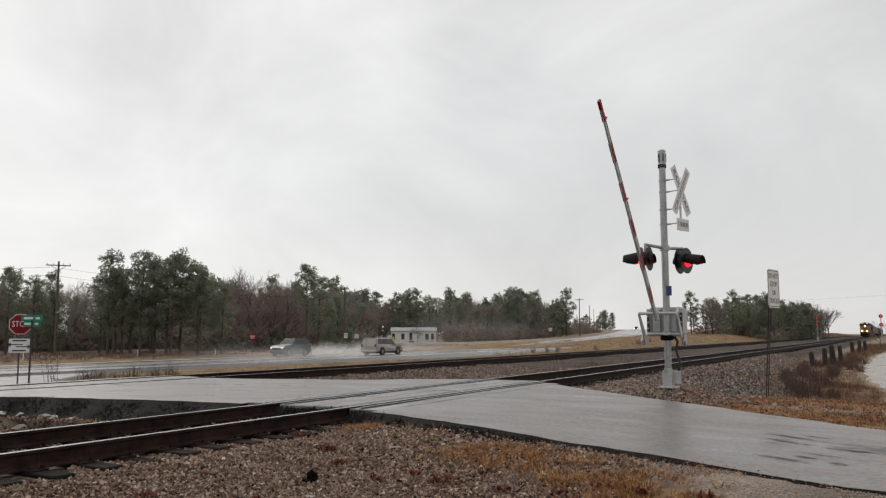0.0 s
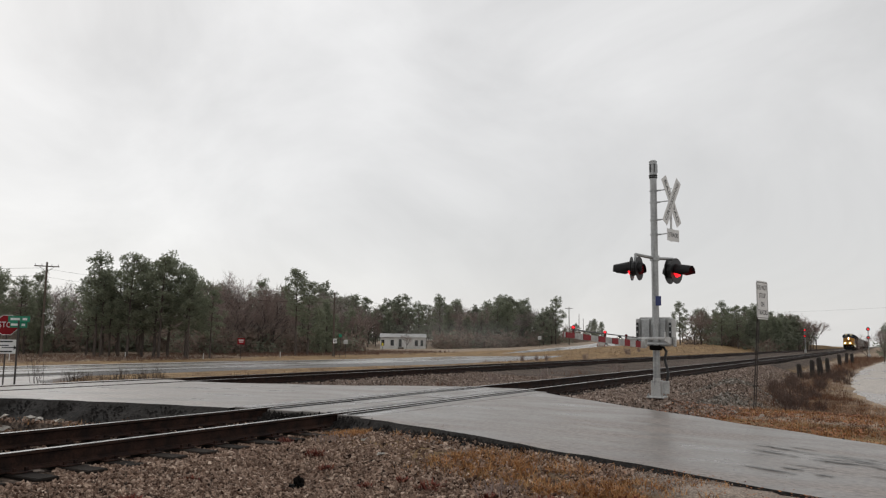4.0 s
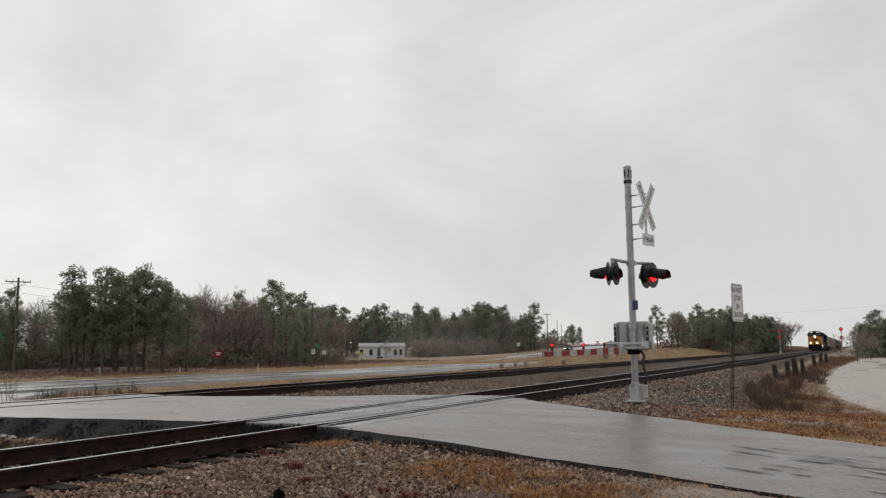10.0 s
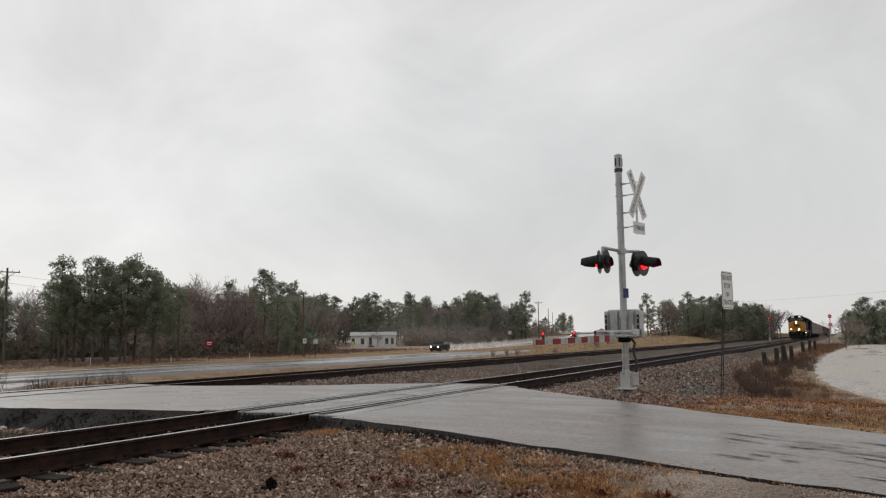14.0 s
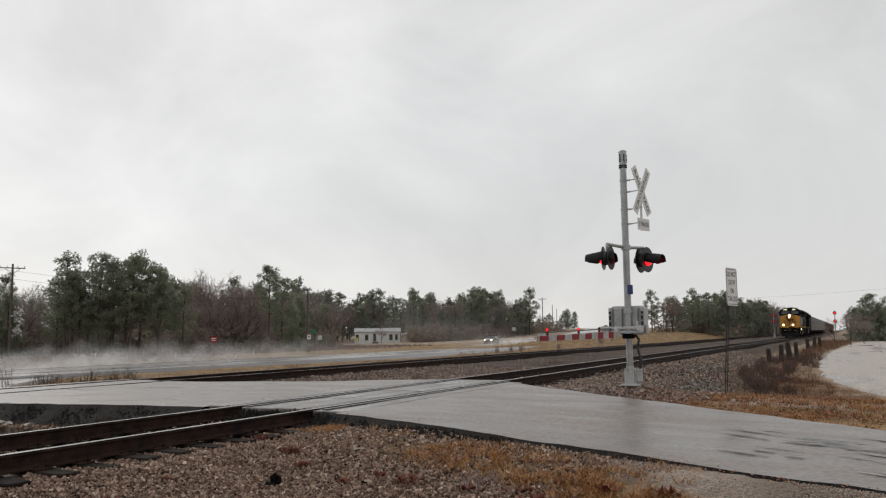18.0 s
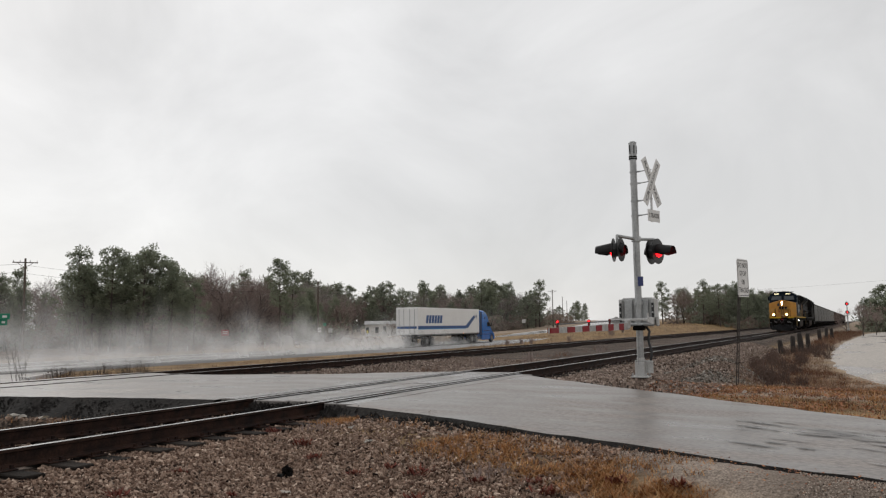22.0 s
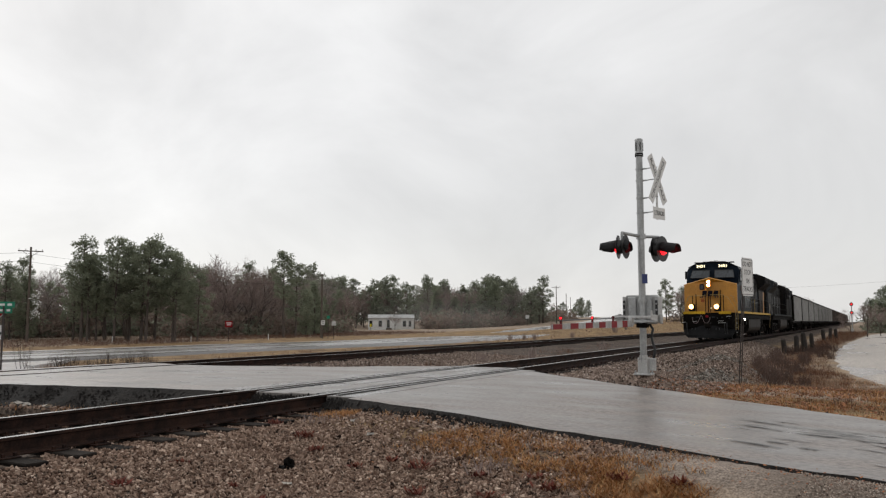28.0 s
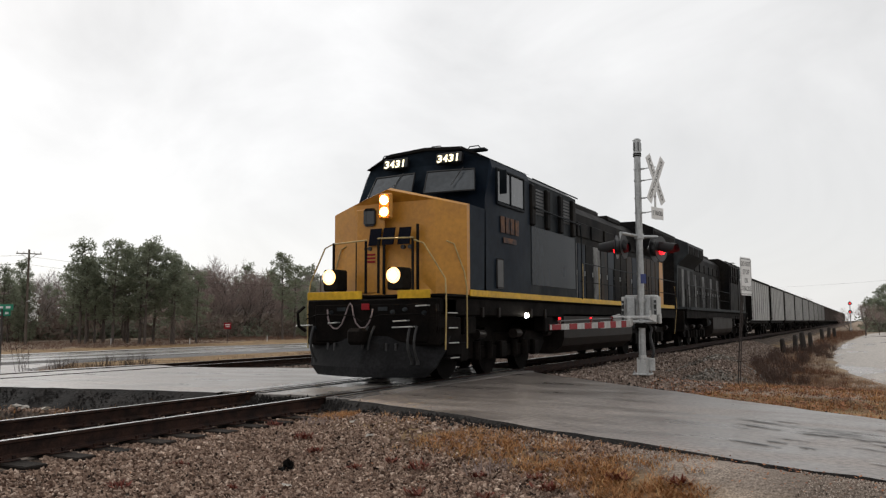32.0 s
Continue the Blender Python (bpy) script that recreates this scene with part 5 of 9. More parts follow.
    # grab irons and worn brackets catching the light
    for x0, x1, z0 in ((-0.86, -0.66, 1.10), (0.58, 0.86, 1.13), (0.56, 0.98, 1.02), (1.05, 1.28, 1.40), (-1.62, -1.30, 1.05)):
        bm = bmesh.new()
        bent_pipe(bm, [(x0, 0.86, z0), (x0, 0.77, z0), (x1, 0.77, z0 + 0.012), (x1, 0.86, z0 + 0.012)], 0.013, 6)
        part("grab_iron", bm, M_BAREEDGE, g, "bare worn grab iron")
    for s in (-1, 1):
        bm = bmesh.new()
        bent_pipe(bm, [(s * 1.44, 0.84, 0.95), (s * 1.52, 0.72, 1.05), (s * 1.53, 0.70, 1.30), (s * 1.46, 0.82, 1.42)], 0.03, 6)
        part("corner_guard", bm, M_DARK, g, "black bent corner guard")
    bm = bmesh.new()
    box(bm, (-0.06, 0.83, 1.40), (0.16, 0.05, 0.12), bevel=0.01)
    part("cable_socket", bm, M_RED, g, "red cable socket")
    for x0 in (-0.62, 0.3):
        part("tag_plate", box(bmesh.new(), (x0, 0.86, 1.36), (0.2, 0.012, 0.07)), M_LOCOG, g, "pale worn tag plate")
    bm = bmesh.new()
    tube(bm, [(-1.4, 0.80, 1.18), (-1.1, 0.76, 1.26), (-0.3, 0.74, 1.24), (0.0, 0.62, 1.12), (0.3, 0.74, 1.24), (1.1, 0.76, 1.26), (1.4, 0.80, 1.18)], 0.012, 6)
    part("uncoupling_lever", bm, M_DARK, g, "worn black uncoupling lever")
    for x0, z0 in ((-0.85, 1.30), (0.52, 1.30), (0.78, 1.34), (1.18, 1.28), (-1.25, 1.0)):
        part("pipe_valve", cyl(bmesh.new(), (x0, 0.88, z0), (x0, 0.80, z0), 0.045, 0.03, 10), M_LOCOG, g, "worn grey pipe valve")
    # corner steps
    for s in (-1, 1):
        st = part("stepwell", box(bmesh.new(), (s * 1.22, 1.45, 0.86), (0.5, 0.6, 0.7), bevel=0.02), M_DARK, g)
        for k in range(4):
            bm = bmesh.new()
            box(bm, (s * 1.36, 1.36 - 0.03 * k, 0.46 + 0.27 * k), (0.34, 0.55, 0.03), bevel=0.006)
            part("step", bm, M_DARK, st, "worn black step")
            part("step_edge", box(bmesh.new(), (s * 1.535, 1.36 - 0.03 * k, 0.468 + 0.27 * k), (0.014, 0.34 + 0.05 * (k % 2), 0.022), bevel=0.003), M_BAREEDGE, st, "bare worn step edge")
        rail_pipe(g, [(s * 1.52, 1.02, 0.62), (s * 1.54, 1.02, 1.45), (s * 1.50, 1.06, 1.9), (s * 1.1, 0.98, 2.55), (s * 0.9, 0.96, 2.62)], rail_m)
        rail_pipe(g, [(s * 1.54, 1.86, 0.62), (s * 1.54, 1.86, 1.75), (s * 1.50, 1.84, 2.05), (s * 1.30, 1.80, 2.6), (s * 1.15, 1.78, 2.66)], rail_m)
    rail_pipe(g, [(-0.9, 0.96, 2.62), (-0.12, 0.96, 2.66)], rail_m)
    rail_pipe(g, [(0.12, 0.96, 2.68), (0.9, 0.96, 2.66)], rail_m)
    for x in (-0.88, -0.14, 0.14, 0.88):
        rail_pipe(g, [(x, 0.96, 1.65), (x, 0.96, 2.64)], M_LOCOK, 0.026)
    # nose: nearly flat face, blunt prow, roof falling to both sides
    bm = bmesh.new()
    us = (-1, -0.62, -0.3, 0, 0.3, 0.62, 1)

    def nose_ring(y_mid, y_side, z_mid, z_side):
        top = [Vector((u * 1.53, y_mid + (y_side - y_mid) * abs(u) ** 1.3, z_mid + (z_side - z_mid) * abs(u))) for u in us]
        bot = [Vector((u * 1.53, y_mid + (y_side - y_mid) * abs(u) ** 1.3, 1.63)) for u in us[::-1]]
        return top + bot
    loft(bm, [nose_ring(1.50, 1.90, 3.70, 3.33), nose_ring(1.62, 1.98, 3.75, 3.37), nose_ring(1.70, 2.02, 3.75, 3.37)])
    nose = part("nose", bm, front, g, "dirty orange-yellow nose" if lead else "")
    bm = bmesh.new()
    loft(bm, [nose_ring(1.705, 2.025, 3.745, 3.365), nose_ring(2.75, 2.75, 3.72, 3.36)])
    part("nose_shell", bm, side, g)
    # details of the nose face
    def on_nose(x):
        return 1.50 + 0.40 * abs(x / 1.53) ** 1.3
    bm = bmesh.new()
    box(bm, (-0.42, on_nose(0.42) - 0.012, 2.52), (0.66, 0.03, 1.66), pose(0, 0, 0, 0, 0, 0), bevel=0.012)
    door = part("nose_door", bm, front, nose)
    bm = bmesh.new()
    box(bm, (-0.42, on_nose(0.42) - 0.035, 3.18), (0.27, 0.02, 0.36), bevel=0.05)
    part("door_window", bm, M_WINDARK, door, "dark rounded window")
    for x0 in (-0.80, -0.06):
        part("door_post", box(bmesh.new(), (x0, on_nose(x0) - 0.03, 2.2), (0.05, 0.05, 1.1), bevel=0.01), M_LOCOK, nose)
    bm = bmesh.new()
    box(bm, (0.62, on_nose(0.62) - 0.02, 2.35), (0.05, 0.05, 1.3), bevel=0.01)
    part("grab_post", bm, M_LOCOK, nose)
    hl = part("headlight_case", box(bmesh.new(), (-0.03, 1.49, 3.37), (0.30, 0.08, 0.52), bevel=0.035), front, nose)
    part("lamp_plate", box(bmesh.new(), (-0.03, 1.447, 3.37), (0.23, 0.012, 0.46), bevel=0.02), front, hl)
    for z in (3.485, 3.255):
        bm = bmesh.new()
        cyl(bm, (-0.03, 1.446, z), (-0.03, 1.438, z), 0.080, 0.076, 20)
        part("headlight", bm, M_LAMPW if lead else M_WINDARK, hl, "shining warm white headlight" if lead else "")
        bm = bmesh.new()
        cyl(bm, (-0.03, 1.447, z), (-0.03, 1.405, z), 0.090, 0.094, 20, cap=False)
        bmesh.ops.solidify(bm, geom=bm.faces[:], thickness=0.008)
        # the lead's ring glows to imitate the halo of the headlight
        part("lamp_ring", bm, M_HALO if lead else M_LOCOK, hl, "glowing ring that imitates the halo round the lens" if lead else "")
    if lead:
        for x0 in (-0.27, 0.06, 0.38):
            y = on_nose(x0) - 0.05
            part("emblem", prism(bmesh.new(), ((x0 - 0.16, 2.61), (x0 + 0.10, 2.61), (x0 + 0.15, 2.94), (x0 - 0.11, 2.94)), y - 0.01, y + 0.012, 1), M_EMBLEM, nose, "dark emblem blocks")
        bm = bmesh.new()
        for z in (2.30, 2.37, 2.44):
            box(bm, (-0.40, on_nose(0.40) - 0.034, z), (0.2, 0.008, 0.035))
        part("warning_text_bar", bm, M_RED, nose, "small red lettering bars")
        for x0 in (-0.52, -0.42, 0.34, 0.48):
            part("vent", cyl(bmesh.new(), (x0, on_nose(x0) - 0.06, 2.56), (x0, on_nose(x0) + 0.02, 2.56), 0.042, 0.042, 10), M_BLACK, nose, "dark round vent")
    for x in (-0.95, 0.5):
        bm = bmesh.new()
        box(bm, (x, 1.12, 1.92), (0.34, 0.36, 0.42), bevel=0.03)
        dl = part("ditch_light_case", bm, M_LOCOK if lead else M_LOCOK, g, "dark ditch light box")
        bm = bmesh.new()
        cyl(bm, (x - 0.02, 0.938, 1.98), (x - 0.02, 0.918, 1.98), 0.080, 0.074, 16)
        if lead:
            # added glowing disc, sized like the halo of the ditch light
            part("reflector", cyl(bmesh.new(), (x - 0.02, 0.945, 1.98), (x - 0.02, 0.925, 1.98), 0.148, 0.142, 20), M_HALO, dl, "glowing disc that imitates the lamp's warm halo")
        part("ditch_light", bm, M_LAMPDITCH if lead else M_WINDARK, dl, "shining ditch light" if lead else "")
    if lead:
        bm = bmesh.new()
        cyl(bm, (0.08, 1.46, 1.90), (0.08, 1.43, 1.90), 0.035, 0.03, 10)
        part("marker_light", bm, M_NUMGLOW, nose, "small lit marker lamp")
    # cab
    bm = bmesh.new()

    def front_y(x, z):
        return 2.66 + max(z - 3.66, 0) * 0.34 + 0.22 * (x / 1.53) ** 2 * min(max(z - 3.3, 0), 1)

    def cab_ring(y):
        w = hw - 0.02
        pts = [(w, 1.63), (-w, 1.63), (-w, 3.6), (-w, 4.28), (-w + 0.07, 4.46), (-0.85, 4.74), (0, 4.80), (0.85, 4.74), (w - 0.07, 4.46), (w, 4.28), (w, 3.6)]
        return [Vector((x, front_y(x, z) if y is None else y, z)) for x, z in pts]
    loft(bm, [cab_ring(None), cab_ring(5.15)])
    cab = part("cab", bm, side, g, "dark blue cab" if lead else "")
    bm = bmesh.new()
    loft(bm, [[Vector((x, y, z)) for x, z in ((-1.47, 4.47), (-0.88, 4.765), (0, 4.825), (0.88, 4.765), (1.47, 4.47), (0.88, 4.70), (0, 4.76), (-0.88, 4.70))] for y in (3.0, 5.3)])
    rf = part("cab_roof", bm, roof, g)
    for x in (-0.72, 0.72):
        bm = bmesh.new()
        q = [(x + u, z) for u, z in ((-0.57, 3.78), (0.57, 3.78), (0.57 - 0.1 * (x > 0), 4.26), (-0.57 + 0.1 * (x < 0), 4.26))]
        loft(bm, [[(u, front_y(u, z) + 0.02, z) for u, z in q], [(u, front_y(u, z) - 0.012, z) for u, z in q]])
        ws = part("windshield", bm, M_GLASSCAB, cab, "grey windshield pane reflecting the sky")
        bm = bmesh.new()
        ring = [(u, front_y(u, z) - 0.014, z) for u, z in q]
        tube(bm, ring + ring[:1], 0.022, 5)
        part("gasket", bm, M_BLACK, ws)
        bm = bmesh.new()
        tube(bm, [(x + 0.25, front_y(x, 4.3) - 0.03, 4.3), (x + 0.05, front_y(x, 3.9) - 0.04, 3.92)], 0.010, 5)
        part("wiper", bm, M_BLACK, ws)
    for x in (-0.68, 0.62):
        bm = bmesh.new()
        box(bm, (0, 0, 0), (0.60, 0.12, 0.24), Matrix.Translation((x, front_y(x, 4.52) - 0.03, 4.52)) @ pose(0, 0, 0, -14, 0, 0), bevel=0.02)
        nb = part("number_board", bm, M_BLACK, cab, "black number board with lit digits")
        if lead:
            for k, ch in enumerate("3431"):
                words("digit", ch, 0.23, Matrix.Translation((x - 0.20 + 0.135 * k, front_y(x, 4.52) - 0.095, 4.51)) @ pose(0, 0, 0, 76, 0, 0), M_NUMGLOW, nb, 0.003, 0.115 if ch != "1" else 0.0, 0.007)
    for x, y, h in ((-0.9, 2.9, 0.05), (-0.4, 3.1, 0.07), (0.5, 3.0, 0.06), (1.0, 3.1, 0.06), (0.1, 3.6, 0.07)):
        part("aerial", box(bmesh.new(), (x, y + 0.4, 4.83 - 0.07 * abs(x)), (0.45, 0.2, h), bevel=0.02), M_LOCOG, rf)
    for x in (-1.0, 0.2, 1.1):
        z = 4.82 - 0.1 * abs(x)
        part("lifting_lug", bent_pipe(bmesh.new(), [(x - 0.15, 3.15, z), (x - 0.1, 3.15, z + 0.06), (x + 0.1, 3.15, z + 0.06), (x + 0.15, 3.15, z)], 0.012, 5), M_LOCOG, rf)
    for s in (-1, 1):
        x = s * hw
        bm = bmesh.new()
        for y0, y1 in ((3.30, 3.96), (4.02, 4.72)):
            box(bm, (x - s * 0.02, (y0 + y1) / 2, 3.92), (0.05, y1 - y0, 0.68), bevel=0.03)
        w = part("side_window", bm, M_GLASSCAB, cab, "cab side window")
        bm = bmesh.new()
        for c, sz in (((x, 4.01, 4.28), (0.05, 1.5, 0.045)), ((x, 4.01, 3.55), (0.05, 1.5, 0.045)), ((x, 3.27, 3.915), (0.05, 0.045, 0.74)), ((x, 4.75, 3.915), (0.05, 0.045, 0.74)), ((x, 3.99, 3.915), (0.045, 0.03, 0.7))):
            box(bm, c, sz, bevel=0.008)
        part("window_frame", bm, M_LOCOG, w, "pale worn window frame")
        bm = bmesh.new()
        box(bm, (x, 3.4, 2.1), (0.03, 0.34, 0.62), bevel=0.03)
        part("side_hatch", bm, M_BLACK, cab)
        if lead:
            bm = bmesh.new()
            for k in range(4):
                box(bm, (x, 3.56 + 0.26 * k, 3.14), (0.012, 0.19, 0.34))
            box(bm, (x, 3.95, 2.82), (0.012, 0.7, 0.11))
            part("faded_number_bar", bm, M_FADED, cab, "faded rusty lettering bars")
        # mirror
        bm = bmesh.new()
        box(bm, (s * 1.66, 3.36, 4.0), (0.16, 0.03, 0.5), bevel=0.01)
        part("mirror", bm, M_LOCOG, cab)
    # equipment cabinets behind the cab, as wide as the cab, with louvred bays
    bm = bmesh.new()
    loft(bm, [[Vector((x, y, z)) for x, z in ((1.50, 1.63), (-1.50, 1.63), (-1.50, 4.34), (-0.95, 4.68), (0.95, 4.68), (1.50, 4.34))] for y in (5.16, 8.55)])
    cabx = part("equipment_cabinet", bm, M_LOCOG if lead else M_LOCOK, g, "dusty grey-blue equipment cabinet with sheen streaks in its paint" if lead else "")
    for s in (-1, 1):
        for k, y in enumerate((5.3, 6.3, 7.25, 8.2)):
            bm = bmesh.new()
            box(bm, (s * 1.52, y, 3.78), (0.12, 0.24, 0.95), bevel=0.03)
            part("duct", bm, M_LOCOK, cabx, "sooty black vertical duct")
        for y in (5.85, 7.75):
            bm = bmesh.new()
            box(bm, (s * 1.50, y, 3.9), (0.03, 0.52, 0.6), bevel=0.01)
            gr = part("grille", bm, M_BLACK, cabx, "black louvred grille")
            bm = bmesh.new()
            for q in range(7):
                box(bm, (s * 1.52, y, 3.66 + q * 0.08), (0.02, 0.5, 0.02))
            part("louvre", bm, M_LOCOG, gr)
        rail_pipe(g, [(s * 1.6, 5.3, 3.72), (s * 1.6, 8.6, 3.66), (s * 1.58, 8.75, 3.3), (s * 1.56, 8.8, 1.7)], M_LOCOG if lead else M_LOCOK, 0.02)
        rail_pipe(g, [(s * 1.6, 5.2, 4.36), (s * 1.6, 8.4, 4.34)], M_LOCOG if lead else M_LOCOK, 0.02)
        for y in (6.85,):
            bm = bmesh.new()
            box(bm, (s * 1.505, y, 2.62), (0.015, 3.1, 1.35), bevel=0.004)
            part("access_door", bm, M_LOCOGLOSS if lead else M_LOCOK, cabx, "glossy rain-wet access door" if lead else "")
    # long hood
    bm = bmesh.new()
    loft(bm, [[Vector((x, y, z)) for x, z in ((1.0, 1.63), (-1.0, 1.63), (-1.0, 4.2), (-0.7, 4.48), (0.7, 4.48), (1.0, 4.2))] for y in (8.5, 17.3)])
    hood = part("engine_hood", bm, M_LOCOK, g, "long dark engine hood" if lead else "")
    for s in (-1, 1):
        for k in range(11):
            y = 8.95 + k * 0.76
            bm = bmesh.new()
            box(bm, (s * 1.012, y, 2.55), (0.03, 0.69, 1.6), bevel=0.008)
            # two lead doors are pale: sky reflected on the hood, painted in
            d = part("hood_door", bm, (M_PALEPANEL if k in (1, 4) else (M_LOCOK, M_WEATHER, side, M_LOCOK)[k % 4]) if lead else (M_LOCOK, M_PALEPANEL, M_LOCOK)[k % 3], hood)
            bm = bmesh.new()
            box(bm, (s * 1.035, y + 0.25, 2.5), (0.02, 0.04, 0.14))
            part("latch", bm, M_STEEL, d)
        for k in range(6):
            bm = bmesh.new()
            box(bm, (s * 1.02, 9.3 + k * 1.35, 3.75), (0.05, 1.1, 0.42), bevel=0.02)
            part("hood_vent", bm, M_LOCOK, hood)
        for k in range(9):
            y = 9.0 + k * 1.5
            bm = bmesh.new()
            tube(bm, [(s * 1.52, y, 1.66), (s * 1.52, y, 2.66)], 0.017, 6)
            part("stanchion", bm, rail_m if k < 2 else M_LOCOK, g)
        rail_pipe(g, [(s * 1.52, 8.8, 2.68), (s * 1.52, 21.0, 2.68)], M_LOCOG)
        rail_pipe(g, [(s * 1.52, 8.8, 2.18), (s * 1.52, 21.0, 2.18)], M_LOCOK, 0.014)
    bm = bmesh.new()
    box(bm, (0, 11.8, 4.56), (1.3, 3.4, 0.24), bevel=0.06)
    box(bm, (0, 15.0, 4.54), (1.5, 1.6, 0.2), bevel=0.05)
    cyl(bm, (0, 11.2, 4.6), (0, 11.2, 4.76), 0.32, 0.3, 14)
    part("exhaust_housing", bm, M_LOCOK, g)
    # radiator section with wide flared wings
    bm = bmesh.new()
    loft(bm, [[Vector((x, y, z)) for x, z in ((1.05, 1.63), (-1.05, 1.63), (-1.08, 3.55), (-1.57, 4.02), (-1.57, 4.5), (-1.0, 4.76), (1.0, 4.76), (1.57, 4.5), (1.57, 4.02), (1.08, 3.55))] for y in (17.2, 21.0)])
    rad = part("radiator_section", bm, M_LOCOK if lead else M_LOCOG, g, "sooty flared radiator section")
    for s in (-1, 1):
        for y in (17.9, 19.1, 20.3):
            bm = bmesh.new()
            box(bm, (s * 1.575, y, 4.2), (0.02, 1.0, 0.36))
            part("radiator_grille", bm, M_DARK, rad)
        for k, y in enumerate((17.7, 18.4, 19.1, 19.8, 20.5)):
            bm = bmesh.new()
            box(bm, (s * 1.065, y, 2.6), (0.03, 0.6, 1.7), bevel=0.008)
            part("hood_door", bm, (M_LOCOY if k > 3 else M_WEATHER) if lead else (M_PALEPANEL if k % 2 else M_LOCOK), rad, "dirty yellow end door" if lead and k > 2 else "")
        rail_pipe(g, [(s * 1.4, 21.2, 0.6), (s * 1.5, 21.3, 1.7), (s * 1.45, 21.2, 2.5)], rail_m)
    bm = bmesh.new()
    box(bm, (0, 21.03, 2.9), (1.9, 0.06, 2.4), bevel=0.02)
    part("rear_panel", bm, M_LOCOY if lead else M_LOCOK, g)
    bm = bmesh.new()
    box(bm, (0, 21.4, 1.1), (2.8, 0.25, 0.9), bevel=0.03)
    part("rear_pilot", bm, M_DARK, g)
    coupler(g, 22.0, 1)
    # under the frame
    bm = bmesh.new()
    prism(bm, ((-1.38, 0.5), (-1.45, 0.7), (-1.45, 1.3), (1.45, 1.3), (1.45, 0.7), (1.38, 0.5), (1.1, 0.3), (-1.1, 0.3)), 7.6, 14.3, 1)
    tank = part("fuel_tank", bm, M_TANK, g, "dark grey fuel tank")
    for s in (-1, 1):
        for y in (7.0, 14.95):
            bm = bmesh.new()
            cyl(bm, (s * 1.2, y - 0.5, 1.02), (s * 1.2, y + 0.5, 1.02), 0.18, 0.18, 12)
            part("air_tank", bm, M_DARK if y < 10 else M_LOCOG, g)
    # unseen block added to keep daylight from showing through beneath the frame
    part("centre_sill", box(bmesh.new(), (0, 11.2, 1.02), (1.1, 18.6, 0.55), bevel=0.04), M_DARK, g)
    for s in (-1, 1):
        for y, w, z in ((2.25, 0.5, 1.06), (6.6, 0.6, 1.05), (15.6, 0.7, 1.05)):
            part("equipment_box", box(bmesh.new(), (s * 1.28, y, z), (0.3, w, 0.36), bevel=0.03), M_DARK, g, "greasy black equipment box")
        for y in (2.7, 3.5, 5.3, 6.2):
            part("frame_bracket", box(bmesh.new(), (s * 1.47, y, 1.30), (0.05, 0.09, 0.20), bevel=0.01), M_TANK, g)
    truck(g, 4.3, 3, 1.95)
    truck(g, 17.7, 3, 1.95)
    if lead:
        for s in (-1, 1):
            bm = bmesh.new()
            cyl(bm, (s * 1.50, 4.9, 1.25), (s * 1.56, 4.9, 1.25), 0.06, 0.05, 10)
            part("step_lamp", bm, M_CARLAMP, g, "small white walkway lamp")
    return g


M_EMBLEM = mat("dark navy emblem paint", (0.010, 0.011, 0.018), 0.75, 0, 0.2, 3, 0, spec=0.04)
M_GLASSCAB = mat("dim cab glass", (0.05, 0.058, 0.066), 0.08, 0, 0.3, 1.2, 0.0, spec=0.6)
LOCO = build_loco("locomotive", "dirty yellow and dark blue lead diesel locomotive with lit headlights", True)
LOCO_TWO = build_loco("locomotive", "sooty black second diesel locomotive running long hood first", False)


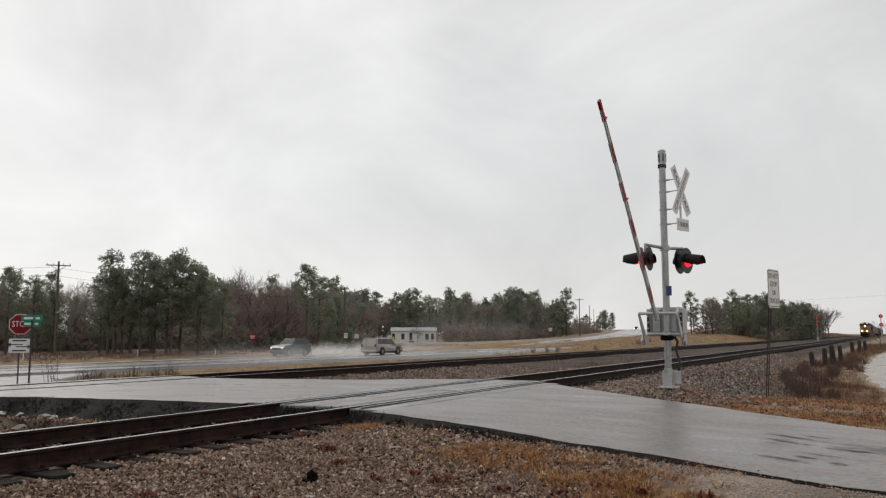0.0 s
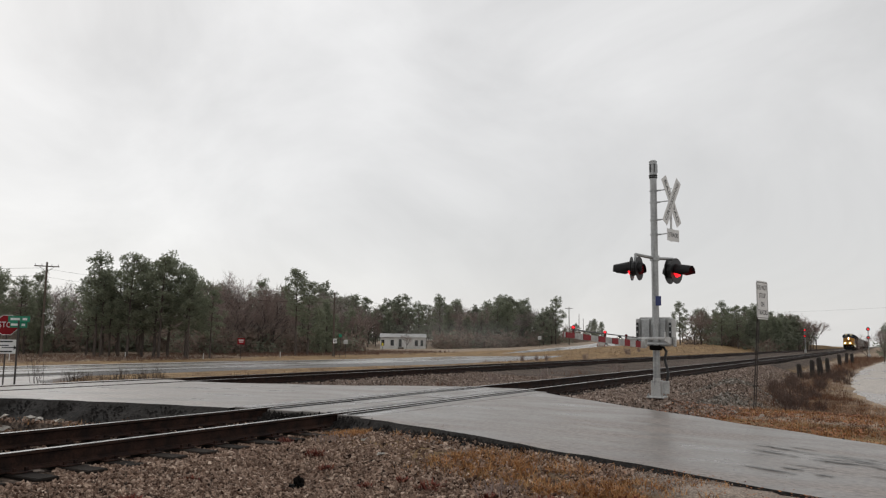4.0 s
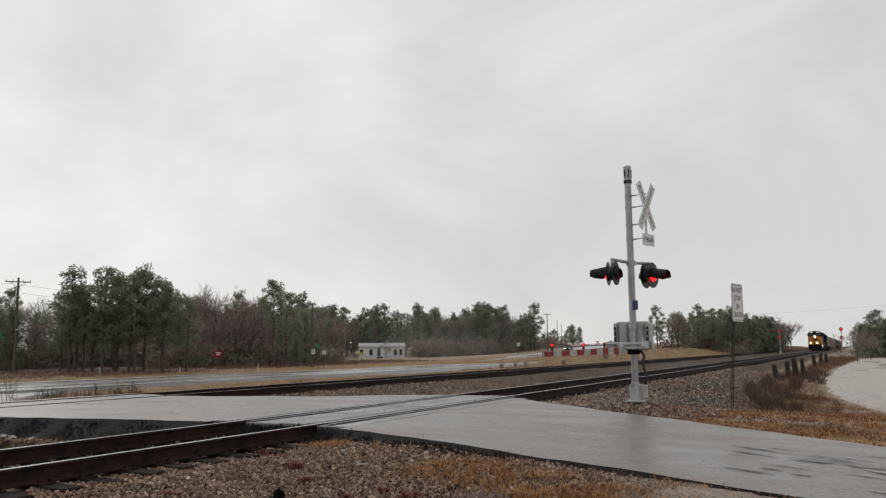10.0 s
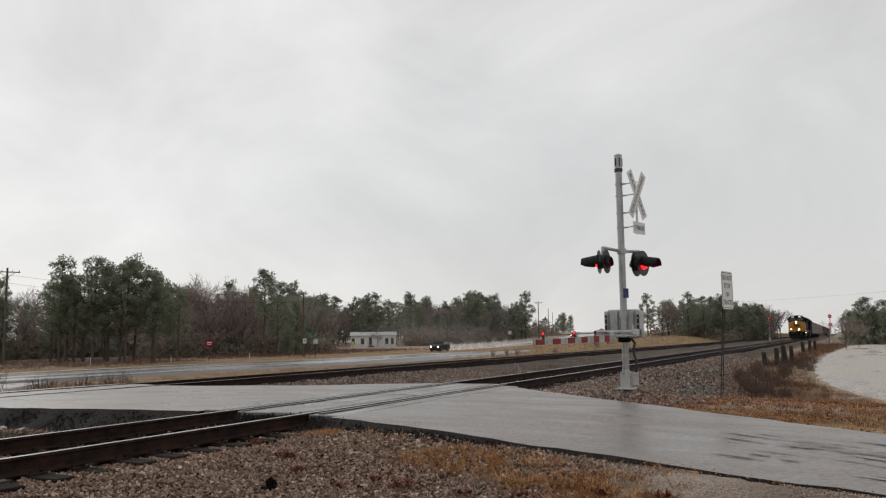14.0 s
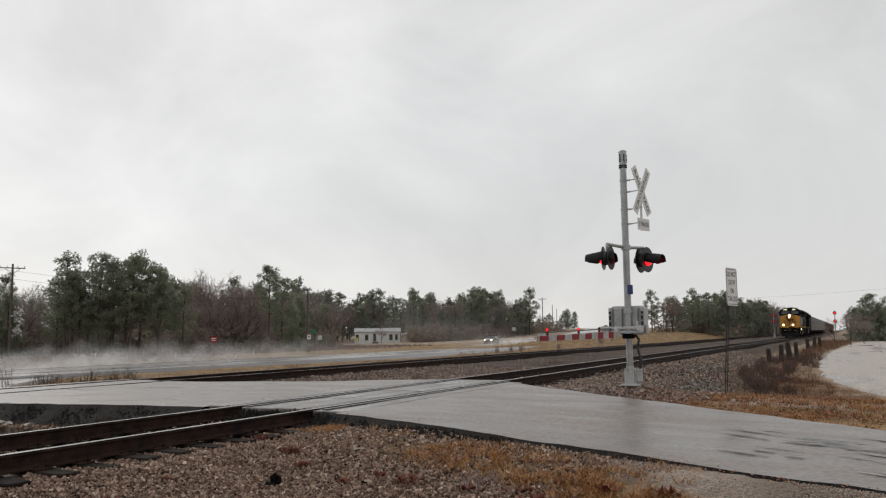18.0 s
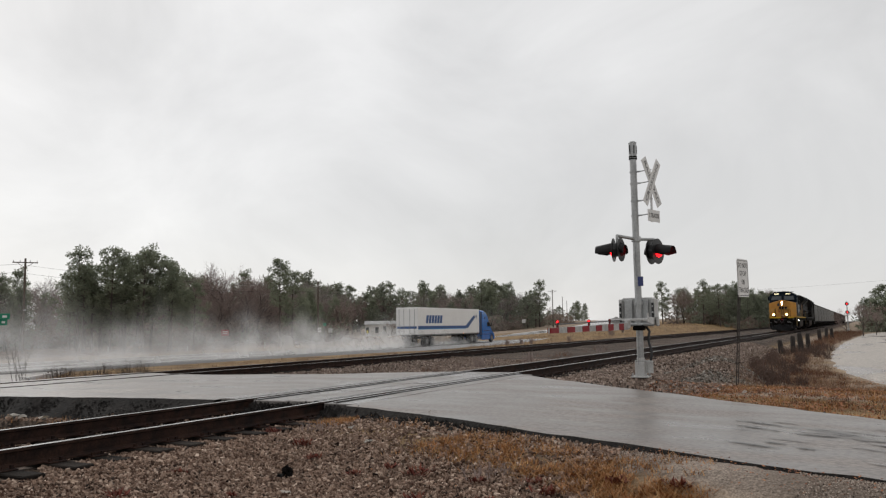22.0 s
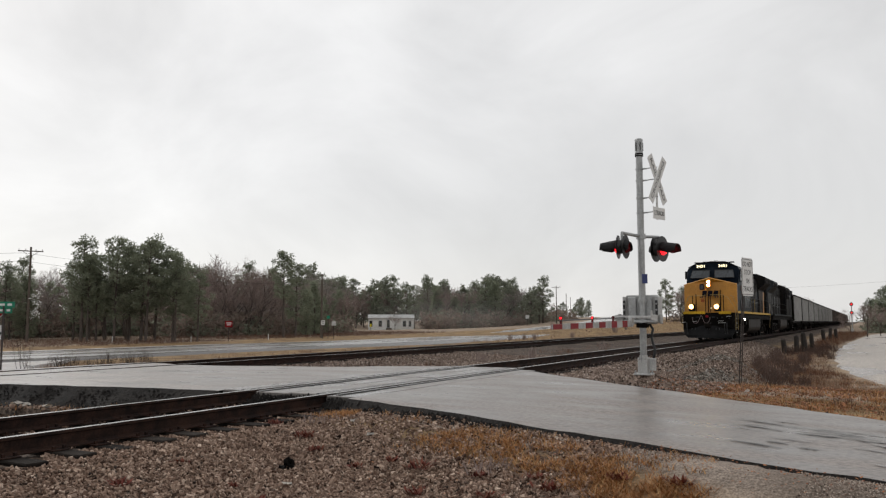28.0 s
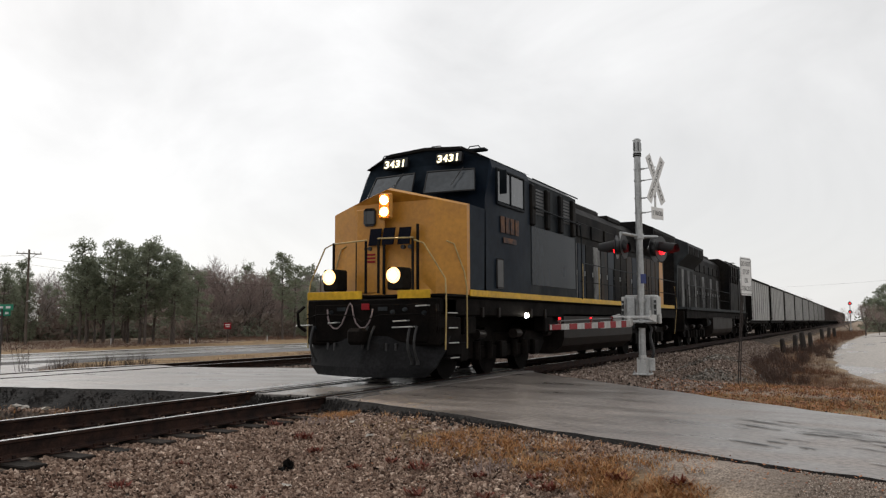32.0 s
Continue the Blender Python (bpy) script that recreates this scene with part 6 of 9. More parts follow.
def build_hopper(colour, label):
    g = empty("coal_hopper", ID, label, "railway wagon", "hopper cars of the train")
    n = 12.3
    bm = bmesh.new()
    rings = []
    for y, zb, w in ((0.42, 1.2, 1.50), (0.46, 1.16, 1.55), (2.3, 1.14, 1.55), (n - 2.3, 1.14, 1.55), (n - 0.46, 1.16, 1.55), (n - 0.42, 1.2, 1.50)):
        rings.append([Vector((x, y, z)) for x, z in ((w, zb), (-w, zb), (-w, 3.92), (w, 3.92))])
    loft(bm, rings)
    body = part("body", bm, colour, g)
    bm = bmesh.new()
    for s in (-1, 1):
        box(bm, (s * 1.57, n / 2, 3.94), (0.14, n - 0.7, 0.12), bevel=0.02)
    for y in (0.42, n - 0.42):
        box(bm, (0, y, 3.94), (3.1, 0.12, 0.12), bevel=0.02)
    part("top_chord", bm, M_DARK, body)
    for y in (0.405, n - 0.405):
        part("end_sheet", box(bmesh.new(), (0, y, 2.55), (3.06, 0.03, 2.7), bevel=0.006), M_DARK, body, "black end sheet")
    for s in (-1, 1):
        for k in range(9):
            y = 0.75 + k * (n - 1.5) / 8
            lo = 1.18
            bm = bmesh.new()
            box(bm, (s * 1.57, y, (lo + 3.9) / 2), (0.05, 0.07, 3.9 - lo), bevel=0.01)
            part("side_post", bm, colour, body)
    bm = bmesh.new()
    box(bm, (0, n / 2, 3.86), (2.9, n - 1.3, 0.16))
    part("coal_load", bm, M_COAL, g, "black coal load")
    bm = bmesh.new()
    box(bm, (0, n / 2, 1.0), (0.7, n, 0.3), bevel=0.02)
    for s in (-1, 1):
        box(bm, (s * 1.35, n / 2, 1.02), (0.14, n - 0.6, 0.2), bevel=0.02)
    for y in (0.3, n - 0.3):
        box(bm, (0, y, 1.02), (2.9, 0.3, 0.22), bevel=0.02)
        for s in (-1, 1):
            box(bm, (s * 1.4, y, 1.7), (0.1, 0.1, 1.4))
            box(bm, (s * 0.8, y + (0.2 if y < 2 else -0.2), 1.9), (0.1, 0.1, 1.9))
    part("underframe", bm, M_DARK, g)
    for k in range(3):
        y = 3.4 + k * 2.7
        bm = bmesh.new()
        loft(bm, [[Vector((sx * w, y + sy * d, z)) for sx, sy in ((-1, -1), (1, -1), (1, 1), (-1, 1))] for z, w, d in ((0.45, 0.6, 0.5), (1.12, 1.35, 1.2))])
        part("discharge_bay", bm, M_DARK, g)
    for y in (1.5, n - 1.5):
        truck(g, y, 2, 1.75)
    for s in (-1, 1):
        bm = bmesh.new()
        for q in range(6):
            box(bm, (s * 1.45, 0.42, 1.3 + q * 0.42), (0.3, 0.03, 0.03))
        part("ladder", bm, M_DARK, g)
    coupler(g, -0.3, -1)
    coupler(g, n + 0.3, 1)
    return g


CAR_PITCH, CARS = 13.45, 26
HOPPERS = [build_hopper(M_HOPPER, "dull grey coal hopper wagon with black underframe")]
HOPPERS += [copy_thing(HOPPERS[0], ID) for _ in range(8)]
HOPPERS.append(build_hopper(M_HOPBR, "brown coal hopper wagon with black underframe"))
HOPPERS += [copy_thing(HOPPERS[9], ID) for _ in range(CARS - 10)]

# ---- road vehicles (each faces +y, standing on z = 0) ----
def wheel(parent, x, y, r, w):
    s = 1 if x > 0 else -1
    bm = bmesh.new()
    cyl(bm, (x - s * w, y, r), (x - s * 0.03, y, r), r, r, 20)
    cyl(bm, (x - s * 0.03, y, r), (x, y, r), r, r * 0.9, 20)
    t = part("wheel", bm, M_RUBBER, parent)
    bm = bmesh.new()
    cyl(bm, (x - s * 0.01, y, r), (x + s * 0.012, y, r), r * 0.60, r * 0.52, 16)
    part("rim", bm, M_RIM, t, "metal wheel rim")
    return t


def build_car(name, label, category, paint, length, width, height, profile, windows, lit, bed=False):
    g = empty(name, ID, label, category)
    hw = width / 2

    def w_at(z):
        return float(np.interp(z, (0.2, 0.5, 0.95, height), (hw * 0.93, hw, hw * 0.985, hw * 0.78)))
    bm = bmesh.new()
    n = len(profile)
    L = [bm.verts.new((-w_at(z), y * length, z * height)) for y, z in profile]
    R = [bm.verts.new((w_at(z), y * length, z * height)) for y, z in profile]
    for v, (y, z) in zip(L + R, profile + profile):
        v.co.x = math.copysign(w_at(z * height), v.co.x)
    for i in range(n):
        j = (i + 1) % n
        bm.faces.new((L[i], L[j], R[j], R[i]))
    bm.faces.new(L[::-1])
    bm.faces.new(R)
    bmesh.ops.recalc_face_normals(bm, faces=bm.faces)
    bmesh.ops.bevel(bm, geom=[e for e in bm.edges if (e.verts[0].co.x > 0) == (e.verts[1].co.x > 0)], offset=0.05, segments=2, affect="EDGES")
    body = part("body", bm, paint, g)
    # side glass, front and rear glass
    for s in (-1, 1):
        for a, b, c, d in windows:
            bm = bmesh.new()
            pts = []
            for y, z in (a, b, c, d):
                pts.append((s * (w_at(z * height) + 0.006), y * length, z * height))
            inner = [(x - s * 0.03, y, z) for x, y, z in pts]
            loft(bm, [inner, pts])
            part("side_window", bm, M_WINDARK, body, "dark side window")
        bm = bmesh.new()
        box(bm, (s * (hw + 0.07), length * 0.17, height * 0.58), (0.14, 0.1, 0.13), bevel=0.03)
        part("mirror", bm, paint, g)
    # screens lie on the sloping faces
    for nm, (a, b) in (("windshield", (profile_at(profile, "front"))), ("rear_window", (profile_at(profile, "rear")))):
        (ya, za), (yb, zb) = a, b
        nrm = Vector((0, (zb - za) * height, -(yb - ya) * length)).normalized()
        if (nm == "windshield") != (nrm.y > 0):
            nrm = -nrm
        o = nrm * 0.008
        p0 = Vector((0, ya * length, za * height)).lerp(Vector((0, yb * length, zb * height)), 0.08)
        p1 = Vector((0, ya * length, za * height)).lerp(Vector((0, yb * length, zb * height)), 0.90)
        outer = [(-w_at(p0.z) * 0.9, p0.y + o.y, p0.z + o.z), (w_at(p0.z) * 0.9, p0.y + o.y, p0.z + o.z), (w_at(p1.z) * 0.9, p1.y + o.y, p1.z + o.z), (-w_at(p1.z) * 0.9, p1.y + o.y, p1.z + o.z)]
        inn = [(x, y - nrm.y * 0.03, z - nrm.z * 0.03) for x, y, z in outer]
        bm = bmesh.new()
        loft(bm, [inn, outer])
        part(nm, bm, M_SCREEN, body)
    zl = height * 0.47
    for s in (-1, 1):
        bm = bmesh.new()
        box(bm, (s * hw * 0.72, length / 2 - 0.07, zl), (0.17, 0.2, 0.10), bevel=0.03)
        part("headlight", bm, (M_RIM, M_DIMLAMP, M_CARLAMP, M_FULLBEAM)[lit], g, "lit headlight" if lit else "")
        bm = bmesh.new()
        box(bm, (s * hw * 0.8, -length / 2 + 0.05, height * 0.55), (0.22, 0.14, 0.28), bevel=0.03)
        part("tail_lamp", bm, M_TAIL, g)
    for y, nm in ((length / 2, "front_bumper"), (-length / 2, "rear_bumper")):
        bm = bmesh.new()
        box(bm, (0, y, 0.42), (width * 0.94, 0.18, 0.22), bevel=0.05)
        part(nm, bm, M_BLACK if nm[0] == "f" else paint, g)
    bm = bmesh.new()
    box(bm, (0, length / 2 - 0.02, height * 0.43), (width * 0.5, 0.08, 0.16), bevel=0.02)
    part("grille", bm, M_BLACK, g)
    bm = bmesh.new()
    box(bm, (0, 0, 0.30), (width * 0.9, length * 0.9, 0.22), bevel=0.03)
    part("underbody", bm, M_BLACK, g)
    r = 0.34 if height < 1.6 else 0.38
    for y in (length * 0.31, -length * 0.29):
        for s in (-1, 1):
            bm = bmesh.new()
            cyl(bm, (s * (hw - 0.10), y, r + 0.02), (s * (hw + 0.004), y, r + 0.02), r * 1.17, r * 1.17, 20)
            part("wheel_arch", bm, M_BLACK, g)
            wheel(g, s * (hw + 0.012), y, r, 0.22)
    return g


def profile_at(profile, which):
    """The two outline points between which the front or rear screen lies."""
    tops = sorted(range(len(profile)), key=lambda i: -profile[i][1])[:2]
    y_sorted = sorted(tops, key=lambda i: profile[i][0])
    n = len(profile)
    if which == "front":
        i = y_sorted[1]
        cand = [profile[(i + 1) % n], profile[(i - 1) % n]]
        other = max(cand, key=lambda p: p[0])
    else:
        i = y_sorted[0]
        cand = [profile[(i + 1) % n], profile[(i - 1) % n]]
        other = min(cand, key=lambda p: p[0])
    return other, profile[i]


SUV_P = [(-0.5, 0.22), (-0.5, 0.52), (-0.475, 0.66), (-0.43, 0.95), (-0.36, 1.0), (0.02, 1.0), (0.19, 0.66), (0.42, 0.60), (0.49, 0.48), (0.5, 0.22)]
SUV_W = [((-0.42, 0.67), (-0.26, 0.67), (-0.27, 0.93), (-0.395, 0.92)), ((-0.25, 0.67), (-0.06, 0.67), (-0.06, 0.94), (-0.26, 0.93)), ((-0.05, 0.67), (0.13, 0.67), (0.02, 0.94), (-0.05, 0.94))]
SED_P = [(-0.5, 0.25), (-0.5, 0.55), (-0.47, 0.70), (-0.34, 0.75), (-0.20, 0.99), (-0.02, 1.0), (0.18, 0.70), (0.42, 0.58), (0.49, 0.46), (0.5, 0.22)]
SED_W = [((-0.29, 0.73), (-0.08, 0.73), (-0.08, 0.94), (-0.19, 0.94)), ((-0.07, 0.73), (0.13, 0.72), (-0.01, 0.95), (-0.07, 0.95))]
VAN_P = [(-0.5, 0.22), (-0.5, 0.55), (-0.485, 0.66), (-0.45, 0.96), (-0.40, 1.0), (0.10, 1.0), (0.30, 0.64), (0.45, 0.52), (0.49, 0.42), (0.5, 0.22)]
VAN_W = [((-0.45, 0.63), (-0.24, 0.63), (-0.24, 0.92), (-0.42, 0.92)), ((-0.23, 0.63), (-0.02, 0.63), (-0.02, 0.93), (-0.23, 0.93)), ((-0.01, 0.63), (0.22, 0.63), (0.10, 0.93), (-0.01, 0.93))]
PICK_P = [(-0.5, 0.25), (-0.5, 0.58), (-0.12, 0.58), (-0.10, 0.97), (-0.07, 1.0), (0.08, 1.0), (0.20, 0.64), (0.44, 0.60), (0.495, 0.5), (0.5, 0.25)]
PICK_W = [((-0.095, 0.63), (0.015, 0.63), (0.015, 0.93), (-0.085, 0.93)), ((0.025, 0.63), (0.16, 0.63), (0.07, 0.93), (0.025, 0.93))]

SUV_A = build_car("suv", "dark grey sport utility vehicle on the wet highway", "car", M_SUVGREY, 4.75, 1.95, 1.84, SUV_P, SUV_W, 1)
VAN_B = build_car("minivan", "champagne silver minivan on the wet highway", "car", M_VANSILV, 5.0, 1.98, 1.75, VAN_P, VAN_W, 0)
SUV_C = build_car("suv", "black compact crossover with lit headlights on the highway", "car", M_CARBLACK, 4.6, 1.85, 1.66, SUV_P, SUV_W, 2)
PICKUP = build_car("pickup_truck", "silver pickup truck trailing spray on the highway", "pickup truck", M_CARSILV, 5.6, 1.98, 1.82, PICK_P, PICK_W, 0)
SEDAN = build_car("sedan", "grey sedan with lit headlights on the highway", "car", M_CARGREY, 4.8, 1.84, 1.45, SED_P, SED_W, 3)


def build_semi():
    """Tractor and box trailer; the tractor's front bumper is at y = 0."""
    g = empty("semi_truck", ID, "bright blue semi truck hauling a white box trailer", "truck")
    # trailer
    y1, y0 = -5.35, -22.3
    bm = bmesh.new()
    box(bm, (0, (y0 + y1) / 2, 2.66), (2.59, y1 - y0, 2.86), bevel=0.03)
    tr = part("trailer_box", bm, M_TRAILER, g, "white trailer with a blue band and lettering bars")
    for s in (-1, 1):
        x = s * 1.30
        bm = bmesh.new()
        box(bm, (x, (y0 + -9.6) / 2, 1.98), (0.012, -9.6 - y0, 0.30))
        v = [(x + s * 0.006, -9.65, 1.83), (x + s * 0.006, -9.65, 2.13), (x + s * 0.006, -7.0, 3.40), (x + s * 0.006, -6.7, 3.10), (x + s * 0.006, -9.0, 1.83)]
        bm.faces.new([bm.verts.new(q) for q in v])
        part("band", bm, M_LOGOBLUE, tr, "blue painted band rising to the front")
        part("band_edge", box(bmesh.new(), (x, (y0 + -9.6) / 2, 1.80), (0.012, -9.6 - y0, 0.06)), M_LIGHTBAND, tr, "light blue edge under the band")
        bm = bmesh.new()
        for k in range(7):
            yy = -6.55 + 0.32 * math.cos(k * 0.9)
            v = [(x + s * 0.009, -6.4, 3.15), (x + s * 0.009, -6.4 + 0.42 * math.cos(k * 0.9), 3.2 + 0.42 * math.sin(k * 0.9)), (x + s * 0.009, -6.4 + 0.16 * math.cos(k * 0.9 + 0.5), 3.2 + 0.16 * math.sin(k * 0.9 + 0.5))]
            bm.faces.new([bm.verts.new(q) for q in v])
        part("star_mark", bm, M_LOGOBLUE, tr, "dark blue star shape")
        for k in range(6):
            bm = bmesh.new()
            yc = -20.2 + k * 0.70
            sh = 0.22
            v = [(yc - 0.26, 2.42), (yc + 0.28, 2.42), (yc + 0.28 + sh, 3.28), (yc - 0.26 + sh, 3.28)]
            loft(bm, [[(x - s * 0.01, a, b) for a, b in v], [(x + s * 0.008, a, b) for a, b in v]])
            part("lettering_bar", bm, M_LOGOBLUE, tr, "dark blue lettering bar")
        bm = bmesh.new()
        box(bm, (s * 1.27, (y0 + y1) / 2, 1.19), (0.06, y1 - y0, 0.12), bevel=0.01)
        part("side_rail", bm, M_RIM, tr)
        for k in range(4):
            bm = bmesh.new()
            box(bm, (s * 1.305, -6 - k * 4.4, 1.22), (0.02, 0.16, 0.06))
            part("marker_lamp", bm, M_AMBER if k == 1 else M_TAIL, tr)
    bm = bmesh.new()
    box(bm, (0, y0 - 0.02, 2.62), (2.45, 0.04, 2.6), bevel=0.01)
    d = part("rear_door", bm, M_TRAILER, tr)
    bm = bmesh.new()
    for x in (-0.9, -0.35, 0.35, 0.9):
        cyl(bm, (x, y0 - 0.06, 1.35), (x, y0 - 0.06, 3.9), 0.02, 0.02, 6)
    part("lock_rod", bm, M_RIM, d)
    bm = bmesh.new()
    box(bm, (0, y0 - 0.045, 1.98), (2.3, 0.012, 0.26))
    part("band", bm, M_LOGOBLUE, d)
    bm = bmesh.new()
    box(bm, (0, y0 - 0.05, 0.55), (2.4, 0.1, 0.12), bevel=0.02)
    for x in (-0.6, 0.6):
        box(bm, (x, y0, 0.85), (0.1, 0.1, 0.6))
    part("underride_guard", bm, M_DARK, tr)
    bm = bmesh.new()
    box(bm, (0, -19.5, 0.95), (1.0, 3.4, 0.35), bevel=0.03)
    part("running_gear", bm, M_DARK, tr)
    for x in (-0.55, 0.55):
        part("landing_leg", box(bmesh.new(), (x, -9.0, 0.75), (0.12, 0.12, 0.9)), M_DARK, tr)
    for y in (-18.9, -20.15):
        for s in (-1, 1):
            wheel(g, s * 1.28, y, 0.51, 0.55)
    # tractor: tall sleeper with a curved roof fairing, short sloping bonnet, skirts down to the step
    prof = [(-4.3, 0.75), (-4.3, 3.92), (-3.85, 4.0), (-3.25, 3.93), (-2.7, 3.68), (-2.25, 3.30), (-1.95, 2.92), (-1.80, 2.55), (-1.02, 1.86), (-0.98, 0.75)]
    bm = prism(bmesh.new(), prof, -1.22, 1.22, 0)
    bmesh.ops.bevel(bm, geom=[e for e in bm.edges if abs(e.verts[0].co.x - e.verts[1].co.x) < 0.01], offset=0.14, segments=3, affect="EDGES")
    part("cab", bm, M_TRUCKBLUE, g, "bright blue sleeper cab with roof fairing")
    bm = prism(bmesh.new(), [(-1.05, 0.72), (-1.05, 1.84), (-0.62, 1.72), (-0.30, 1.52), (-0.08, 1.22), (0.02, 0.85), (0.02, 0.72)], -1.02, 1.02, 0)
    bmesh.ops.bevel(bm, geom=bm.edges[:], offset=0.08, segments=2, affect="EDGES")
    part("bonnet", bm, M_TRUCKBLUE, g)
    for s in (-1, 1):
        bm = prism(bmesh.new(), [(-1.75, 0.45), (-1.72, 1.20), (-1.30, 1.38), (-0.70, 1.36), (-0.25, 1.15), (0.0, 0.85), (0.02, 0.40), (-0.32, 0.40), (-0.45, 0.88), (-0.75, 1.08), (-1.15, 1.08), (-1.42, 0.88), (-1.52, 0.42)], s * 1.02 - 0.2, s * 1.02 + 0.2, 0)
        part("fender", bm, M_TRUCKBLUE, g)
        bm = loft(bmesh.new(), [[(s * x, -2.55, 1.98), (s * x, -1.22, 1.98), (s * x, -1.80, 2.50), (s * x, -2.50, 2.56)] for x in (1.19, 1.234)])
        part("side_window", bm, M_WINDARK, g)
        part("sleeper_window", box(bmesh.new(), (s * 1.22, -3.25, 3.02), (0.03, 0.30, 0.24), bevel=0.012), M_WINDARK, g)
        part("side_skirt", box(bmesh.new(), (s * 1.17, -3.05, 0.66), (0.10, 2.55, 0.66), bevel=0.03), M_TRUCKBLUE, g, "blue skirt over tank and steps")
        for z in (1.04, 1.46):
            part("trim_strip", box(bmesh.new(), (s * 1.232, -2.9, z), (0.012, 2.4, 0.035)), M_CHROME, g, "bright trim strip")
        part("cab_extender", box(bmesh.new(), (s * 1.18, -4.55, 2.35), (0.05, 0.5, 2.9), bevel=0.015), M_GAPSHADE, g, "dark blue panel standing in for the shaded gap behind the cab")
        part("mirror", box(bmesh.new(), (s * 1.44, -1.55, 2.25), (0.12, 0.2, 0.5), bevel=0.03), M_BLACK, g)
        part("headlight", box(bmesh.new(), (s * 0.95, -0.10, 1.02), (0.2, 0.25, 0.2), bevel=0.05), M_CARLAMP, g)
    bm = loft(bmesh.new(), [[(-1.02, -1.06 + d, 1.93 + d), (1.02, -1.06 + d, 1.93 + d), (0.97, -1.72 + d, 2.52 + d), (-0.97, -1.72 + d, 2.52 + d)] for d in (-0.02, 0.016)])
    part("windshield", bm, M_WINDARK, g)
    part("bumper", box(bmesh.new(), (0, 0.0, 0.55), (2.4, 0.3, 0.4), bevel=0.08), M_TRUCKBLUE, g)
    part("grille", box(bmesh.new(), (0, -0.03, 1.10), (1.2, 0.12, 0.5), bevel=0.04), M_CHROME, g)
    part("chassis", box(bmesh.new(), (0, -5.0, 0.85), (0.9, 6.6, 0.25), bevel=0.03), M_DARK, g)
    for s in (-1, 1):
        part("mud_flap", box(bmesh.new(), (s * 0.98, -8.2, 0.62), (0.6, 0.02, 0.7)), M_RUBBER, g)
    part("cross_members", box(bmesh.new(), (0, -13.5, 1.07), (2.3, 16.2, 0.14)), M_DARK, tr)
    for y, w in ((-0.95, 0.3), (-6.2, 0.55), (-7.5, 0.55)):
        for s in (-1, 1):
            wheel(g, s * 1.22, y, 0.51, w)
    return g


SEMI = build_semi()


def spray(name, length, lanes, height, step, thick, seed, start, label):
    """Veils of droplets thrown up by the wheels of a vehicle, one behind another; they travel with it, billow, rise and thin out."""
    v, f, dens = [], [], []
    lag, rows = (5 if height > 3 else 0), 15
    for lane, off in enumerate(lanes):
        b, n = len(v), int(length / step)
        for i in range(n + 1):
            u = i / n
            y = start - u * length
            rise = math.sin(min(max(u * length - lag, 0) * 2.6 / length, 1.57))
            top = height * (0.3 + 0.3 * (lag == 0) + (0.7 - 0.3 * (lag == 0)) * rise)
            top *= 1.05 + 0.7 * noise.noise((y * 0.22, lane * 3.1, seed)) + 0.25 * noise.noise((y * 0.8, lane * 3.1, seed + 5))
            x = off * (1 + 0.5 * u) + 0.25 * noise.noise((y * 0.12, lane, seed + 9))
            tail = (1 - u) ** 1.2 * smooth(0, 2.0 + lag * 0.4, u * length)
            for k in range(rows):
                w = k / (rows - 1)
                z = 0.02 + 1.35 * top * w
                wisp = 0.72 + 0.75 * noise.noise((y * 0.45, z * 0.8, lane * 7 + seed)) + 0.4 * noise.noise((y * 1.3, z * 1.9, lane * 5 + seed))
                v.append((x, y, z))
                dens.append(thick * max(min(wisp, 1.2), 0.08) * tail * (1 - smooth(0.12, 1.0, w)) ** 1.3)
        for i in range(n):
            for k in range(rows - 1):
                o = b + i * rows + k
                f.append((o, o + rows, o + rows + 1, o + 1))
    ob = link(name, v, f, M_SPRAY, smooth=True)
    at = ob.data.attributes.new("puff", "FLOAT", "POINT")
    at.data.foreach_set("value", dens)
    return tagged(ob, label, "spray", kind="stuff")


CAR_VEILS, TRUCK_VEILS = (-0.75, 0.1, 0.8), (-1.3, -0.3, 0.5, 1.3)
SPRAYS = (spray("road_spray", 46, CAR_VEILS, 1.5, 0.35, 0.62, 1, -1.6, "white spray trailing the grey vehicle on the highway"),
          spray("road_spray", 30, CAR_VEILS, 1.1, 0.35, 0.36, 2, -1.8, "white spray trailing the minivan on the highway"),
          spray("road_spray", 85, CAR_VEILS, 1.6, 0.4, 0.62, 3, -1.6, "white spray trailing the black crossover on the highway"),
          spray("road_spray", 50, CAR_VEILS, 1.4, 0.35, 0.52, 4, -2.0, "white spray trailing the pickup on the highway"),
          spray("road_spray", 40, CAR_VEILS, 1.0, 0.4, 0.30, 5, -1.8, "white spray trailing the sedan on the highway"),
          spray("road_spray", 130, TRUCK_VEILS, 3.2, 0.5, 0.50, 6, -3.0, "billowing white spray trailing the semi truck"))

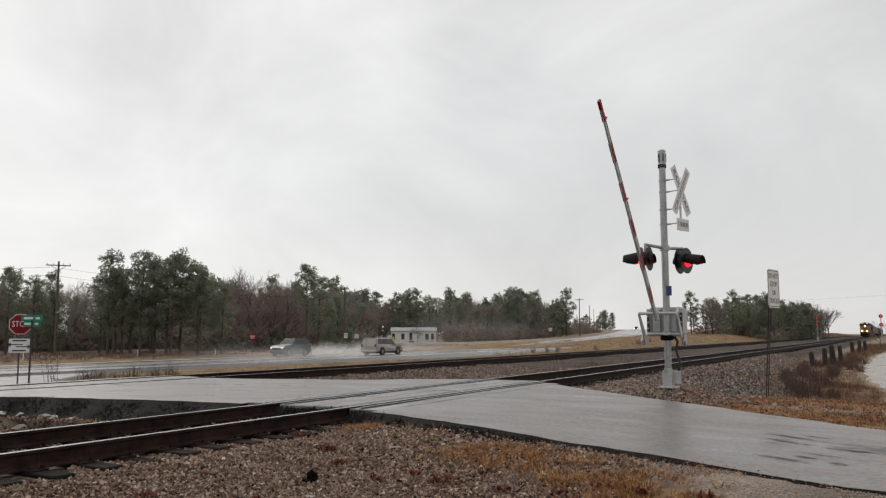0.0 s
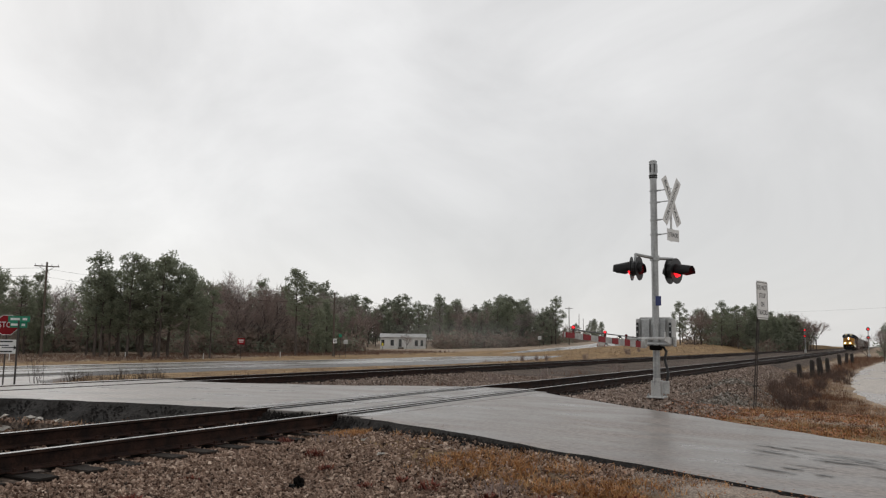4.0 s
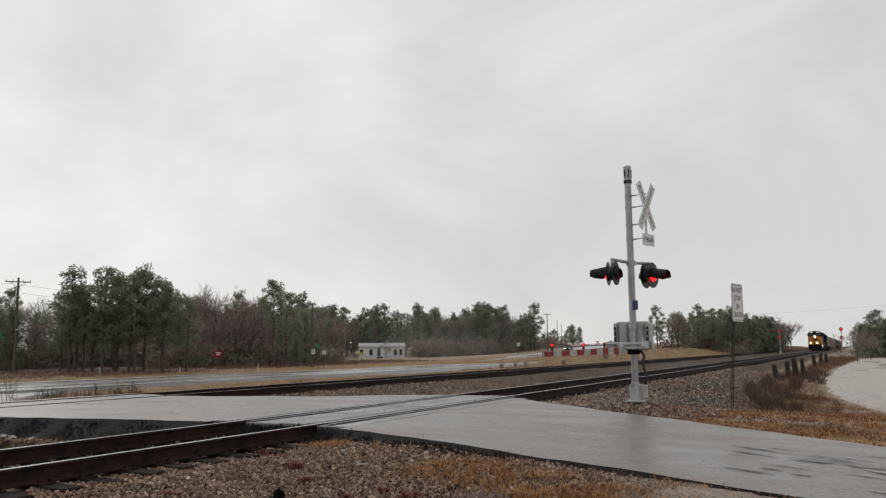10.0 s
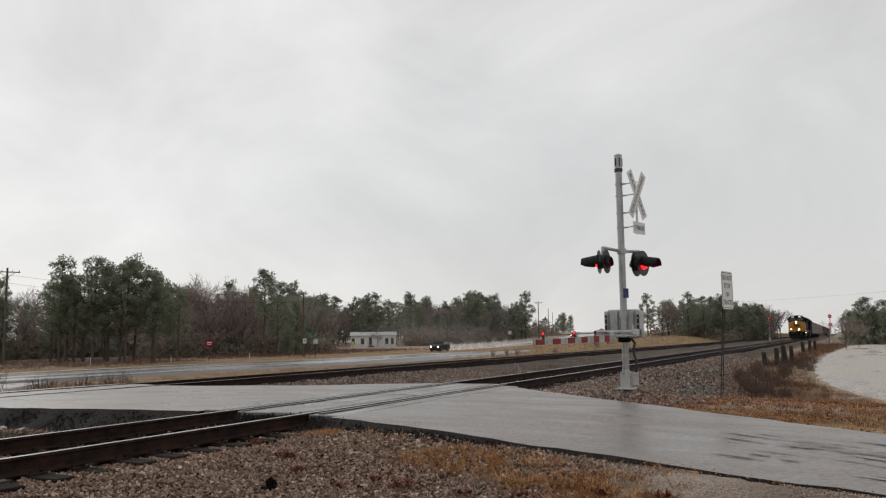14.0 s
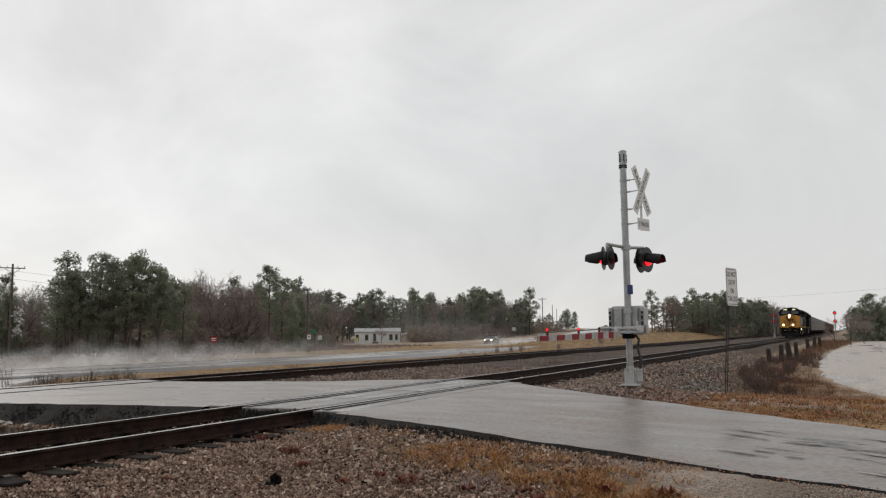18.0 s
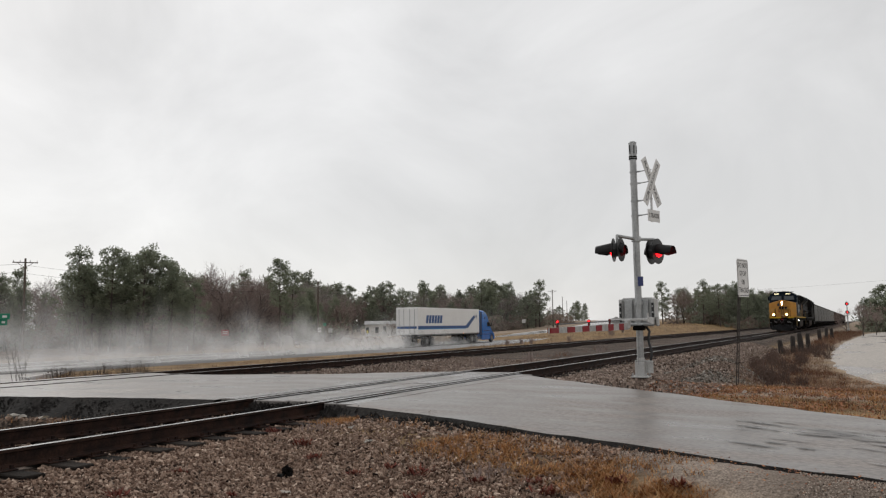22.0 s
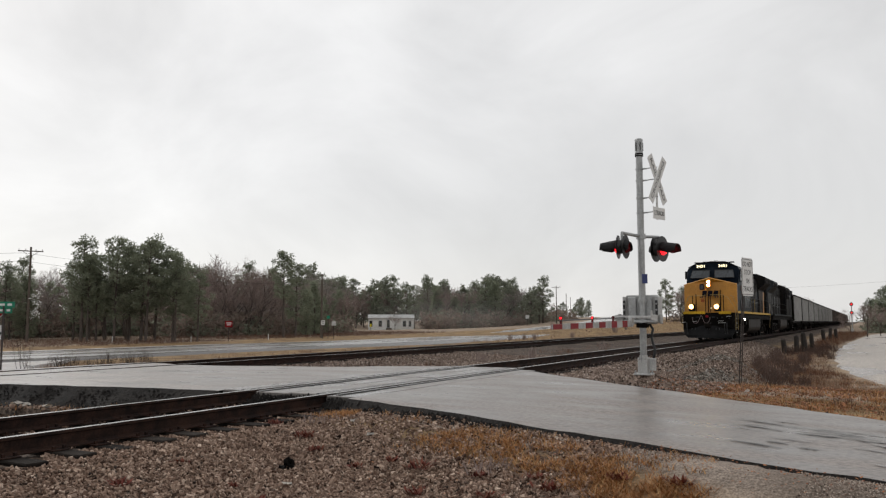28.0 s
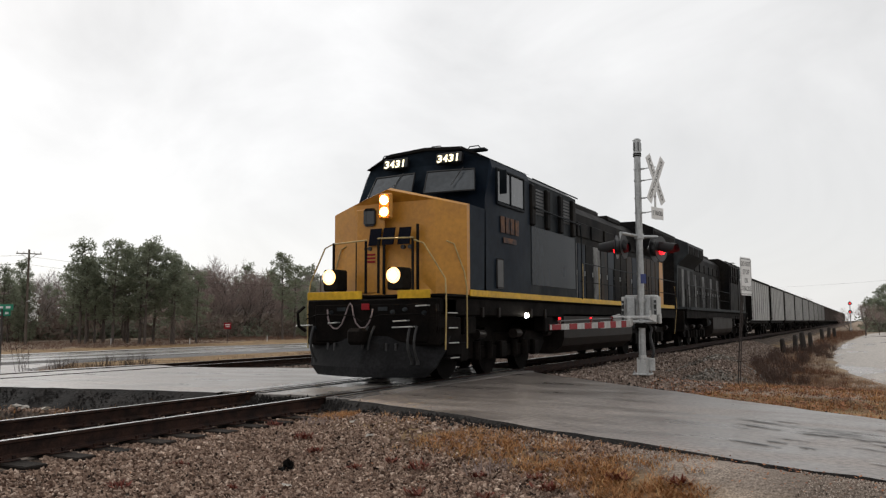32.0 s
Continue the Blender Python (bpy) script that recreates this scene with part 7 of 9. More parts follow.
# ---- trees ----
class Soup:
    """Collects loose triangles and tubes for one mesh."""

    def __init__(self):
        self.v, self.f = [], []

    def tri(self, a, b, c):
        n = len(self.v)
        self.v += [a, b, c]
        self.f.append((n, n + 1, n + 2))

    def quad(self, a, b, c, d):
        n = len(self.v)
        self.v += [a, b, c, d]
        self.f.append((n, n + 1, n + 2, n + 3))

    def limb(self, p, q, r0, r1, n=4):
        d = (q - p).normalized()
        u = d.orthogonal().normalized()
        w = d.cross(u)
        b = len(self.v)
        for c, r in ((p, r0), (q, r1)):
            for i in range(n):
                a = 2 * math.pi * i / n
                self.v.append(c + (u * math.cos(a) + w * math.sin(a)) * r)
        for i in range(n):
            j = (i + 1) % n
            self.f.append((b + i, b + j, b + n + j, b + n + i))

    def tuft(self, c, size, count, rng, width=0.3, up=0.15):
        for _ in range(count):
            d = Vector((rng.gauss(0, 1), rng.gauss(0, 1), rng.gauss(up, 0.7))).normalized()
            s = d.cross(Vector((rng.gauss(0, 1), rng.gauss(0, 1), rng.gauss(0, 1)))).normalized()
            l = size * rng.uniform(0.6, 1.25)
            o = c + d * (l * 0.1) + Vector((rng.gauss(0, 1), rng.gauss(0, 1), rng.gauss(0, 0.7))) * size * 0.3
            self.tri(o + s * l * width * 0.5, o - s * l * width * 0.5, o + d * l)

    def clump(self, c, r, count, rng):
        """A rounded head of needles that radiate from a shoot."""
        for _ in range(count):
            d = Vector((rng.gauss(0, 1), rng.gauss(0, 1), rng.gauss(0.25, 0.8))).normalized()
            s = d.cross(Vector((rng.gauss(0, 1), rng.gauss(0, 1), rng.gauss(0, 1)))).normalized()
            o = c + d * (r * rng.uniform(0.15, 0.72))
            l = r * rng.uniform(0.26, 0.46)
            w = rng.uniform(0.055, 0.10)
            self.tri(o + s * w, o - s * w, o + d * l)

    def link(self, name, material, parent=None, label=""):
        return link(name, self.v, self.f, material, parent, label)


def build_pine(seed, h, crown_from, spread, label, dense=1.0):
    rng = random.Random(seed)
    g = empty("pine_tree", ID, label, "tree", "pine trees")
    wood, leaf = Soup(), Soup()
    lean = Vector((rng.uniform(-0.3, 0.3), rng.uniform(-0.3, 0.3), 0))
    pts = [Vector((0, 0, -0.3)) + lean * (k / 7) ** 2 + Vector((rng.uniform(-0.05, 0.05), rng.uniform(-0.05, 0.05), h * k / 7)) for k in range(8)]
    for k in range(7):
        wood.limb(pts[k], pts[k + 1], 0.19 * (1 - k / 7.6), 0.19 * (1 - (k + 1) / 7.6), 7)
    n = int(40 * dense)
    turn = rng.uniform(0, 6.28)
    for i in range(n):
        u = crown_from + (0.97 - crown_from) * (i + rng.random()) / n
        k = min(int(u * 7), 6)
        p = pts[k].lerp(pts[k + 1], u * 7 - k)
        rise = (u - crown_from) / (1 - crown_from)
        shape = min(0.72 + 1.4 * rise, 1.0) * (1 - max(rise - 0.45, 0) / 0.55 * 0.72)
        l = 0.72 * spread * shape * rng.uniform(0.45, 1.15)
        turn += 2.4 + rng.uniform(-0.5, 0.5)
        d = Vector((math.cos(turn), math.sin(turn), rng.uniform(-0.05, 0.25) + 0.5 * rise))
        q = p + d * l * 0.55
        e = q + (d + Vector((rng.uniform(-0.3, 0.3), rng.uniform(-0.3, 0.3), rng.uniform(0.1, 0.5)))) * l * 0.45
        wood.limb(p, q, 0.05, 0.03, 4)
        wood.limb(q, e, 0.03, 0.012, 3)
        leaf.clump(e, rng.uniform(0.5, 0.82), 50, rng)
        for w in (0.25, 0.7) if l > 1.3 else (0.4,):
            c = q.lerp(e, w) + Vector((rng.gauss(0, 0.4), rng.gauss(0, 0.4), rng.gauss(0.15, 0.2)))
            wood.limb(q.lerp(e, max(w - 0.25, 0)), c, 0.016, 0.008, 3)
            leaf.clump(c, rng.uniform(0.42, 0.70), 38, rng)
    for z in (0.0, -0.5):
        leaf.clump(pts[-1] + Vector((rng.gauss(0, 0.15), rng.gauss(0, 0.15), z)), 0.6, 46, rng)
    wood.link("trunk", M_BARK, g)
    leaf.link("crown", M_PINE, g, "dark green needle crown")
    return g


def build_bare(seed, h, spread, material, label, group):
    """A leafless tree: forking limbs that end in a rounded haze of fine twigs."""
    rng = random.Random(seed)
    g = empty("bare_tree", ID, label, "tree", group)
    wood, twig = Soup(), Soup()

    def hair(p, d, l, w):
        s = d.cross(Vector((rng.gauss(0, 1), rng.gauss(0, 1), rng.gauss(0, 1)))).normalized() * w
        twig.tri(p + s, p - s, p + d * l)

    def grow(p, d, l, r, depth):
        bend = Vector((rng.gauss(0, 0.14), rng.gauss(0, 0.14), rng.gauss(0.03, 0.06)))
        m = p + d * l * 0.5
        d2 = (d + bend).normalized()
        q = m + d2 * l * 0.5
        if depth < 4:
            tgt = wood if depth < 3 else twig
            tgt.limb(p, m, r, r * 0.85, 5 if depth < 2 else 3)
            tgt.limb(m, q, r * 0.85, r * 0.62, 5 if depth < 2 else 3)
        else:
            hair(p, (q - p).normalized(), l * 1.15, 0.017)
            for _ in range(6):
                u = rng.uniform(0.2, 1.0)
                nd = (d2 + Vector((rng.gauss(0, 0.55), rng.gauss(0, 0.55), rng.gauss(0.1, 0.45)))).normalized()
                hair(p.lerp(q, u), nd, l * rng.uniform(0.4, 0.8), 0.013)
            return
        for i in range(5 if depth in (1, 2) else 4):
            a = rng.uniform(0, 2 * math.pi)
            tilt = rng.uniform(0.35, 0.95) * spread
            u = d2.orthogonal().normalized()
            w = d2.cross(u)
            nd = (d2 + (u * math.cos(a) + w * math.sin(a)) * tilt + Vector((0, 0, 0.08))).normalized()
            s = q if i == 0 else p.lerp(q, rng.uniform(0.4, 1.0))
            grow(s, nd, l * rng.uniform(0.58, 0.82), max(r * rng.uniform(0.42, 0.6), 0.012), depth + 1)
    grow(Vector((0, 0, -0.2)), Vector((rng.gauss(0, 0.05), rng.gauss(0, 0.05), 1)).normalized(), h * 0.34, h * 0.015, 0)
    wood.link("trunk", M_BARK, g)
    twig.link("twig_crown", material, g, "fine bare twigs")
    return g


def build_broad(seed, h, label):
    """A rounded evergreen with leaves down to the ground."""
    rng = random.Random(seed)
    g = empty("evergreen_tree", ID, label, "tree", "evergreen trees")
    wood, leaf = Soup(), Soup()
    wood.limb(Vector((0, 0, -0.3)), Vector((0, 0, h * 0.85)), 0.16, 0.04, 7)
    for i in range(72):
        u = rng.random() ** 0.8
        a = rng.uniform(0, 2 * math.pi)
        r = h * 0.36 * math.sin(0.35 + u * 2.6) * rng.uniform(0.5, 1.1)
        p = Vector((r * math.cos(a), r * math.sin(a), h * (0.06 + 0.9 * u)))
        wood.limb(Vector((0, 0, max(p.z - r * 0.5, 0.2))), p, 0.03, 0.012, 3)
        for _ in range(3):
            leaf.tuft(p + Vector((rng.gauss(0, 0.3), rng.gauss(0, 0.3), rng.gauss(0, 0.25))), 0.42, 14, rng, 0.5)
    wood.link("trunk", M_BARK, g)
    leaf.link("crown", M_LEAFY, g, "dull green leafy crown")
    return g


def in_clearing(x, y):
    """The open yard in front of the white house."""
    a = math.degrees(math.atan2(-x, y))
    return 29.0 < a < 34.9 and math.hypot(x, y) < 231


def plant(protos, spots, scale0, seed):
    """Sets copies of the given trees; each spot has its place and the height wanted."""
    rng = random.Random(seed)
    for k, (x, y, h) in enumerate(spots):
        if in_clearing(x, y):
            continue
        pr, h0 = protos[k % len(protos)]
        s = h / h0
        copy_thing(pr, pose(x, y, ground_z(x, y) - 0.05, 0, 0, rng.uniform(0, 360)) @ Matrix.Diagonal((s * scale0 * rng.uniform(0.9, 1.12), s * scale0 * rng.uniform(0.9, 1.12), s, 1)))


def stand(protos, rng, n, x0, x1, y0, y1, h0, h1, along=None):
    spots = []
    while len(spots) < n:
        x, y = rng.uniform(x0, x1), rng.uniform(y0, y1)
        if abs(hwy_near(x, y)[0]) < HWY_HALF + 7 or in_clearing(x, y):
            continue
        spots.append((x, y, rng.uniform(h0, h1)))
    plant(protos, spots, 1.0, n)


PINE_LABEL = "dark green loblolly pine with a bare lower trunk"
P1 = build_pine(1, 12.0, 0.30, 3.2, PINE_LABEL, 1.0)
P2 = build_pine(2, 12.0, 0.26, 3.5, PINE_LABEL, 1.15)
P3 = build_pine(3, 12.0, 0.46, 2.7, PINE_LABEL, 0.9)
P4 = build_pine(4, 8.0, 0.06, 2.2, "bushy young pine tree with branches to the ground", 1.2)
BARE_LABEL = "leafless winter tree with fine grey twigs"
RED_LABEL = "leafless reddish-brown winter tree at the wood's edge"
B1 = build_bare(11, 11.0, 1.0, M_TWIG, BARE_LABEL, "bare trees")
B2 = build_bare(12, 11.0, 0.8, M_TWIG_RED, RED_LABEL, "reddish bare trees")
B3 = build_bare(13, 11.0, 1.15, M_TWIG_RED, RED_LABEL, "reddish bare trees")
E1 = build_broad(21, 8.0, "rounded dull green evergreen tree")
for k, (ob, x, y) in enumerate(((P1, -79, 61), (P2, -76, 63), (P3, -71, 87), (P4, -87, 85), (B1, -121, 89), (B2, -90, 94), (B3, -84, 94), (E1, -92, 205))):
    ob.matrix_basis = pose(x, y, ground_z(x, y) - 0.05, 0, 0, 50 * k)
PINES = ((P2, 12.3), (P1, 12.3), (P3, 12.3))
plant(PINES, ((-83, 63, 9.3), (-79, 63, 9.8), (-81, 69, 11.6), (-75, 66, 11.7), (-73, 65, 12.5), (-76, 69, 12.3), (-72, 68, 10.8), (-87, 57, 9.1), (-92, 57, 10.5), (-72, 91, 10.8), (-84, 66, 9.5), (-78, 61, 10.2), (-77, 66, 11.4), (-74, 70, 11.6), (-70.5, 67, 9.6), (-80, 65, 10.6), (-70, 70, 8.6), (-91, 52, 10.4), (-95, 55, 11)), 1.0, 1)
plant(PINES, ((-141, 206, 15.3), (-131, 215, 16.3), (-131, 206, 12.5), (-118, 205, 13.0), (-94, 154, 11.6), (-94, 193, 9.3), (-52, 245, 8.2), (-49, 250, 10.2), (-46, 256, 7.3), (-27, 183, 9.5), (-26, 193, 9.0), (-24, 199, 10.8), (-23, 209, 8.4), (-30, 190, 8.8), (-32, 197, 8.2), (-28, 203, 9.8), (-25, 215, 10.2), (-22, 222, 10.0), (-21, 235, 9.8), (-35, 205, 7.8), (-20.5, 250, 10.5)), 1.0, 2)
plant(PINES, ((4, 155, 8.3), (9, 152, 8.3), (14, 152, 8.6), (20, 160, 9), (3, 170, 8)), 1.1, 3)
plant(((P4, 8.3),), ((2.5, 150, 5.6), (5, 151, 6.6), (7, 149, 5.8), (10, 148, 6.8), (12, 150, 6.2), (15, 149, 7.0), (18, 152, 7.2), (1.5, 158, 6.0)), 1.25, 13)
plant(((P4, 8.3),), ((-89, 61, 8.0), (-77, 102, 8.5), (-93, 148, 8.5), (-93, 183, 8.4), (-87, 123, 7.9), (-30, 188, 6.3), (-33, 200, 6), (-74, 96, 7), (-80, 108, 6.5)), 1.0, 4)
plant(((B1, 11.5),), ((-122, 87, 12.9), (-120, 93, 11.5), (-97, 127, 14.0), (-102, 189, 14.8), (-90, 235, 12), (-93, 96, 14.5), (-88, 108, 12.5)), 1.0, 5)
plant(((B2, 11.5), (B3, 11.5)), ((-90, 91, 13.5), (-87, 94, 14.2), (-85, 98, 13.0), (-87, 103, 11.8), (-92, 100, 13.5), (-82, 95, 11.5), (-100, 173, 12.2), (-97, 186, 12.3), (-23, 229, 12.1), (-20, 239, 11.8), (-18, 259, 11.0), (-19, 232, 10.5), (-17.5, 275, 11.0)), 1.0, 6)
plant(((B2, 11.5), (B3, 11.5)), ((0.4, 110, 5.1), (-1.5, 124, 4.2), (2.0, 118, 4.0)), 1.0, 7)
plant(((E1, 8.2),), ((-91, 217, 9.5), (-88, 223, 9.8), (-93, 243, 8.0), (-92, 200, 7.0), (-113, 310, 5.2), (-133, 398, 5.5), (-131, 410, 4.0), (-26, 205, 7), (-22, 222, 8), (-29, 186, 6.5), (-25, 190, 7), (-23, 200, 8), (-21.5, 213, 8.5), (-20.5, 230, 9), (-110, 250, 8)), 1.0, 8)
_r = random.Random(5)
stand(((B1, 11.5), (B2, 11.5), (B3, 11.5), (P1, 12.3), (B2, 11.5), (B3, 11.5)), _r, 120, -135, -82, 40, 130, 7.0, 11.0)
stand(((B2, 11.5), (B1, 11.5), (P4, 8.3), (B3, 11.5), (E1, 8.2), (P1, 12.3)), _r, 140, -150, -88, 130, 260, 10.5, 15.5)
stand(((E1, 8.2), (B3, 11.5), (P4, 8.3)), _r, 60, -190, -118, 260, 420, 7, 10.5)
stand(((P1, 12.3), (B2, 11.5), (B3, 11.5), (P4, 8.3)), _r, 90, -40, -19, 178, 340, 7.0, 10.5)
stand(((P2, 12.3), (P4, 8.3), (B3, 11.5)), _r, 34, 4, 45, 150, 260, 6.0, 9.0)


def undergrowth(name, label, spans, seed, material, size):
    """A thicket of joined brush that fills the foot of the woods."""
    rng = random.Random(seed)
    s = Soup()
    for x0, x1, y0, y1, n, h in spans:
        for _ in range(n):
            x, y = rng.uniform(x0, x1), rng.uniform(y0, y1)
            if abs(hwy_near(x, y)[0]) < HWY_HALF + 6 or in_clearing(x, y) or (x > -92 and y < 80):
                continue
            z = ground_z(x, y)
            hh = h * rng.uniform(0.5, 1.1)
            for k in range(26):
                c = Vector((x + rng.gauss(0, 1.0), y + rng.gauss(0, 1.0), z + hh * rng.random() ** 1.3))
                s.tuft(c, size, 5, rng, 0.4, 0.5)
    tagged(s.link(name, material), label, "undergrowth", kind="stuff")


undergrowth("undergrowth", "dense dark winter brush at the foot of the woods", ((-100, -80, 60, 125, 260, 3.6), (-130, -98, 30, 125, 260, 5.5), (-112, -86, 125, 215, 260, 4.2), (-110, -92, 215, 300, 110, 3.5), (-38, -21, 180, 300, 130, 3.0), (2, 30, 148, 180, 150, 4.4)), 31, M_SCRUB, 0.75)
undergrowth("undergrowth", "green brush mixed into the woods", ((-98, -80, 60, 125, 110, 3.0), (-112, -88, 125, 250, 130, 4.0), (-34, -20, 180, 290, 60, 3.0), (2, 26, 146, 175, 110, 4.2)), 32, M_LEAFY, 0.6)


# ---- grasses, weeds and leaves ----
def grass_field(name, label, patches, seed, material, kind_name):
    """Blades in tufts; each patch: x range, y range, tufts, blade length, lean, mask."""
    rng = random.Random(seed)
    s = Soup()
    for x0, x1, y0, y1, n, h, blades, mask in patches:
        for _ in range(n):
            x, y = rng.uniform(x0, x1), rng.uniform(y0, y1)
            if noise.noise((x * 0.8, y * 0.8, seed)) + 0.4 * noise.noise((x * 3, y * 3, seed)) < mask:
                continue
            if lerp_table(x, ROAD_LO) - 0.12 < y < lerp_table(x, ROAD_HI) + 0.12 or (y > 20 and x > lerp_table(y, LOT_EDGE) - 0.2 and x > -6):
                continue
            z = ground_z(x, y) - 0.02
            hh = h * rng.uniform(0.5, 1.2)
            for k in range(blades):
                a = rng.uniform(0, 2 * math.pi)
                b = Vector((x + rng.gauss(0, 0.06 + h * 0.1), y + rng.gauss(0, 0.06 + h * 0.1), z))
                l = hh * rng.uniform(0.5, 1.1)
                lean = rng.uniform(0.1, 0.9)
                tip = b + Vector((math.cos(a) * lean * l, math.sin(a) * lean * l, l))
                w = Vector((-math.sin(a), math.cos(a), 0)) * (0.006 + 0.010 * h)
                s.tri(b + w, b - w, tip)
    tagged(s.link(name, material), label, kind_name, kind="stuff")


grass_field("dry_grass", "tufts of wet tan winter grass among the stones", (
    (-3.4, 1.6, 5.9, 7.9, 1500, 0.05, 9, 0.12), (-2.4, 1.4, 17, 30, 1300, 0.09, 8, -0.1),
    (-3.0, 1.8, 12.4, 17, 1900, 0.09, 9, -0.05), (-2.6, 1.2, 17, 26, 900, 0.10, 8, 0.0), (-5.0, 0.8, 26, 60, 900, 0.15, 8, 0.2), (-15.5, -11, 7.5, 9.6, 220, 0.12, 8, 0.0)), 41, M_DRYGRASS, "grass")
grass_field("winter_grass", "dull brown winter grass along the highway", (
    (-37.0, -21.5, 17, 70, 4200, 0.24, 7, -0.05), (-46, -22, 70, 170, 2600, 0.5, 6, -0.2), (-69, -60.6, 10, 110, 3200, 0.10, 6, -0.2), (-3, 0.5, 60, 130, 1500, 0.5, 6, -0.3), (-3.2, 0.6, 19, 31, 2600, 0.14, 8, -0.15), (-4.4, -0.6, 28, 62, 2600, 0.18, 8, -0.1)), 43, M_FARGRASS, "grass")
grass_field("brown_weeds", "reddish brown winter weeds under the trees", ((-86, -68.5, 10, 130, 7000, 0.5, 6, -0.35), (-74, -68.5, 20, 110, 1800, 0.35, 6, 0.0)), 44, M_BROWNWEED, "weeds")
grass_field("red_weeds", "reddish brown weeds on the embankment", (
    (-3.1, -0.5, 21.5, 34, 1100, 0.20, 9, 0.0), (-4.4, -0.8, 28, 62, 1900, 0.24, 9, 0.05), (-2.8, 1.2, 13, 26, 3000, 0.08, 8, -0.3), 
    (-3.5, 0.5, 60, 140, 1800, 0.7, 7, -0.2), (-14.5, -11.0, 20, 50, 260, 0.35, 10, 0.25), (-82, -66, 10, 130, 1500, 0.6, 6, -0.1)), 42, M_REDWEED, "weeds")


def fallen_leaves():
    rng = random.Random(8)
    s = Soup()
    for x0, x1, y0, y1, n in ((-3.6, 2.8, 12.0, 17.5, 9500), (-2.8, 1.0, 6.1, 8.2, 1500), (-4.6, -1.5, 5.8, 8.2, 260), (-3.2, 2.0, 15, 31, 9500), (-1.5, 2.5, 17, 24, 900)):
        for _ in range(n):
            x, y = rng.uniform(x0, x1), rng.uniform(y0, y1)
            hi, lo = lerp_table(x, ROAD_HI), lerp_table(x, ROAD_LO)
            if lo < y < hi - 0.02:
                continue
            if y > hi and rng.random() < min((y - hi) / 5.0, 0.7):
                continue
            if noise.noise((x * 1.3, y * 1.3, 4)) + 0.5 * noise.noise((x * 4, y * 4, 9)) < rng.uniform(-0.5, 0.15):
                continue
            z = ground_z(x, y) + rng.uniform(0.012, 0.06)
            a = rng.uniform(0, 6.28)
            r = rng.uniform(0.016, 0.034) if y > 10 else rng.uniform(0.008, 0.018)
            u = Vector((math.cos(a), math.sin(a), rng.uniform(-0.5, 0.5))) * r
            w = Vector((-math.sin(a), math.cos(a), rng.uniform(-0.5, 0.5))) * r * 0.6
            c = Vector((x, y, z))
            s.quad(c - u, c + w, c + u, c - w)
    tagged(s.link("fallen_leaves", M_DEADLEAF), "wet reddish fallen leaves along the road edge", "leaves", kind="stuff")


fallen_leaves()


def edge_grass():
    """A matted strip of dead grass a step away from the road's edge."""
    rng = random.Random(77)
    s = Soup()
    for _ in range(3600):
        x = rng.uniform(-7.0, -1.2)
        y = lerp_table(x, ROAD_LO) - abs(rng.gauss(0.80, 0.26)) * (1 if x > -5.9 else 0.6)
        if noise.noise((x * 1.6, y * 1.6, 21)) + 0.5 * noise.noise((x * 5, y * 5, 3)) < -0.12 + 0.25 * smooth(-3.0, -1.6, x) + 0.75 * smooth(-4.2, -5.2, x) * (1 - smooth(-5.9, -6.4, x)):
            continue
        z = ground_z(x, y)
        for _k in range(6):
            a = rng.uniform(0, math.tau)
            l = rng.uniform(0.03, 0.10)
            lean = rng.uniform(0.4, 2.2)
            b = Vector((x + rng.gauss(0, 0.04), y + rng.gauss(0, 0.04), z))
            t = Vector((math.cos(a) * lean, math.sin(a) * lean, 1)).normalized() * l
            w = Vector((-math.sin(a), math.cos(a), 0)) * rng.uniform(0.003, 0.007)
            s.tri(b + w, b - w, b + t)
    tagged(s.link("dead_grass", M_DRYGRASS), "matted orange-tan dead grass beside the road edge", "grass", kind="stuff")


edge_grass()


def weed_bush(name, at, h, n, material, label, seed):
    rng = random.Random(seed)
    s = Soup()
    for _ in range(n):
        a = rng.uniform(0, 6.28)
        d = Vector((math.cos(a) * rng.uniform(0.05, 0.55), math.sin(a) * rng.uniform(0.05, 0.55), 1)).normalized()
        b = Vector((rng.gauss(0, 0.12), rng.gauss(0, 0.12), -0.05))
        l = h * rng.uniform(0.5, 1.05)
        s.limb(b, b + d * l, 0.010, 0.003, 3)
        for _k in range(3):
            q = b + d * l * rng.uniform(0.4, 0.95)
            e = q + Vector((rng.gauss(0, 0.5), rng.gauss(0, 0.5), rng.uniform(0.1, 0.6))) * l * 0.25
            s.limb(q, e, 0.005, 0.002, 3)
    ob = link(name, s.v, s.f, material)
    ob.location = (at[0], at[1], ground_z(*at))
    return tagged(ob, label, "weeds", "roadside weeds")


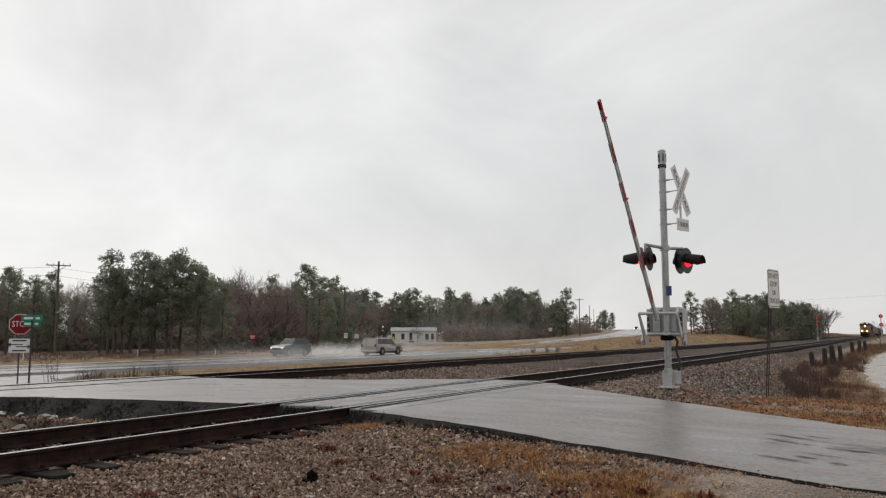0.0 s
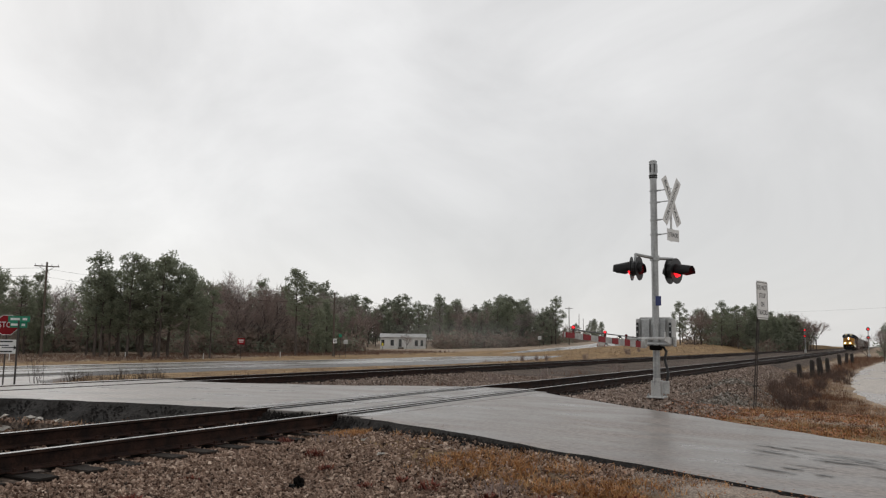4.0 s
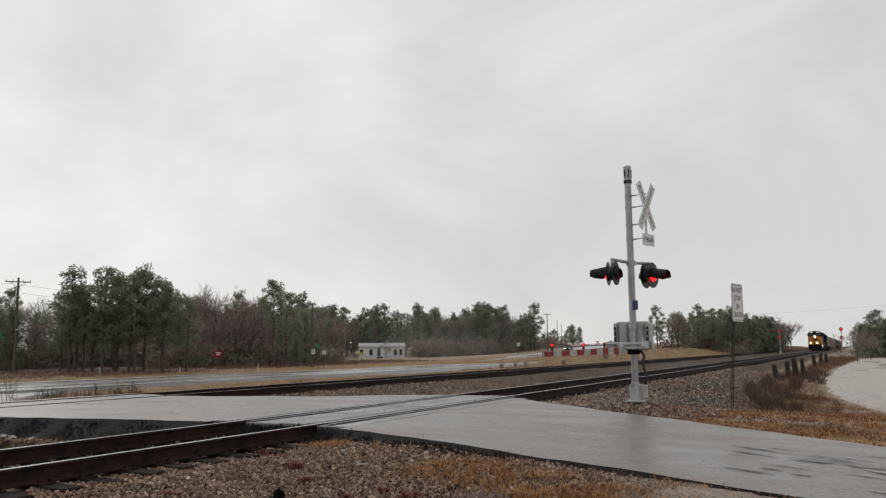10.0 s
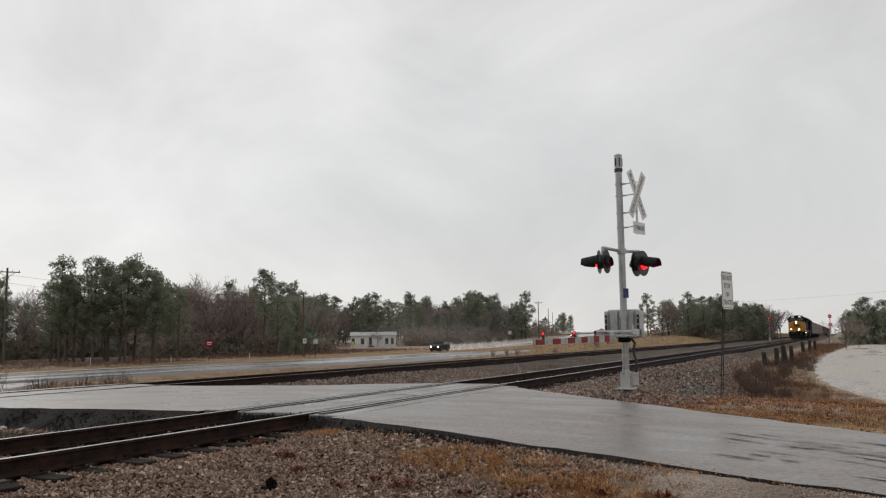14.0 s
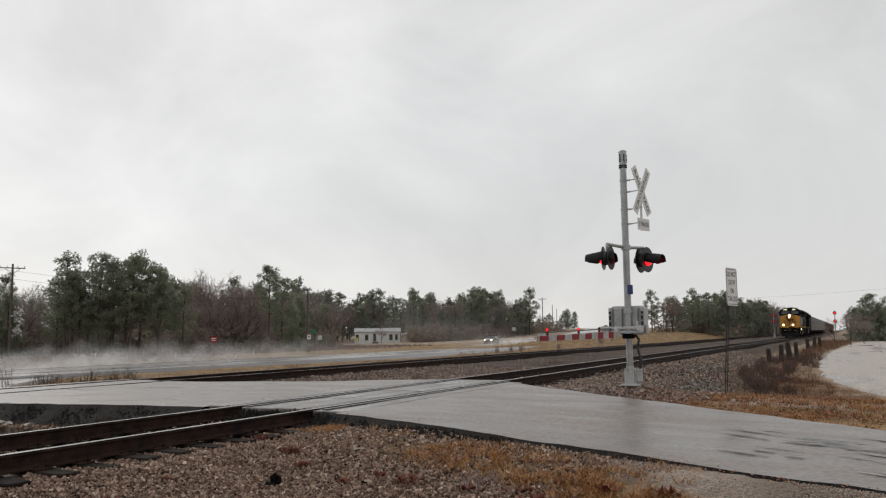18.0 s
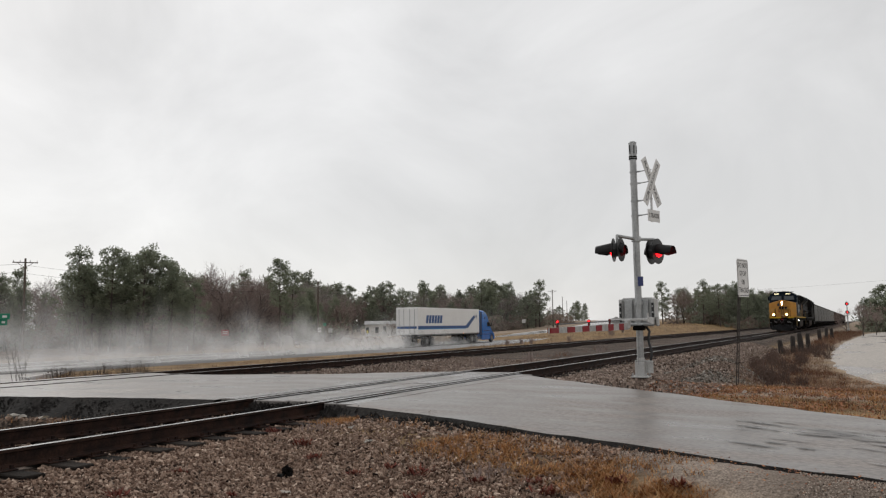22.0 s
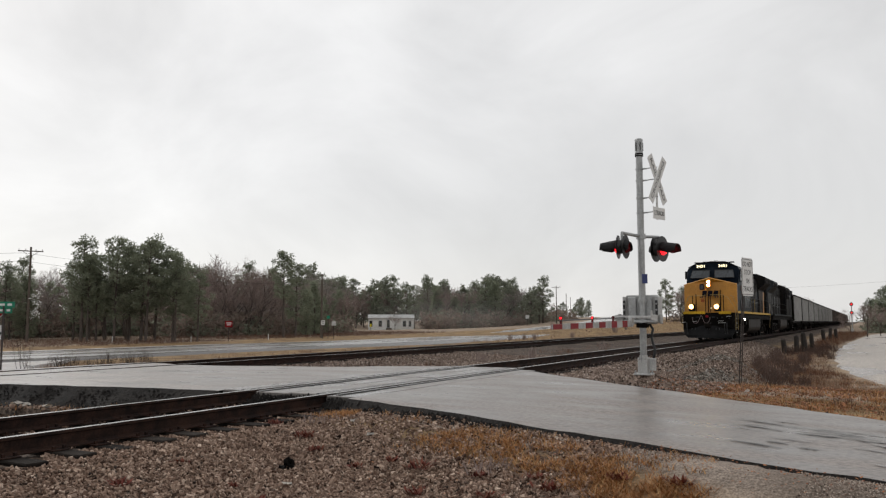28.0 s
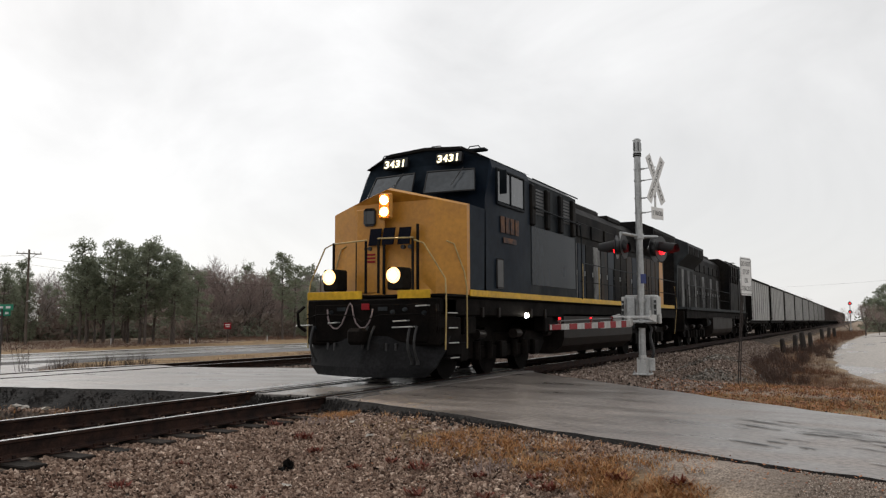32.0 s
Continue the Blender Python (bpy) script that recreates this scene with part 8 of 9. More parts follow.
def mist():
    """Soft banks of drizzle that hang before the woods and over the far highway."""
    rng = random.Random(91)
    v, f, dens = [], [], []
    rings, n = ((0.3, 0.86), (0.6, 0.45), (0.82, 0.13), (1.0, 0.0)), 18
    for i in range(22):
        az = radians(rng.uniform(-60, -24))
        d = 128 + 130 * ((i + rng.random()) / 22) ** 0.8
        r = rng.uniform(8, 12)
        c = Vector((math.sin(az) * d, math.cos(az) * d, rng.uniform(0.5, 2.5)))
        turn = az + rng.gauss(0, 0.4)
        e = Vector((math.cos(turn), -math.sin(turn), 0))
        b = len(v)
        v.append(c)
        dens.append(rng.uniform(0.025, 0.055))
        for ring, fade in rings:
            for k in range(n):
                a = k * math.tau / n
                v.append(c + (e * math.cos(a) * 1.9 + Vector((0, 0, 0.5)) * math.sin(a)) * r * ring)
                dens.append(dens[b] * fade)
        for k in range(n):
            j = (k + 1) % n
            f.append((b, b + 1 + k, b + 1 + j))
            for g in range(len(rings) - 1):
                o = b + 1 + g * n
                f.append((o + k, o + n + k, o + n + j, o + j))
    ob = link("drizzle_mist", v, f, M_SPRAY, smooth=True)
    at = ob.data.attributes.new("puff", "FLOAT", "POINT")
    at.data.foreach_set("value", dens)
    tagged(ob, "thin grey drizzle mist hanging before the far woods", "mist", kind="stuff")


mist()

for k in range(12):
    weed_bush("dry_weed", (-27.5 - 0.22 * k, 20.2 + 0.62 * k + random.uniform(-0.2, 0.2)), random.uniform(0.5, 0.95), 22, M_TWIG_DARK, "brown leafless weed stalks by the highway", k)
weed_bush("tall_weed", (-26.0, 17.8), 2.0, 9, M_TWIG_DARK, "tall single dead weed stalk by the road", 40)
for k, (x, y) in enumerate(((-36, 89), (-35.5, 91), (-36.5, 86), (-34, 101), (-33, 118), (-34.5, 122), (-33.5, 126), (-32, 131))):
    weed_bush("low_shrub", (x, y), 0.9, 70, M_TWIG_RED, "low dark leafless shrub on the grass strip", 50 + k)
for k, (x, y) in enumerate(((-12.6, 27.0), (-12.2, 31), (-13, 44), (-5.2, 9.55), (-6.3, 8.6), (-3.35, 7.2))):
    weed_bush("red_weed", (x, y), 0.55 if y > 20 else 0.17, 30, M_TWIG_RED, "reddish weed clump growing in the stones", 70 + k)


def verge_grass():
    """Orange-tan grass on the bank just below the road's near edge."""
    rng = random.Random(77)
    s = Soup()
    for _ in range(2200):
        if rng.random() < 0.9:
            x = rng.uniform(-4.2, -1.2)
            d = rng.uniform(0.3, 1.4)
        else:
            x = rng.uniform(-7.2, -5.0)
            d = rng.uniform(0.05, 0.6)
        y = lerp_table(x, ROAD_LO) - d
        if noise.noise((x * 1.1, y * 1.1, 5)) + 0.9 * noise.noise((x * 4, y * 4, 6)) < 0.12 + 0.45 * abs(d - 0.95) ** 2:
            continue
        z = ground_z(x, y) - 0.01
        for _k in range(8):
            a = rng.uniform(0, 6.28)
            b = Vector((x + rng.gauss(0, 0.05), y + rng.gauss(0, 0.05), z))
            l = rng.uniform(0.035, 0.09)
            lean = rng.uniform(0.6, 2.6)
            w = Vector((-math.sin(a), math.cos(a), 0)) * 0.006
            s.tri(b + w, b - w, b + Vector((math.cos(a) * lean * l, math.sin(a) * lean * l, l)))
    tagged(s.link("dry_grass", M_DRYGRASS), "flattened orange-tan grass along the broken road edge", "grass", kind="stuff")


verge_grass()

for k in range(46):
    y = 22.5 + 0.85 * k
    x = random.uniform(-4.4 if y > 28 else -2.6, -1.5)
    weed_bush("brown_shrub", (x, y), random.uniform(0.35, 0.8), 44, M_BRUSH, "leafless red-brown shrub on the embankment", 90 + k)

# ---- poles, signs, house, posts ----
def utility_pole(x, y, h, arm, label, az=0.0, group="utility poles"):
    g = empty("utility_pole", pose(x, y, ground_z(x, y), 0, 0, az), label, "utility pole", group)
    bm = bmesh.new()
    cyl(bm, (0, 0, -0.4), (0, 0, h), 0.16, 0.10, 10)
    part("pole", bm, M_WOOD, g)
    if arm:
        bm = bmesh.new()
        box(bm, (0, 0.1, h - 0.45), (2.5, 0.09, 0.11), bevel=0.01)
        for s in (-1, 1):
            tube(bm, [(s * 0.8, 0.1, h - 0.45), (0, 0.1, h - 1.1)], 0.025, 5)
        part("crossarm", bm, M_WOOD, g)
        for u in (-1.15, -0.5, 0.5, 1.15):
            bm = bmesh.new()
            cyl(bm, (u, 0.1, h - 0.4), (u, 0.1, h - 0.2), 0.045, 0.03, 8)
            part("insulator", bm, M_CASE, g)
    return g


utility_pole(-80.2, 55.2, 10.4, True, "weathered wooden utility pole with a crossarm", 60)
utility_pole(-64.5, 87, 8.6, False, "plain wooden utility pole at the highway's far side")
for k, (x, y, h) in enumerate(((-81, 226, 11.4), (-101, 293, 10.4), (-122, 360, 9.8), (-141, 427, 9.9))):
    utility_pole(x, y, h, k == 0, "distant wooden utility pole along the highway", 15)
utility_pole(-44, 251, 9.8, True, "distant wooden utility pole behind the grassy rise", 80)


def wire(a, b, sag, label):
    bm = bmesh.new()
    a, b = Vector(a), Vector(b)
    pts = [a.lerp(b, k / 14) - Vector((0, 0, sag * 4 * (k / 14) * (1 - k / 14))) for k in range(15)]
    tube(bm, pts, 0.013, 4)
    tagged(part("power_line", bm, M_BLACK), label, "cable", "power lines")


for dz in (0.0, -0.9):
    wire((-81, 55, 8.6 + dz), (-110, 20, 8.2 + dz), 0.7, "thin black power line on wooden poles")
    wire((-81, 55, 8.6 + dz), (-64.5, 87, 7.0 + dz), 0.7, "thin black power line on wooden poles")
    wire((-64.5, 87, 7.0 + dz), (-81, 226, 9.6 + dz), 2.0, "thin black power line on wooden poles")
wire((-44, 251, 10.5), (60, 190, 14.5), 1.6, "thin black power line crossing the railway")


def climbing_vine():
    rng = random.Random(3)
    s = Soup()
    for k in range(70):
        z = rng.uniform(2.6, 5.6)
        a = rng.uniform(0, 6.28)
        s.tuft(Vector((0.35 * math.cos(a), 0.35 * math.sin(a), z)), 0.3, 2, rng, 0.35)
    ob = link("pale_vine", s.v, s.f, M_WHITE)
    ob.location = (-79.6, 55.6, ground_z(-80, 55))
    tagged(ob, "pale scraps hanging beside the utility pole", "vine")


climbing_vine()


def small_sign(name, x, y, az, w, h, zc, material, label, back=None):
    g = empty(name, pose(x, y, ground_z(x, y)), label, "road sign")
    bm = bmesh.new()
    box(bm, (0, 0, zc / 2), (0.06, 0.04, zc + 0.5), bevel=0.006)
    part("post", bm, M_SIGNPOST, g)
    f = Matrix.Translation((0, 0, zc)) @ facing(az) @ Matrix.Translation((0, 0, 0.04))
    bm = bmesh.new()
    box(bm, (0, 0, 0), (w, h, 0.006), f, bevel=0.002)
    p = part("plate", bm, material, g)
    if back:
        bm = bmesh.new()
        box(bm, (0, h * 0.18, 0.005), (w * 0.7, h * 0.14, 0.003), f)
        box(bm, (0, -h * 0.12, 0.005), (w * 0.55, h * 0.12, 0.003), f)
        part("text_bar", bm, back, p)
    return g


small_sign("red_notice", -67, 72, -45, 0.85, 0.75, 2.1, M_RED, "red notice board on a thin post past the highway", M_WHITE)
small_sign("green_route_sign", -61.2, 84, -50, 0.42, 0.4, 2.8, M_GREEN, "small green sign above a white plate")
small_sign("white_road_sign", -61.6, 83.4, -50, 0.45, 0.6, 2.1, M_WHITE, "white road sign at the highway's edge", M_BLACK)
small_sign("round_sign_back", -60.9, 84.8, -50, 0.55, 0.55, 2.0, M_ALU, "grey metal back of a road sign")
small_sign("yellow_marker", -82, 126, -40, 0.34, 0.55, 1.3, M_YSIGN, "yellow warning marker by the white house")
small_sign("far_road_sign", -76, 190, -60, 0.9, 0.9, 2.4, M_ALU, "grey road sign far along the highway")
for k, (x, y) in enumerate(((-69, 68), (-66, 78), (-73, 47), (-75, 62))):
    g = empty("marker_post", pose(x, y, ground_z(x, y)), "short white marker post in the grass", "post", "marker posts")
    bm = bmesh.new()
    box(bm, (0, 0, 0.3), (0.10, 0.05, 0.75), bevel=0.015)
    part("stake", bm, M_WHITE, g)


def house():
    """A long low white house: two offset wings under shallow roofs."""
    g = empty("white_house", pose(-117.5, 191.5, ground_z(-117.5, 191.5), 0, 0, 31) @ Matrix.Diagonal((1, 1, 1.14, 1)), "white single-storey house with pale shallow roof", "house")
    d = 6.0
    wings = ((-2.2, 8.6, -3.0, ((-3.6, 0.9, 1.5), (-1.0, 1.0, 1.5), (1.2, 0.9, 2.0))), (4.1, 4.0, -4.2, ((-0.6, 1.0, 1.5), (0.9, 0.8, 1.5))))
    for xc, w, front, windows in wings:
        wall = part("wall", box(bmesh.new(), (xc, (front + d / 2) / 2, 1.35), (w, d / 2 - front, 3.0), bevel=0.02), M_SIDING, g)
        bm = bmesh.new()
        prism(bm, [(front - 0.35, 2.78), (0.0, 3.62), (d / 2 + 0.35, 2.78), (d / 2 + 0.35, 2.90), (0.0, 3.76), (front - 0.35, 2.90)], xc - w / 2 - 0.2, xc + w / 2 + 0.2, 0)
        part("roof", bm, M_SHINGLE, g)
        for x, ww, hh in windows:
            wn = part("window", box(bmesh.new(), (xc + x, front - 0.03, 1.5), (ww, 0.06, hh), bevel=0.01), M_WINDARK, wall, "dark window")
            bm = bmesh.new()
            for s in (-1, 1):
                box(bm, (xc + x + s * ww / 2, front - 0.05, 1.5), (0.09, 0.08, hh + 0.1))
                box(bm, (xc + x, front - 0.05, 1.5 + s * hh / 2), (ww, 0.08, 0.09))
            part("window_frame", bm, M_WHITE, wn)
    for x, y in ((-4.0, 0.8), (0.6, -0.9)):
        part("roof_vent", box(bmesh.new(), (x, y - 0.9, 3.55), (0.45, 0.4, 0.45), bevel=0.03), M_ALU, g, "grey roof vent")
    part("steps", box(bmesh.new(), (-0.8, -3.6, 0.2), (1.6, 1.2, 0.5), bevel=0.02), M_WOOD, g)


house()
copy_thing(B2, pose(-112.2, 184.5, ground_z(-112.2, 184.5) - 0.05, 0, 0, 70) @ Matrix.Diagonal((0.46, 0.46, 0.42, 1)))


def timber_posts():
    for k, (x, y, h, r) in enumerate(((-4.2, 51.5, 0.85, 0.15), (-3.72, 54.0, 1.05, 0.15), (-3.3, 55.2, 1.25, 0.17), (-2.95, 56.4, 1.15, 0.14), (-3.2, 80, 1.2, 0.17), (-2.85, 84, 1.3, 0.17), (-2.4, 88, 1.2, 0.17))):
        rng = random.Random(k)
        bm = bmesh.new()
        z0 = ground_z(x, y)
        rings = []
        for z, q in ((-0.4, 1.05), (0.1, 1.0), (h * 0.6, 0.96), (h * 0.93, 0.92), (h, 0.7)):
            rings.append([Vector((q * r * (1 + rng.uniform(-0.1, 0.1)) * math.cos(a), q * r * (1 + rng.uniform(-0.1, 0.1)) * math.sin(a), z + (rng.uniform(-0.07, 0.07) if z > h * 0.9 else 0))) for a in (2 * math.pi * i / 9 for i in range(9))])
        loft(bm, rings)
        ob = part("timber_post", bm, M_POST)
        ob.matrix_basis = pose(x, y, z0, rng.uniform(-4, 4), rng.uniform(-5, 5), rng.uniform(0, 90))
        tagged(ob, "rotten dark timber post stump on the embankment", "post", "timber posts")


timber_posts()


def block_signal(x, y, h, lamps, label):
    g = empty("railway_signal", pose(x, y, ground_z(x, y)), label, "railway signal", "railway signals")
    bm = bmesh.new()
    cyl(bm, (0, 0, -0.2), (0, 0, h), 0.08, 0.07, 10)
    part("mast", bm, M_STEEL, g)
    bm = bmesh.new()
    box(bm, (0, 0, 0.35), (0.42, 0.36, 0.7), bevel=0.04)
    part("case", bm, M_ALU, g)
    for z in lamps:
        bm = bmesh.new()
        cyl(bm, (0, -0.12, z), (0, -0.10, z), 0.30, 0.30, 18)
        t = part("target", bm, M_BLACK, g)
        bm = bmesh.new()
        cyl(bm, (0, -0.16, z), (0, -0.13, z), 0.10, 0.10, 14)
        part("lens", bm, M_LAMPRED, t, "glowing red lens")
    return g


block_signal(-14.2, 190, 5.3, (4.9, 3.6), "railway block signal showing red beside the track")
block_signal(-1.6, 150, 5.2, (4.8, 3.4), "crossing signal with red lamps beyond the lot")


def red_sprigs():
    """Low rosettes of reddened leaves growing among the crushed stone."""
    for k, (x, y, r) in enumerate(((-5.85, 4.97, 0.12), (-6.86, 8.27, 0.13), (-5.94, 7.72, 0.15), (-5.51, 7.35, 0.10), (-4.71, 6.96, 0.09), (-4.44, 7.25, 0.09), (-4.0, 7.1, 0.16), (-3.66, 6.42, 0.12), (-4.67, 5.4, 0.08),
                                   (-2.53, 6.82, 0.13), (-2.74, 7.05, 0.10), (-3.02, 6.56, 0.10), (-1.99, 7.14, 0.12), (-1.45, 7.07, 0.12), (-6.1, 5.9, 0.08), (-5.2, 5.7, 0.07), (-3.3, 7.0, 0.09))):
        rng = random.Random(300 + k)
        s = Soup()
        for _ in range(46):
            a, up = rng.uniform(0, math.tau), rng.uniform(0.15, 1.1)
            d = Vector((math.cos(a), math.sin(a), up)).normalized()
            w = Vector((-math.sin(a), math.cos(a), rng.uniform(-0.4, 0.4))) * rng.uniform(0.006, 0.013)
            b = Vector((rng.gauss(0, r * 0.35), rng.gauss(0, r * 0.35), 0.0))
            m = b + d * r * rng.uniform(0.35, 0.6)
            s.quad(b, m - w, m + d * r * rng.uniform(0.2, 0.5), m + w)
        ob = s.link("red_sprig", M_SPRIG)
        ob.location = (x, y, ground_z(x, y) + 0.012)
        tagged(ob, "small red-leaved weed rosette among crushed stones", "weeds", "red sprigs")


red_sprigs()


def litter():
    rng = random.Random(9)
    spots = [(-14.6, 9.0), (-14.2, 9.15), (-13.8, 8.95), (-13.4, 9.1), (-13.0, 9.0), (-12.5, 9.05), (-14.9, 9.2), (-13.6, 8.75), (-4.83, 6.03), (-5.18, 7.97), (-4.9, 9.6), (-5.8, 8.55), (-2.4, 15.7), (-1.9, 15.3), (-4.0, 9.0)]
    for k, (x, y) in enumerate(spots):
        bm = bmesh.new()
        n = 7
        s = rng.uniform(0.10, 0.2) if x < -10 else rng.uniform(0.05, 0.09)
        vs = [bm.verts.new((s * math.cos(2 * math.pi * i / n) * rng.uniform(0.6, 1.2), s * 0.7 * math.sin(2 * math.pi * i / n) * rng.uniform(0.6, 1.2), rng.uniform(0, 0.05))) for i in range(n)]
        c = bm.verts.new((0, 0, s * 0.45))
        for i in range(n):
            bm.faces.new((vs[i], vs[(i + 1) % n], c))
        bmesh.ops.solidify(bm, geom=bm.faces[:], thickness=0.01)
        ob = part("litter_scrap", bm, M_TRASH)
        ob.matrix_basis = pose(x, y, ground_z(x, y) + (0.06 if x < -10 else 0.01), rng.uniform(-15, 15), rng.uniform(-15, 15), rng.uniform(0, 360))
        tagged(ob, "pale crumpled scrap of litter on the wet stones", "litter", "litter")
    bm = bmesh.new()
    bmesh.ops.create_icosphere(bm, subdivisions=3, radius=0.05)
    for v in bm.verts:
        v.co *= 1 + 1.3 * noise.noise(v.co * 26)
        v.co.z *= 1.25
    low = bmesh.ops.create_icosphere(bm, subdivisions=2, radius=0.045)["verts"]
    for v in low:
        v.co = Vector((-0.075, -0.045, -0.03)) + Vector((v.co.x * 1.3, v.co.y, v.co.z * 0.6)) * (1 + 1.2 * noise.noise(v.co * 30 + Vector((5, 1, 2))))
    rk = part("black_rock", bm, M_DARK)
    rk.location = (-5.28, 6.62, ground_z(-5.28, 6.62) + 0.05)
    rk.rotation_euler = (0, 0, 0.6)
    tagged(rk, "jagged black clod lying on the stones", "rock")


litter()


# ---- crushed stone ----
def stones(name, label, regions, seed, material=None):
    rs = np.random.RandomState(seed)
    base = np.array([(-1, -1, -1), (1, -1, -1), (1, 1, -1), (-1, 1, -1), (-1, -1, 1), (1, -1, 1), (1, 1, 1), (-1, 1, 1)], float) * 0.6
    quads = np.array([(0, 3, 2, 1), (4, 5, 6, 7), (0, 1, 5, 4), (1, 2, 6, 5), (2, 3, 7, 6), (3, 0, 4, 7)])
    V, Fc, n = [], [], 0
    for x0, x1, y0, y1, per, lo, hi, cut in regions:
        count = int((x1 - x0) * (y1 - y0) * per)
        xs, ys = rs.uniform(x0, x1, count), rs.uniform(y0, y1, count)
        for x, y in zip(xs, ys):
            if lerp_table(x, ROAD_LO) - 0.06 < y < lerp_table(x, ROAD_HI) + 0.06:
                continue
            if min(abs(x - TRACK_X - 0.753), abs(x - TRACK_X + 0.753)) < 0.09:
                continue
            if noise.noise((x * 0.5, y * 0.5, 12)) < cut:
                continue
            if x > -7.1 and y < 9.7 and rs.rand() < (0.66 if x < -2.6 else 0.1) * (1 - smooth(1.0, 1.4, lerp_table(x, ROAD_LO) - y + 0.5 * noise.noise((x, y, 3)))):
                continue
            s = lo + (hi - lo) * rs.beta(1.4, 2.6)
            p = base * (1 + rs.uniform(-0.42, 0.42, (8, 3))) * (s * np.array((rs.uniform(1.0, 1.7), rs.uniform(0.6, 1.0), rs.uniform(0.3, 0.65))))
            q = rs.normal(0, 1, 4) * (1.0, 0.75, 0.75, 1.0)
            q /= np.linalg.norm(q)
            w, a, b, c = q
            p = p @ np.array(((1 - 2 * (b * b + c * c), 2 * (a * b - c * w), 2 * (a * c + b * w)), (2 * (a * b + c * w), 1 - 2 * (a * a + c * c), 2 * (b * c - a * w)), (2 * (a * c - b * w), 2 * (b * c + a * w), 1 - 2 * (a * a + b * b))))
            z = ground_z(x, y) + s * rs.uniform(0.25, 0.8)
            V.append(p + (x, y, z))
            Fc.append(quads + n)
            n += 8
    V = np.concatenate(V)
    Fc = np.concatenate(Fc)
    me = bpy.data.meshes.new(name)
    me.from_pydata(V.tolist(), [], Fc.tolist())
    me.materials.append(material or M_STONE)
    tagged(new(name, me), label, "gravel", kind="stuff")


stones("crushed_stone", "loose angular grey-brown crushed stone beside the rails", ((-7.2, -2.2, 5.4, 9.6, 2500, 0.008, 0.033, -0.6), (-9.6, -7.2, 3.2, 10.0, 700, 0.012, 0.038, -0.6),
       (-7.2, -5.0, 3.6, 5.4, 2500, 0.008, 0.033, -0.6), (-16, -9.6, 6.0, 10.2, 180, 0.02, 0.05, -0.3)), 51)
stones("road_grit", "fine pale grit on the dirt shoulder of the road", ((-2.9, 1.2, 5.9, 8.4, 4200, 0.003, 0.012, -0.55),), 54, M_GRIT)
stones("loose_stone", "scattered brown stones on the dirt shoulder", ((-2.9, 1.2, 5.9, 8.5, 420, 0.008, 0.028, -0.05),), 55)
stones("crushed_stone", "ballast stone along the tracks beyond the crossing", ((-6.9, -2.4, 14.5, 24.5, 420, 0.016, 0.048, -0.7), (-5.6, -2.5, 22.5, 27.5, 300, 0.02, 0.04, -0.9), (-6.9, -4.3, 24, 56, 130, 0.025, 0.055, -0.7), (-17, -9.6, 17, 34, 150, 0.02, 0.048, -0.7), (-9.4, -6.8, 18, 34, 50, 0.03, 0.05, -0.7)), 52, M_BALLAST)


stones("stone_pile", "pile of pale grey crushed stone beside the railway", ((-5.2, -2.0, 21.4, 27.4, 560, 0.022, 0.060, -0.25),), 53, M_STONEGREY)


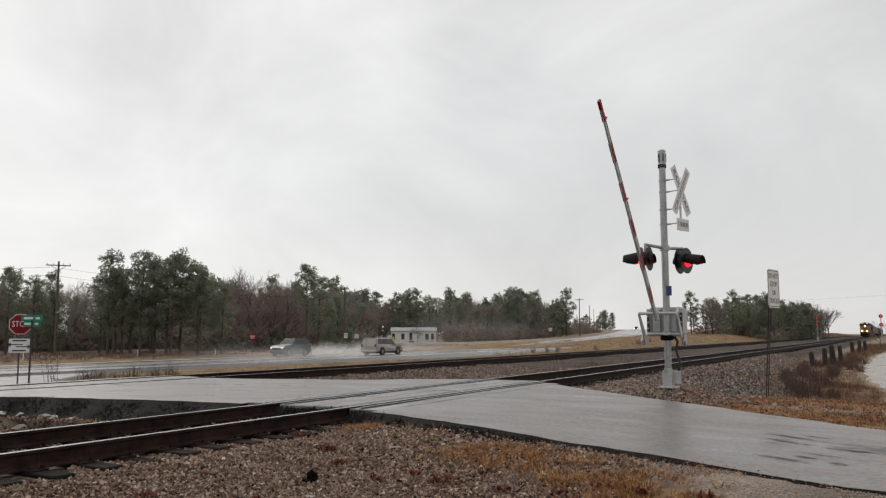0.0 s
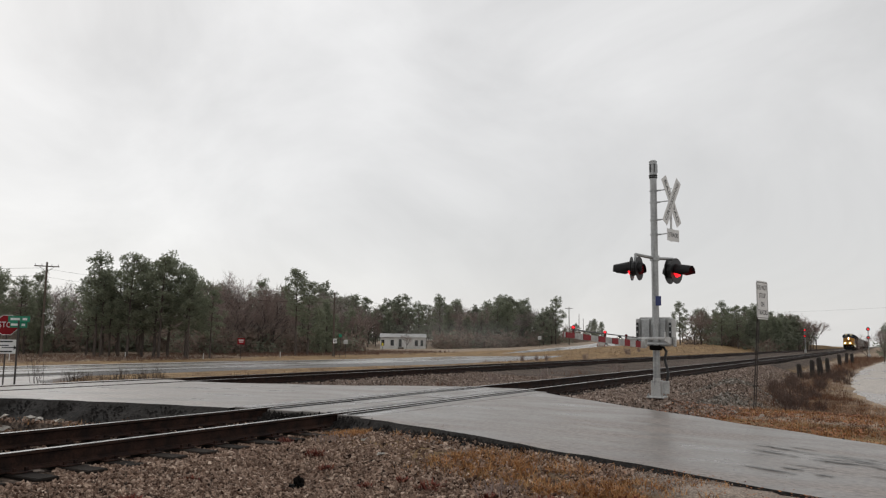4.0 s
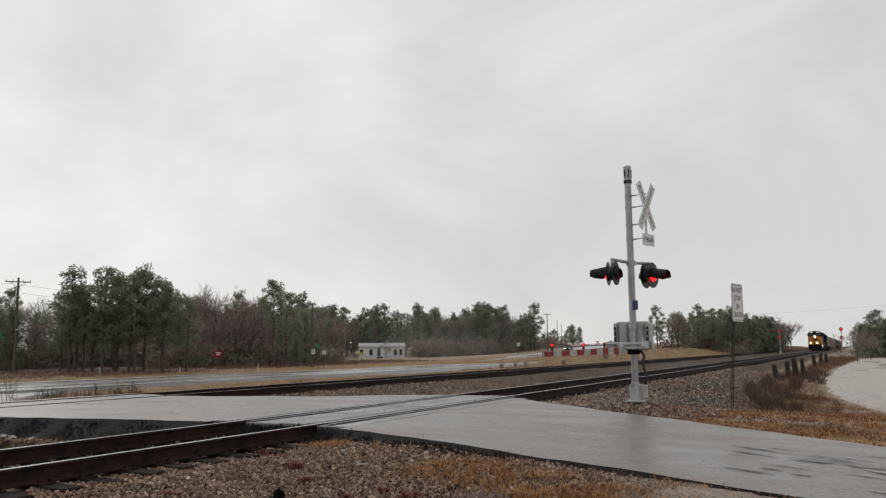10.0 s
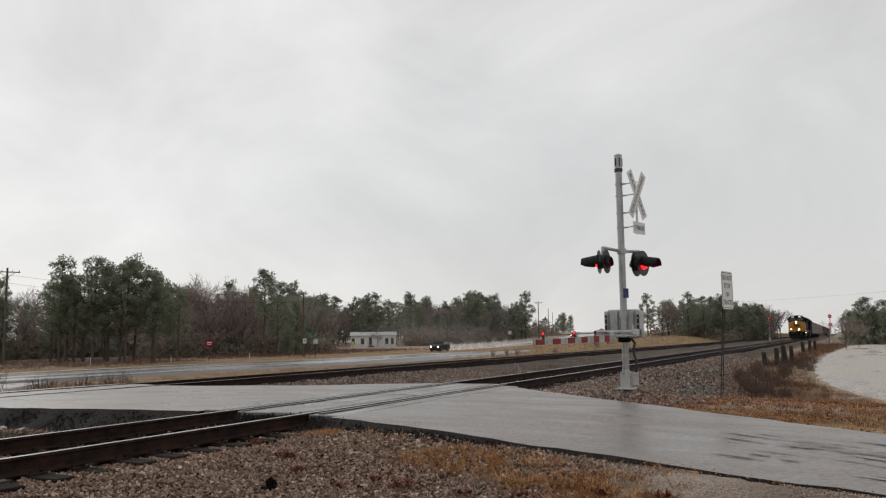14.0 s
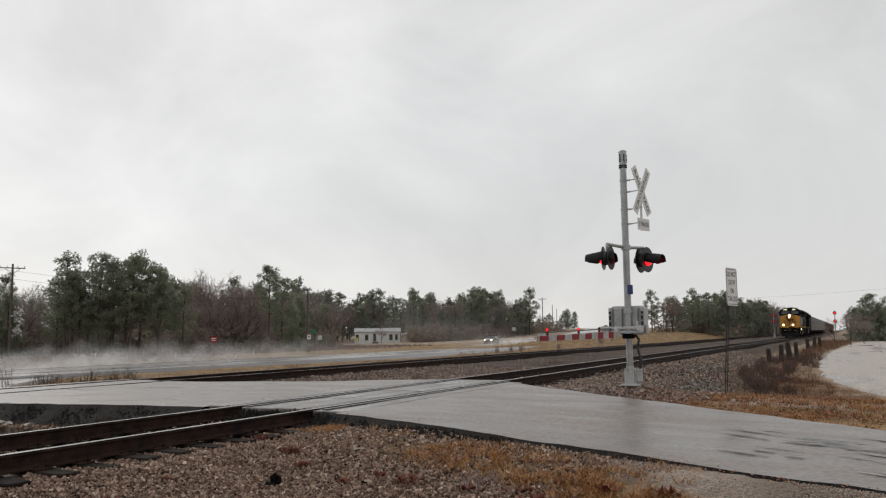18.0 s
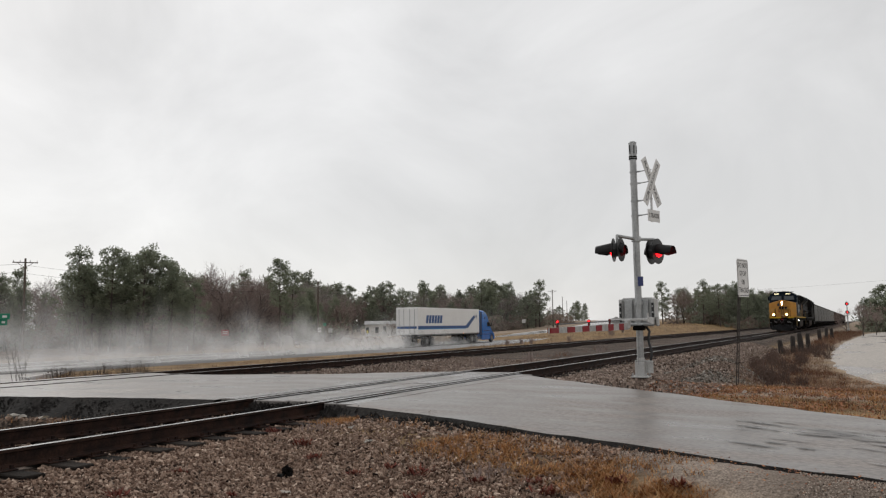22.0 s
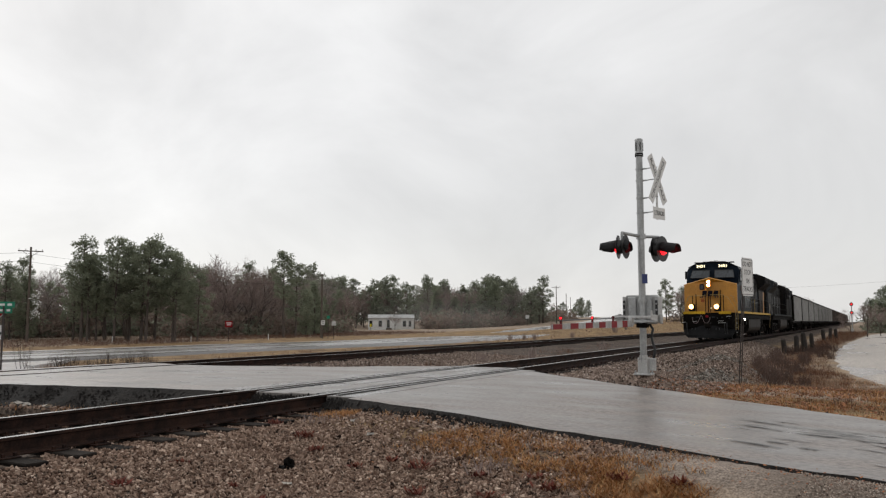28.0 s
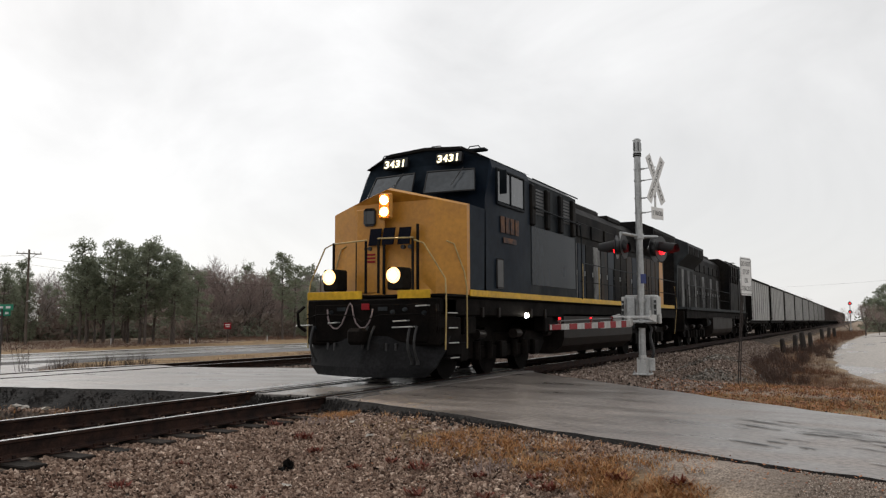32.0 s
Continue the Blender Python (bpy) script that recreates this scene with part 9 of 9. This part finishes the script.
def crumbs():
    """Broken asphalt lumps along the road's edges."""
    rs = np.random.RandomState(61)
    s = Soup()
    for x0, x1, n, side in ((-6.9, 1.0, 1300, "lo"), (-16.5, -9.5, 1100, "lo"), (-5.5, 0.5, 500, "hi")):
        for _ in range(n):
            x = rs.uniform(x0, x1)
            if x > -2.2 and side == "lo" or x > -3.4 and side == "lo" and rs.rand() < 0.97:
                continue
            d = abs(rs.normal(0, (0.07 if x > -2.4 else 0.16) if x > -9 else 0.38)) + 0.02
            y = lerp_table(x, ROAD_LO) - d if side == "lo" else lerp_table(x, ROAD_HI) + d
            z = max(ground_z(x, y), road_z(x) - 0.05 - (1.1 if x > -9 else 0.55) * d)
            r = rs.uniform(0.012, 0.05) if x > -9 else rs.uniform(0.01, 0.032)
            c = Vector((x, y, z + r * 0.2))
            b = len(s.v)
            for u in ((1, 0, 0), (0, 1, 0), (-1, 0, 0), (0, -1, 0), (0, 0, 1)):
                s.v.append(c + Vector(u) * r * rs.uniform(0.6, 1.3) + Vector(rs.uniform(-0.3, 0.3, 3).tolist()) * r)
            for k in range(4):
                s.f.append((b + k, b + (k + 1) % 4, b + 4))
    # dirt packed against the ends of the crossing slabs
    for x0, x1, n in ((-9.6, -8.95, 260), (-8.72, -7.45, 420), (-7.22, -6.5, 320)):
        for _ in range(n):
            x = rs.uniform(x0, x1)
            d = abs(rs.normal(0, 0.22))
            y = lerp_table(x, ROAD_LO) + 0.08 - d
            r = rs.uniform(0.015, 0.05)
            c = Vector((x, y, max(-0.07 - 0.45 * d, -0.24)))
            b = len(s.v)
            for u in ((1, 0, 0), (0, 1, 0), (-1, 0, 0), (0, -1, 0), (0, 0, 1)):
                s.v.append(c + Vector(u) * r * rs.uniform(0.6, 1.3) + Vector(rs.uniform(-0.3, 0.3, 3).tolist()) * r)
            for k in range(4):
                s.f.append((b + k, b + (k + 1) % 4, b + 4))
    tagged(s.link("asphalt_crumbs", M_EDGE), "dark crumbled asphalt lumps along the road edge", "rubble", kind="stuff")


crumbs()


# ---- what moves ----
TRAIN_SPEED, TRAIN_END = 9.12, 11.55


def train_rows(offset, turned=False):
    rows = []
    for k in range(9):
        t = k * 4.0
        y = TRAIN_END + (CLIP - t) * TRAIN_SPEED + offset
        rows.append((t, pose(TRACK_X, y + (22.3 if turned else 0), 0, 0, 0, 180 if turned else 0)))
    return rows


def drive(ob, off, at, s0, speed, back=False):
    """A steady drive along the highway, s0 metres along it at the given time."""
    rows = []
    for k in range(33):
        x, y, z, h = hwy(s0 + (k - at) * speed, off)
        rows.append((float(k), pose(x, y, z + 0.01, 0, 0, math.degrees(h) + (180 if back else 0))))
    walk(ob, rows)


def motions():
    walk(GATE_ARM, [(t, pose(*PIVOT, 0, -e, -88.2)) for t, e in ((0, 43.6), (0.5, 40.0), (1, 35.5), (1.5, 29.4), (2, 22.9), (2.5, 17.2), (3, 11.6), (3.5, 6.1), (4.0, 1.6), (4.4, -0.4), (5.5, -0.4), (32, -0.4))])
    walk(LOCO, train_rows(0))
    walk(LOCO_TWO, train_rows(22.4, True))
    for k, car in enumerate(HOPPERS):
        walk(car, train_rows(45.6 + k * CAR_PITCH))
    fleet = ((SUV_A, -7.3, 0.0, 67.0, -23.9, True), (VAN_B, 3.7, 0.0, 68.0, 25.8, False), (SUV_C, -7.3, 14.5, 105.0, -25.2, True),
             (PICKUP, 3.7, 16.5, 94.5, 30.0, False), (SEDAN, -7.3, 20.4, 75.0, -28.2, True), (SEMI, 7.3, 20.7, 55.9, 29.3, False))
    for (vehicle, off, at, s0, speed, back), mist in zip(fleet, SPRAYS):
        drive(vehicle, off, at, s0, speed, back)
        drive(mist, off, at, s0, speed, back)


motions()
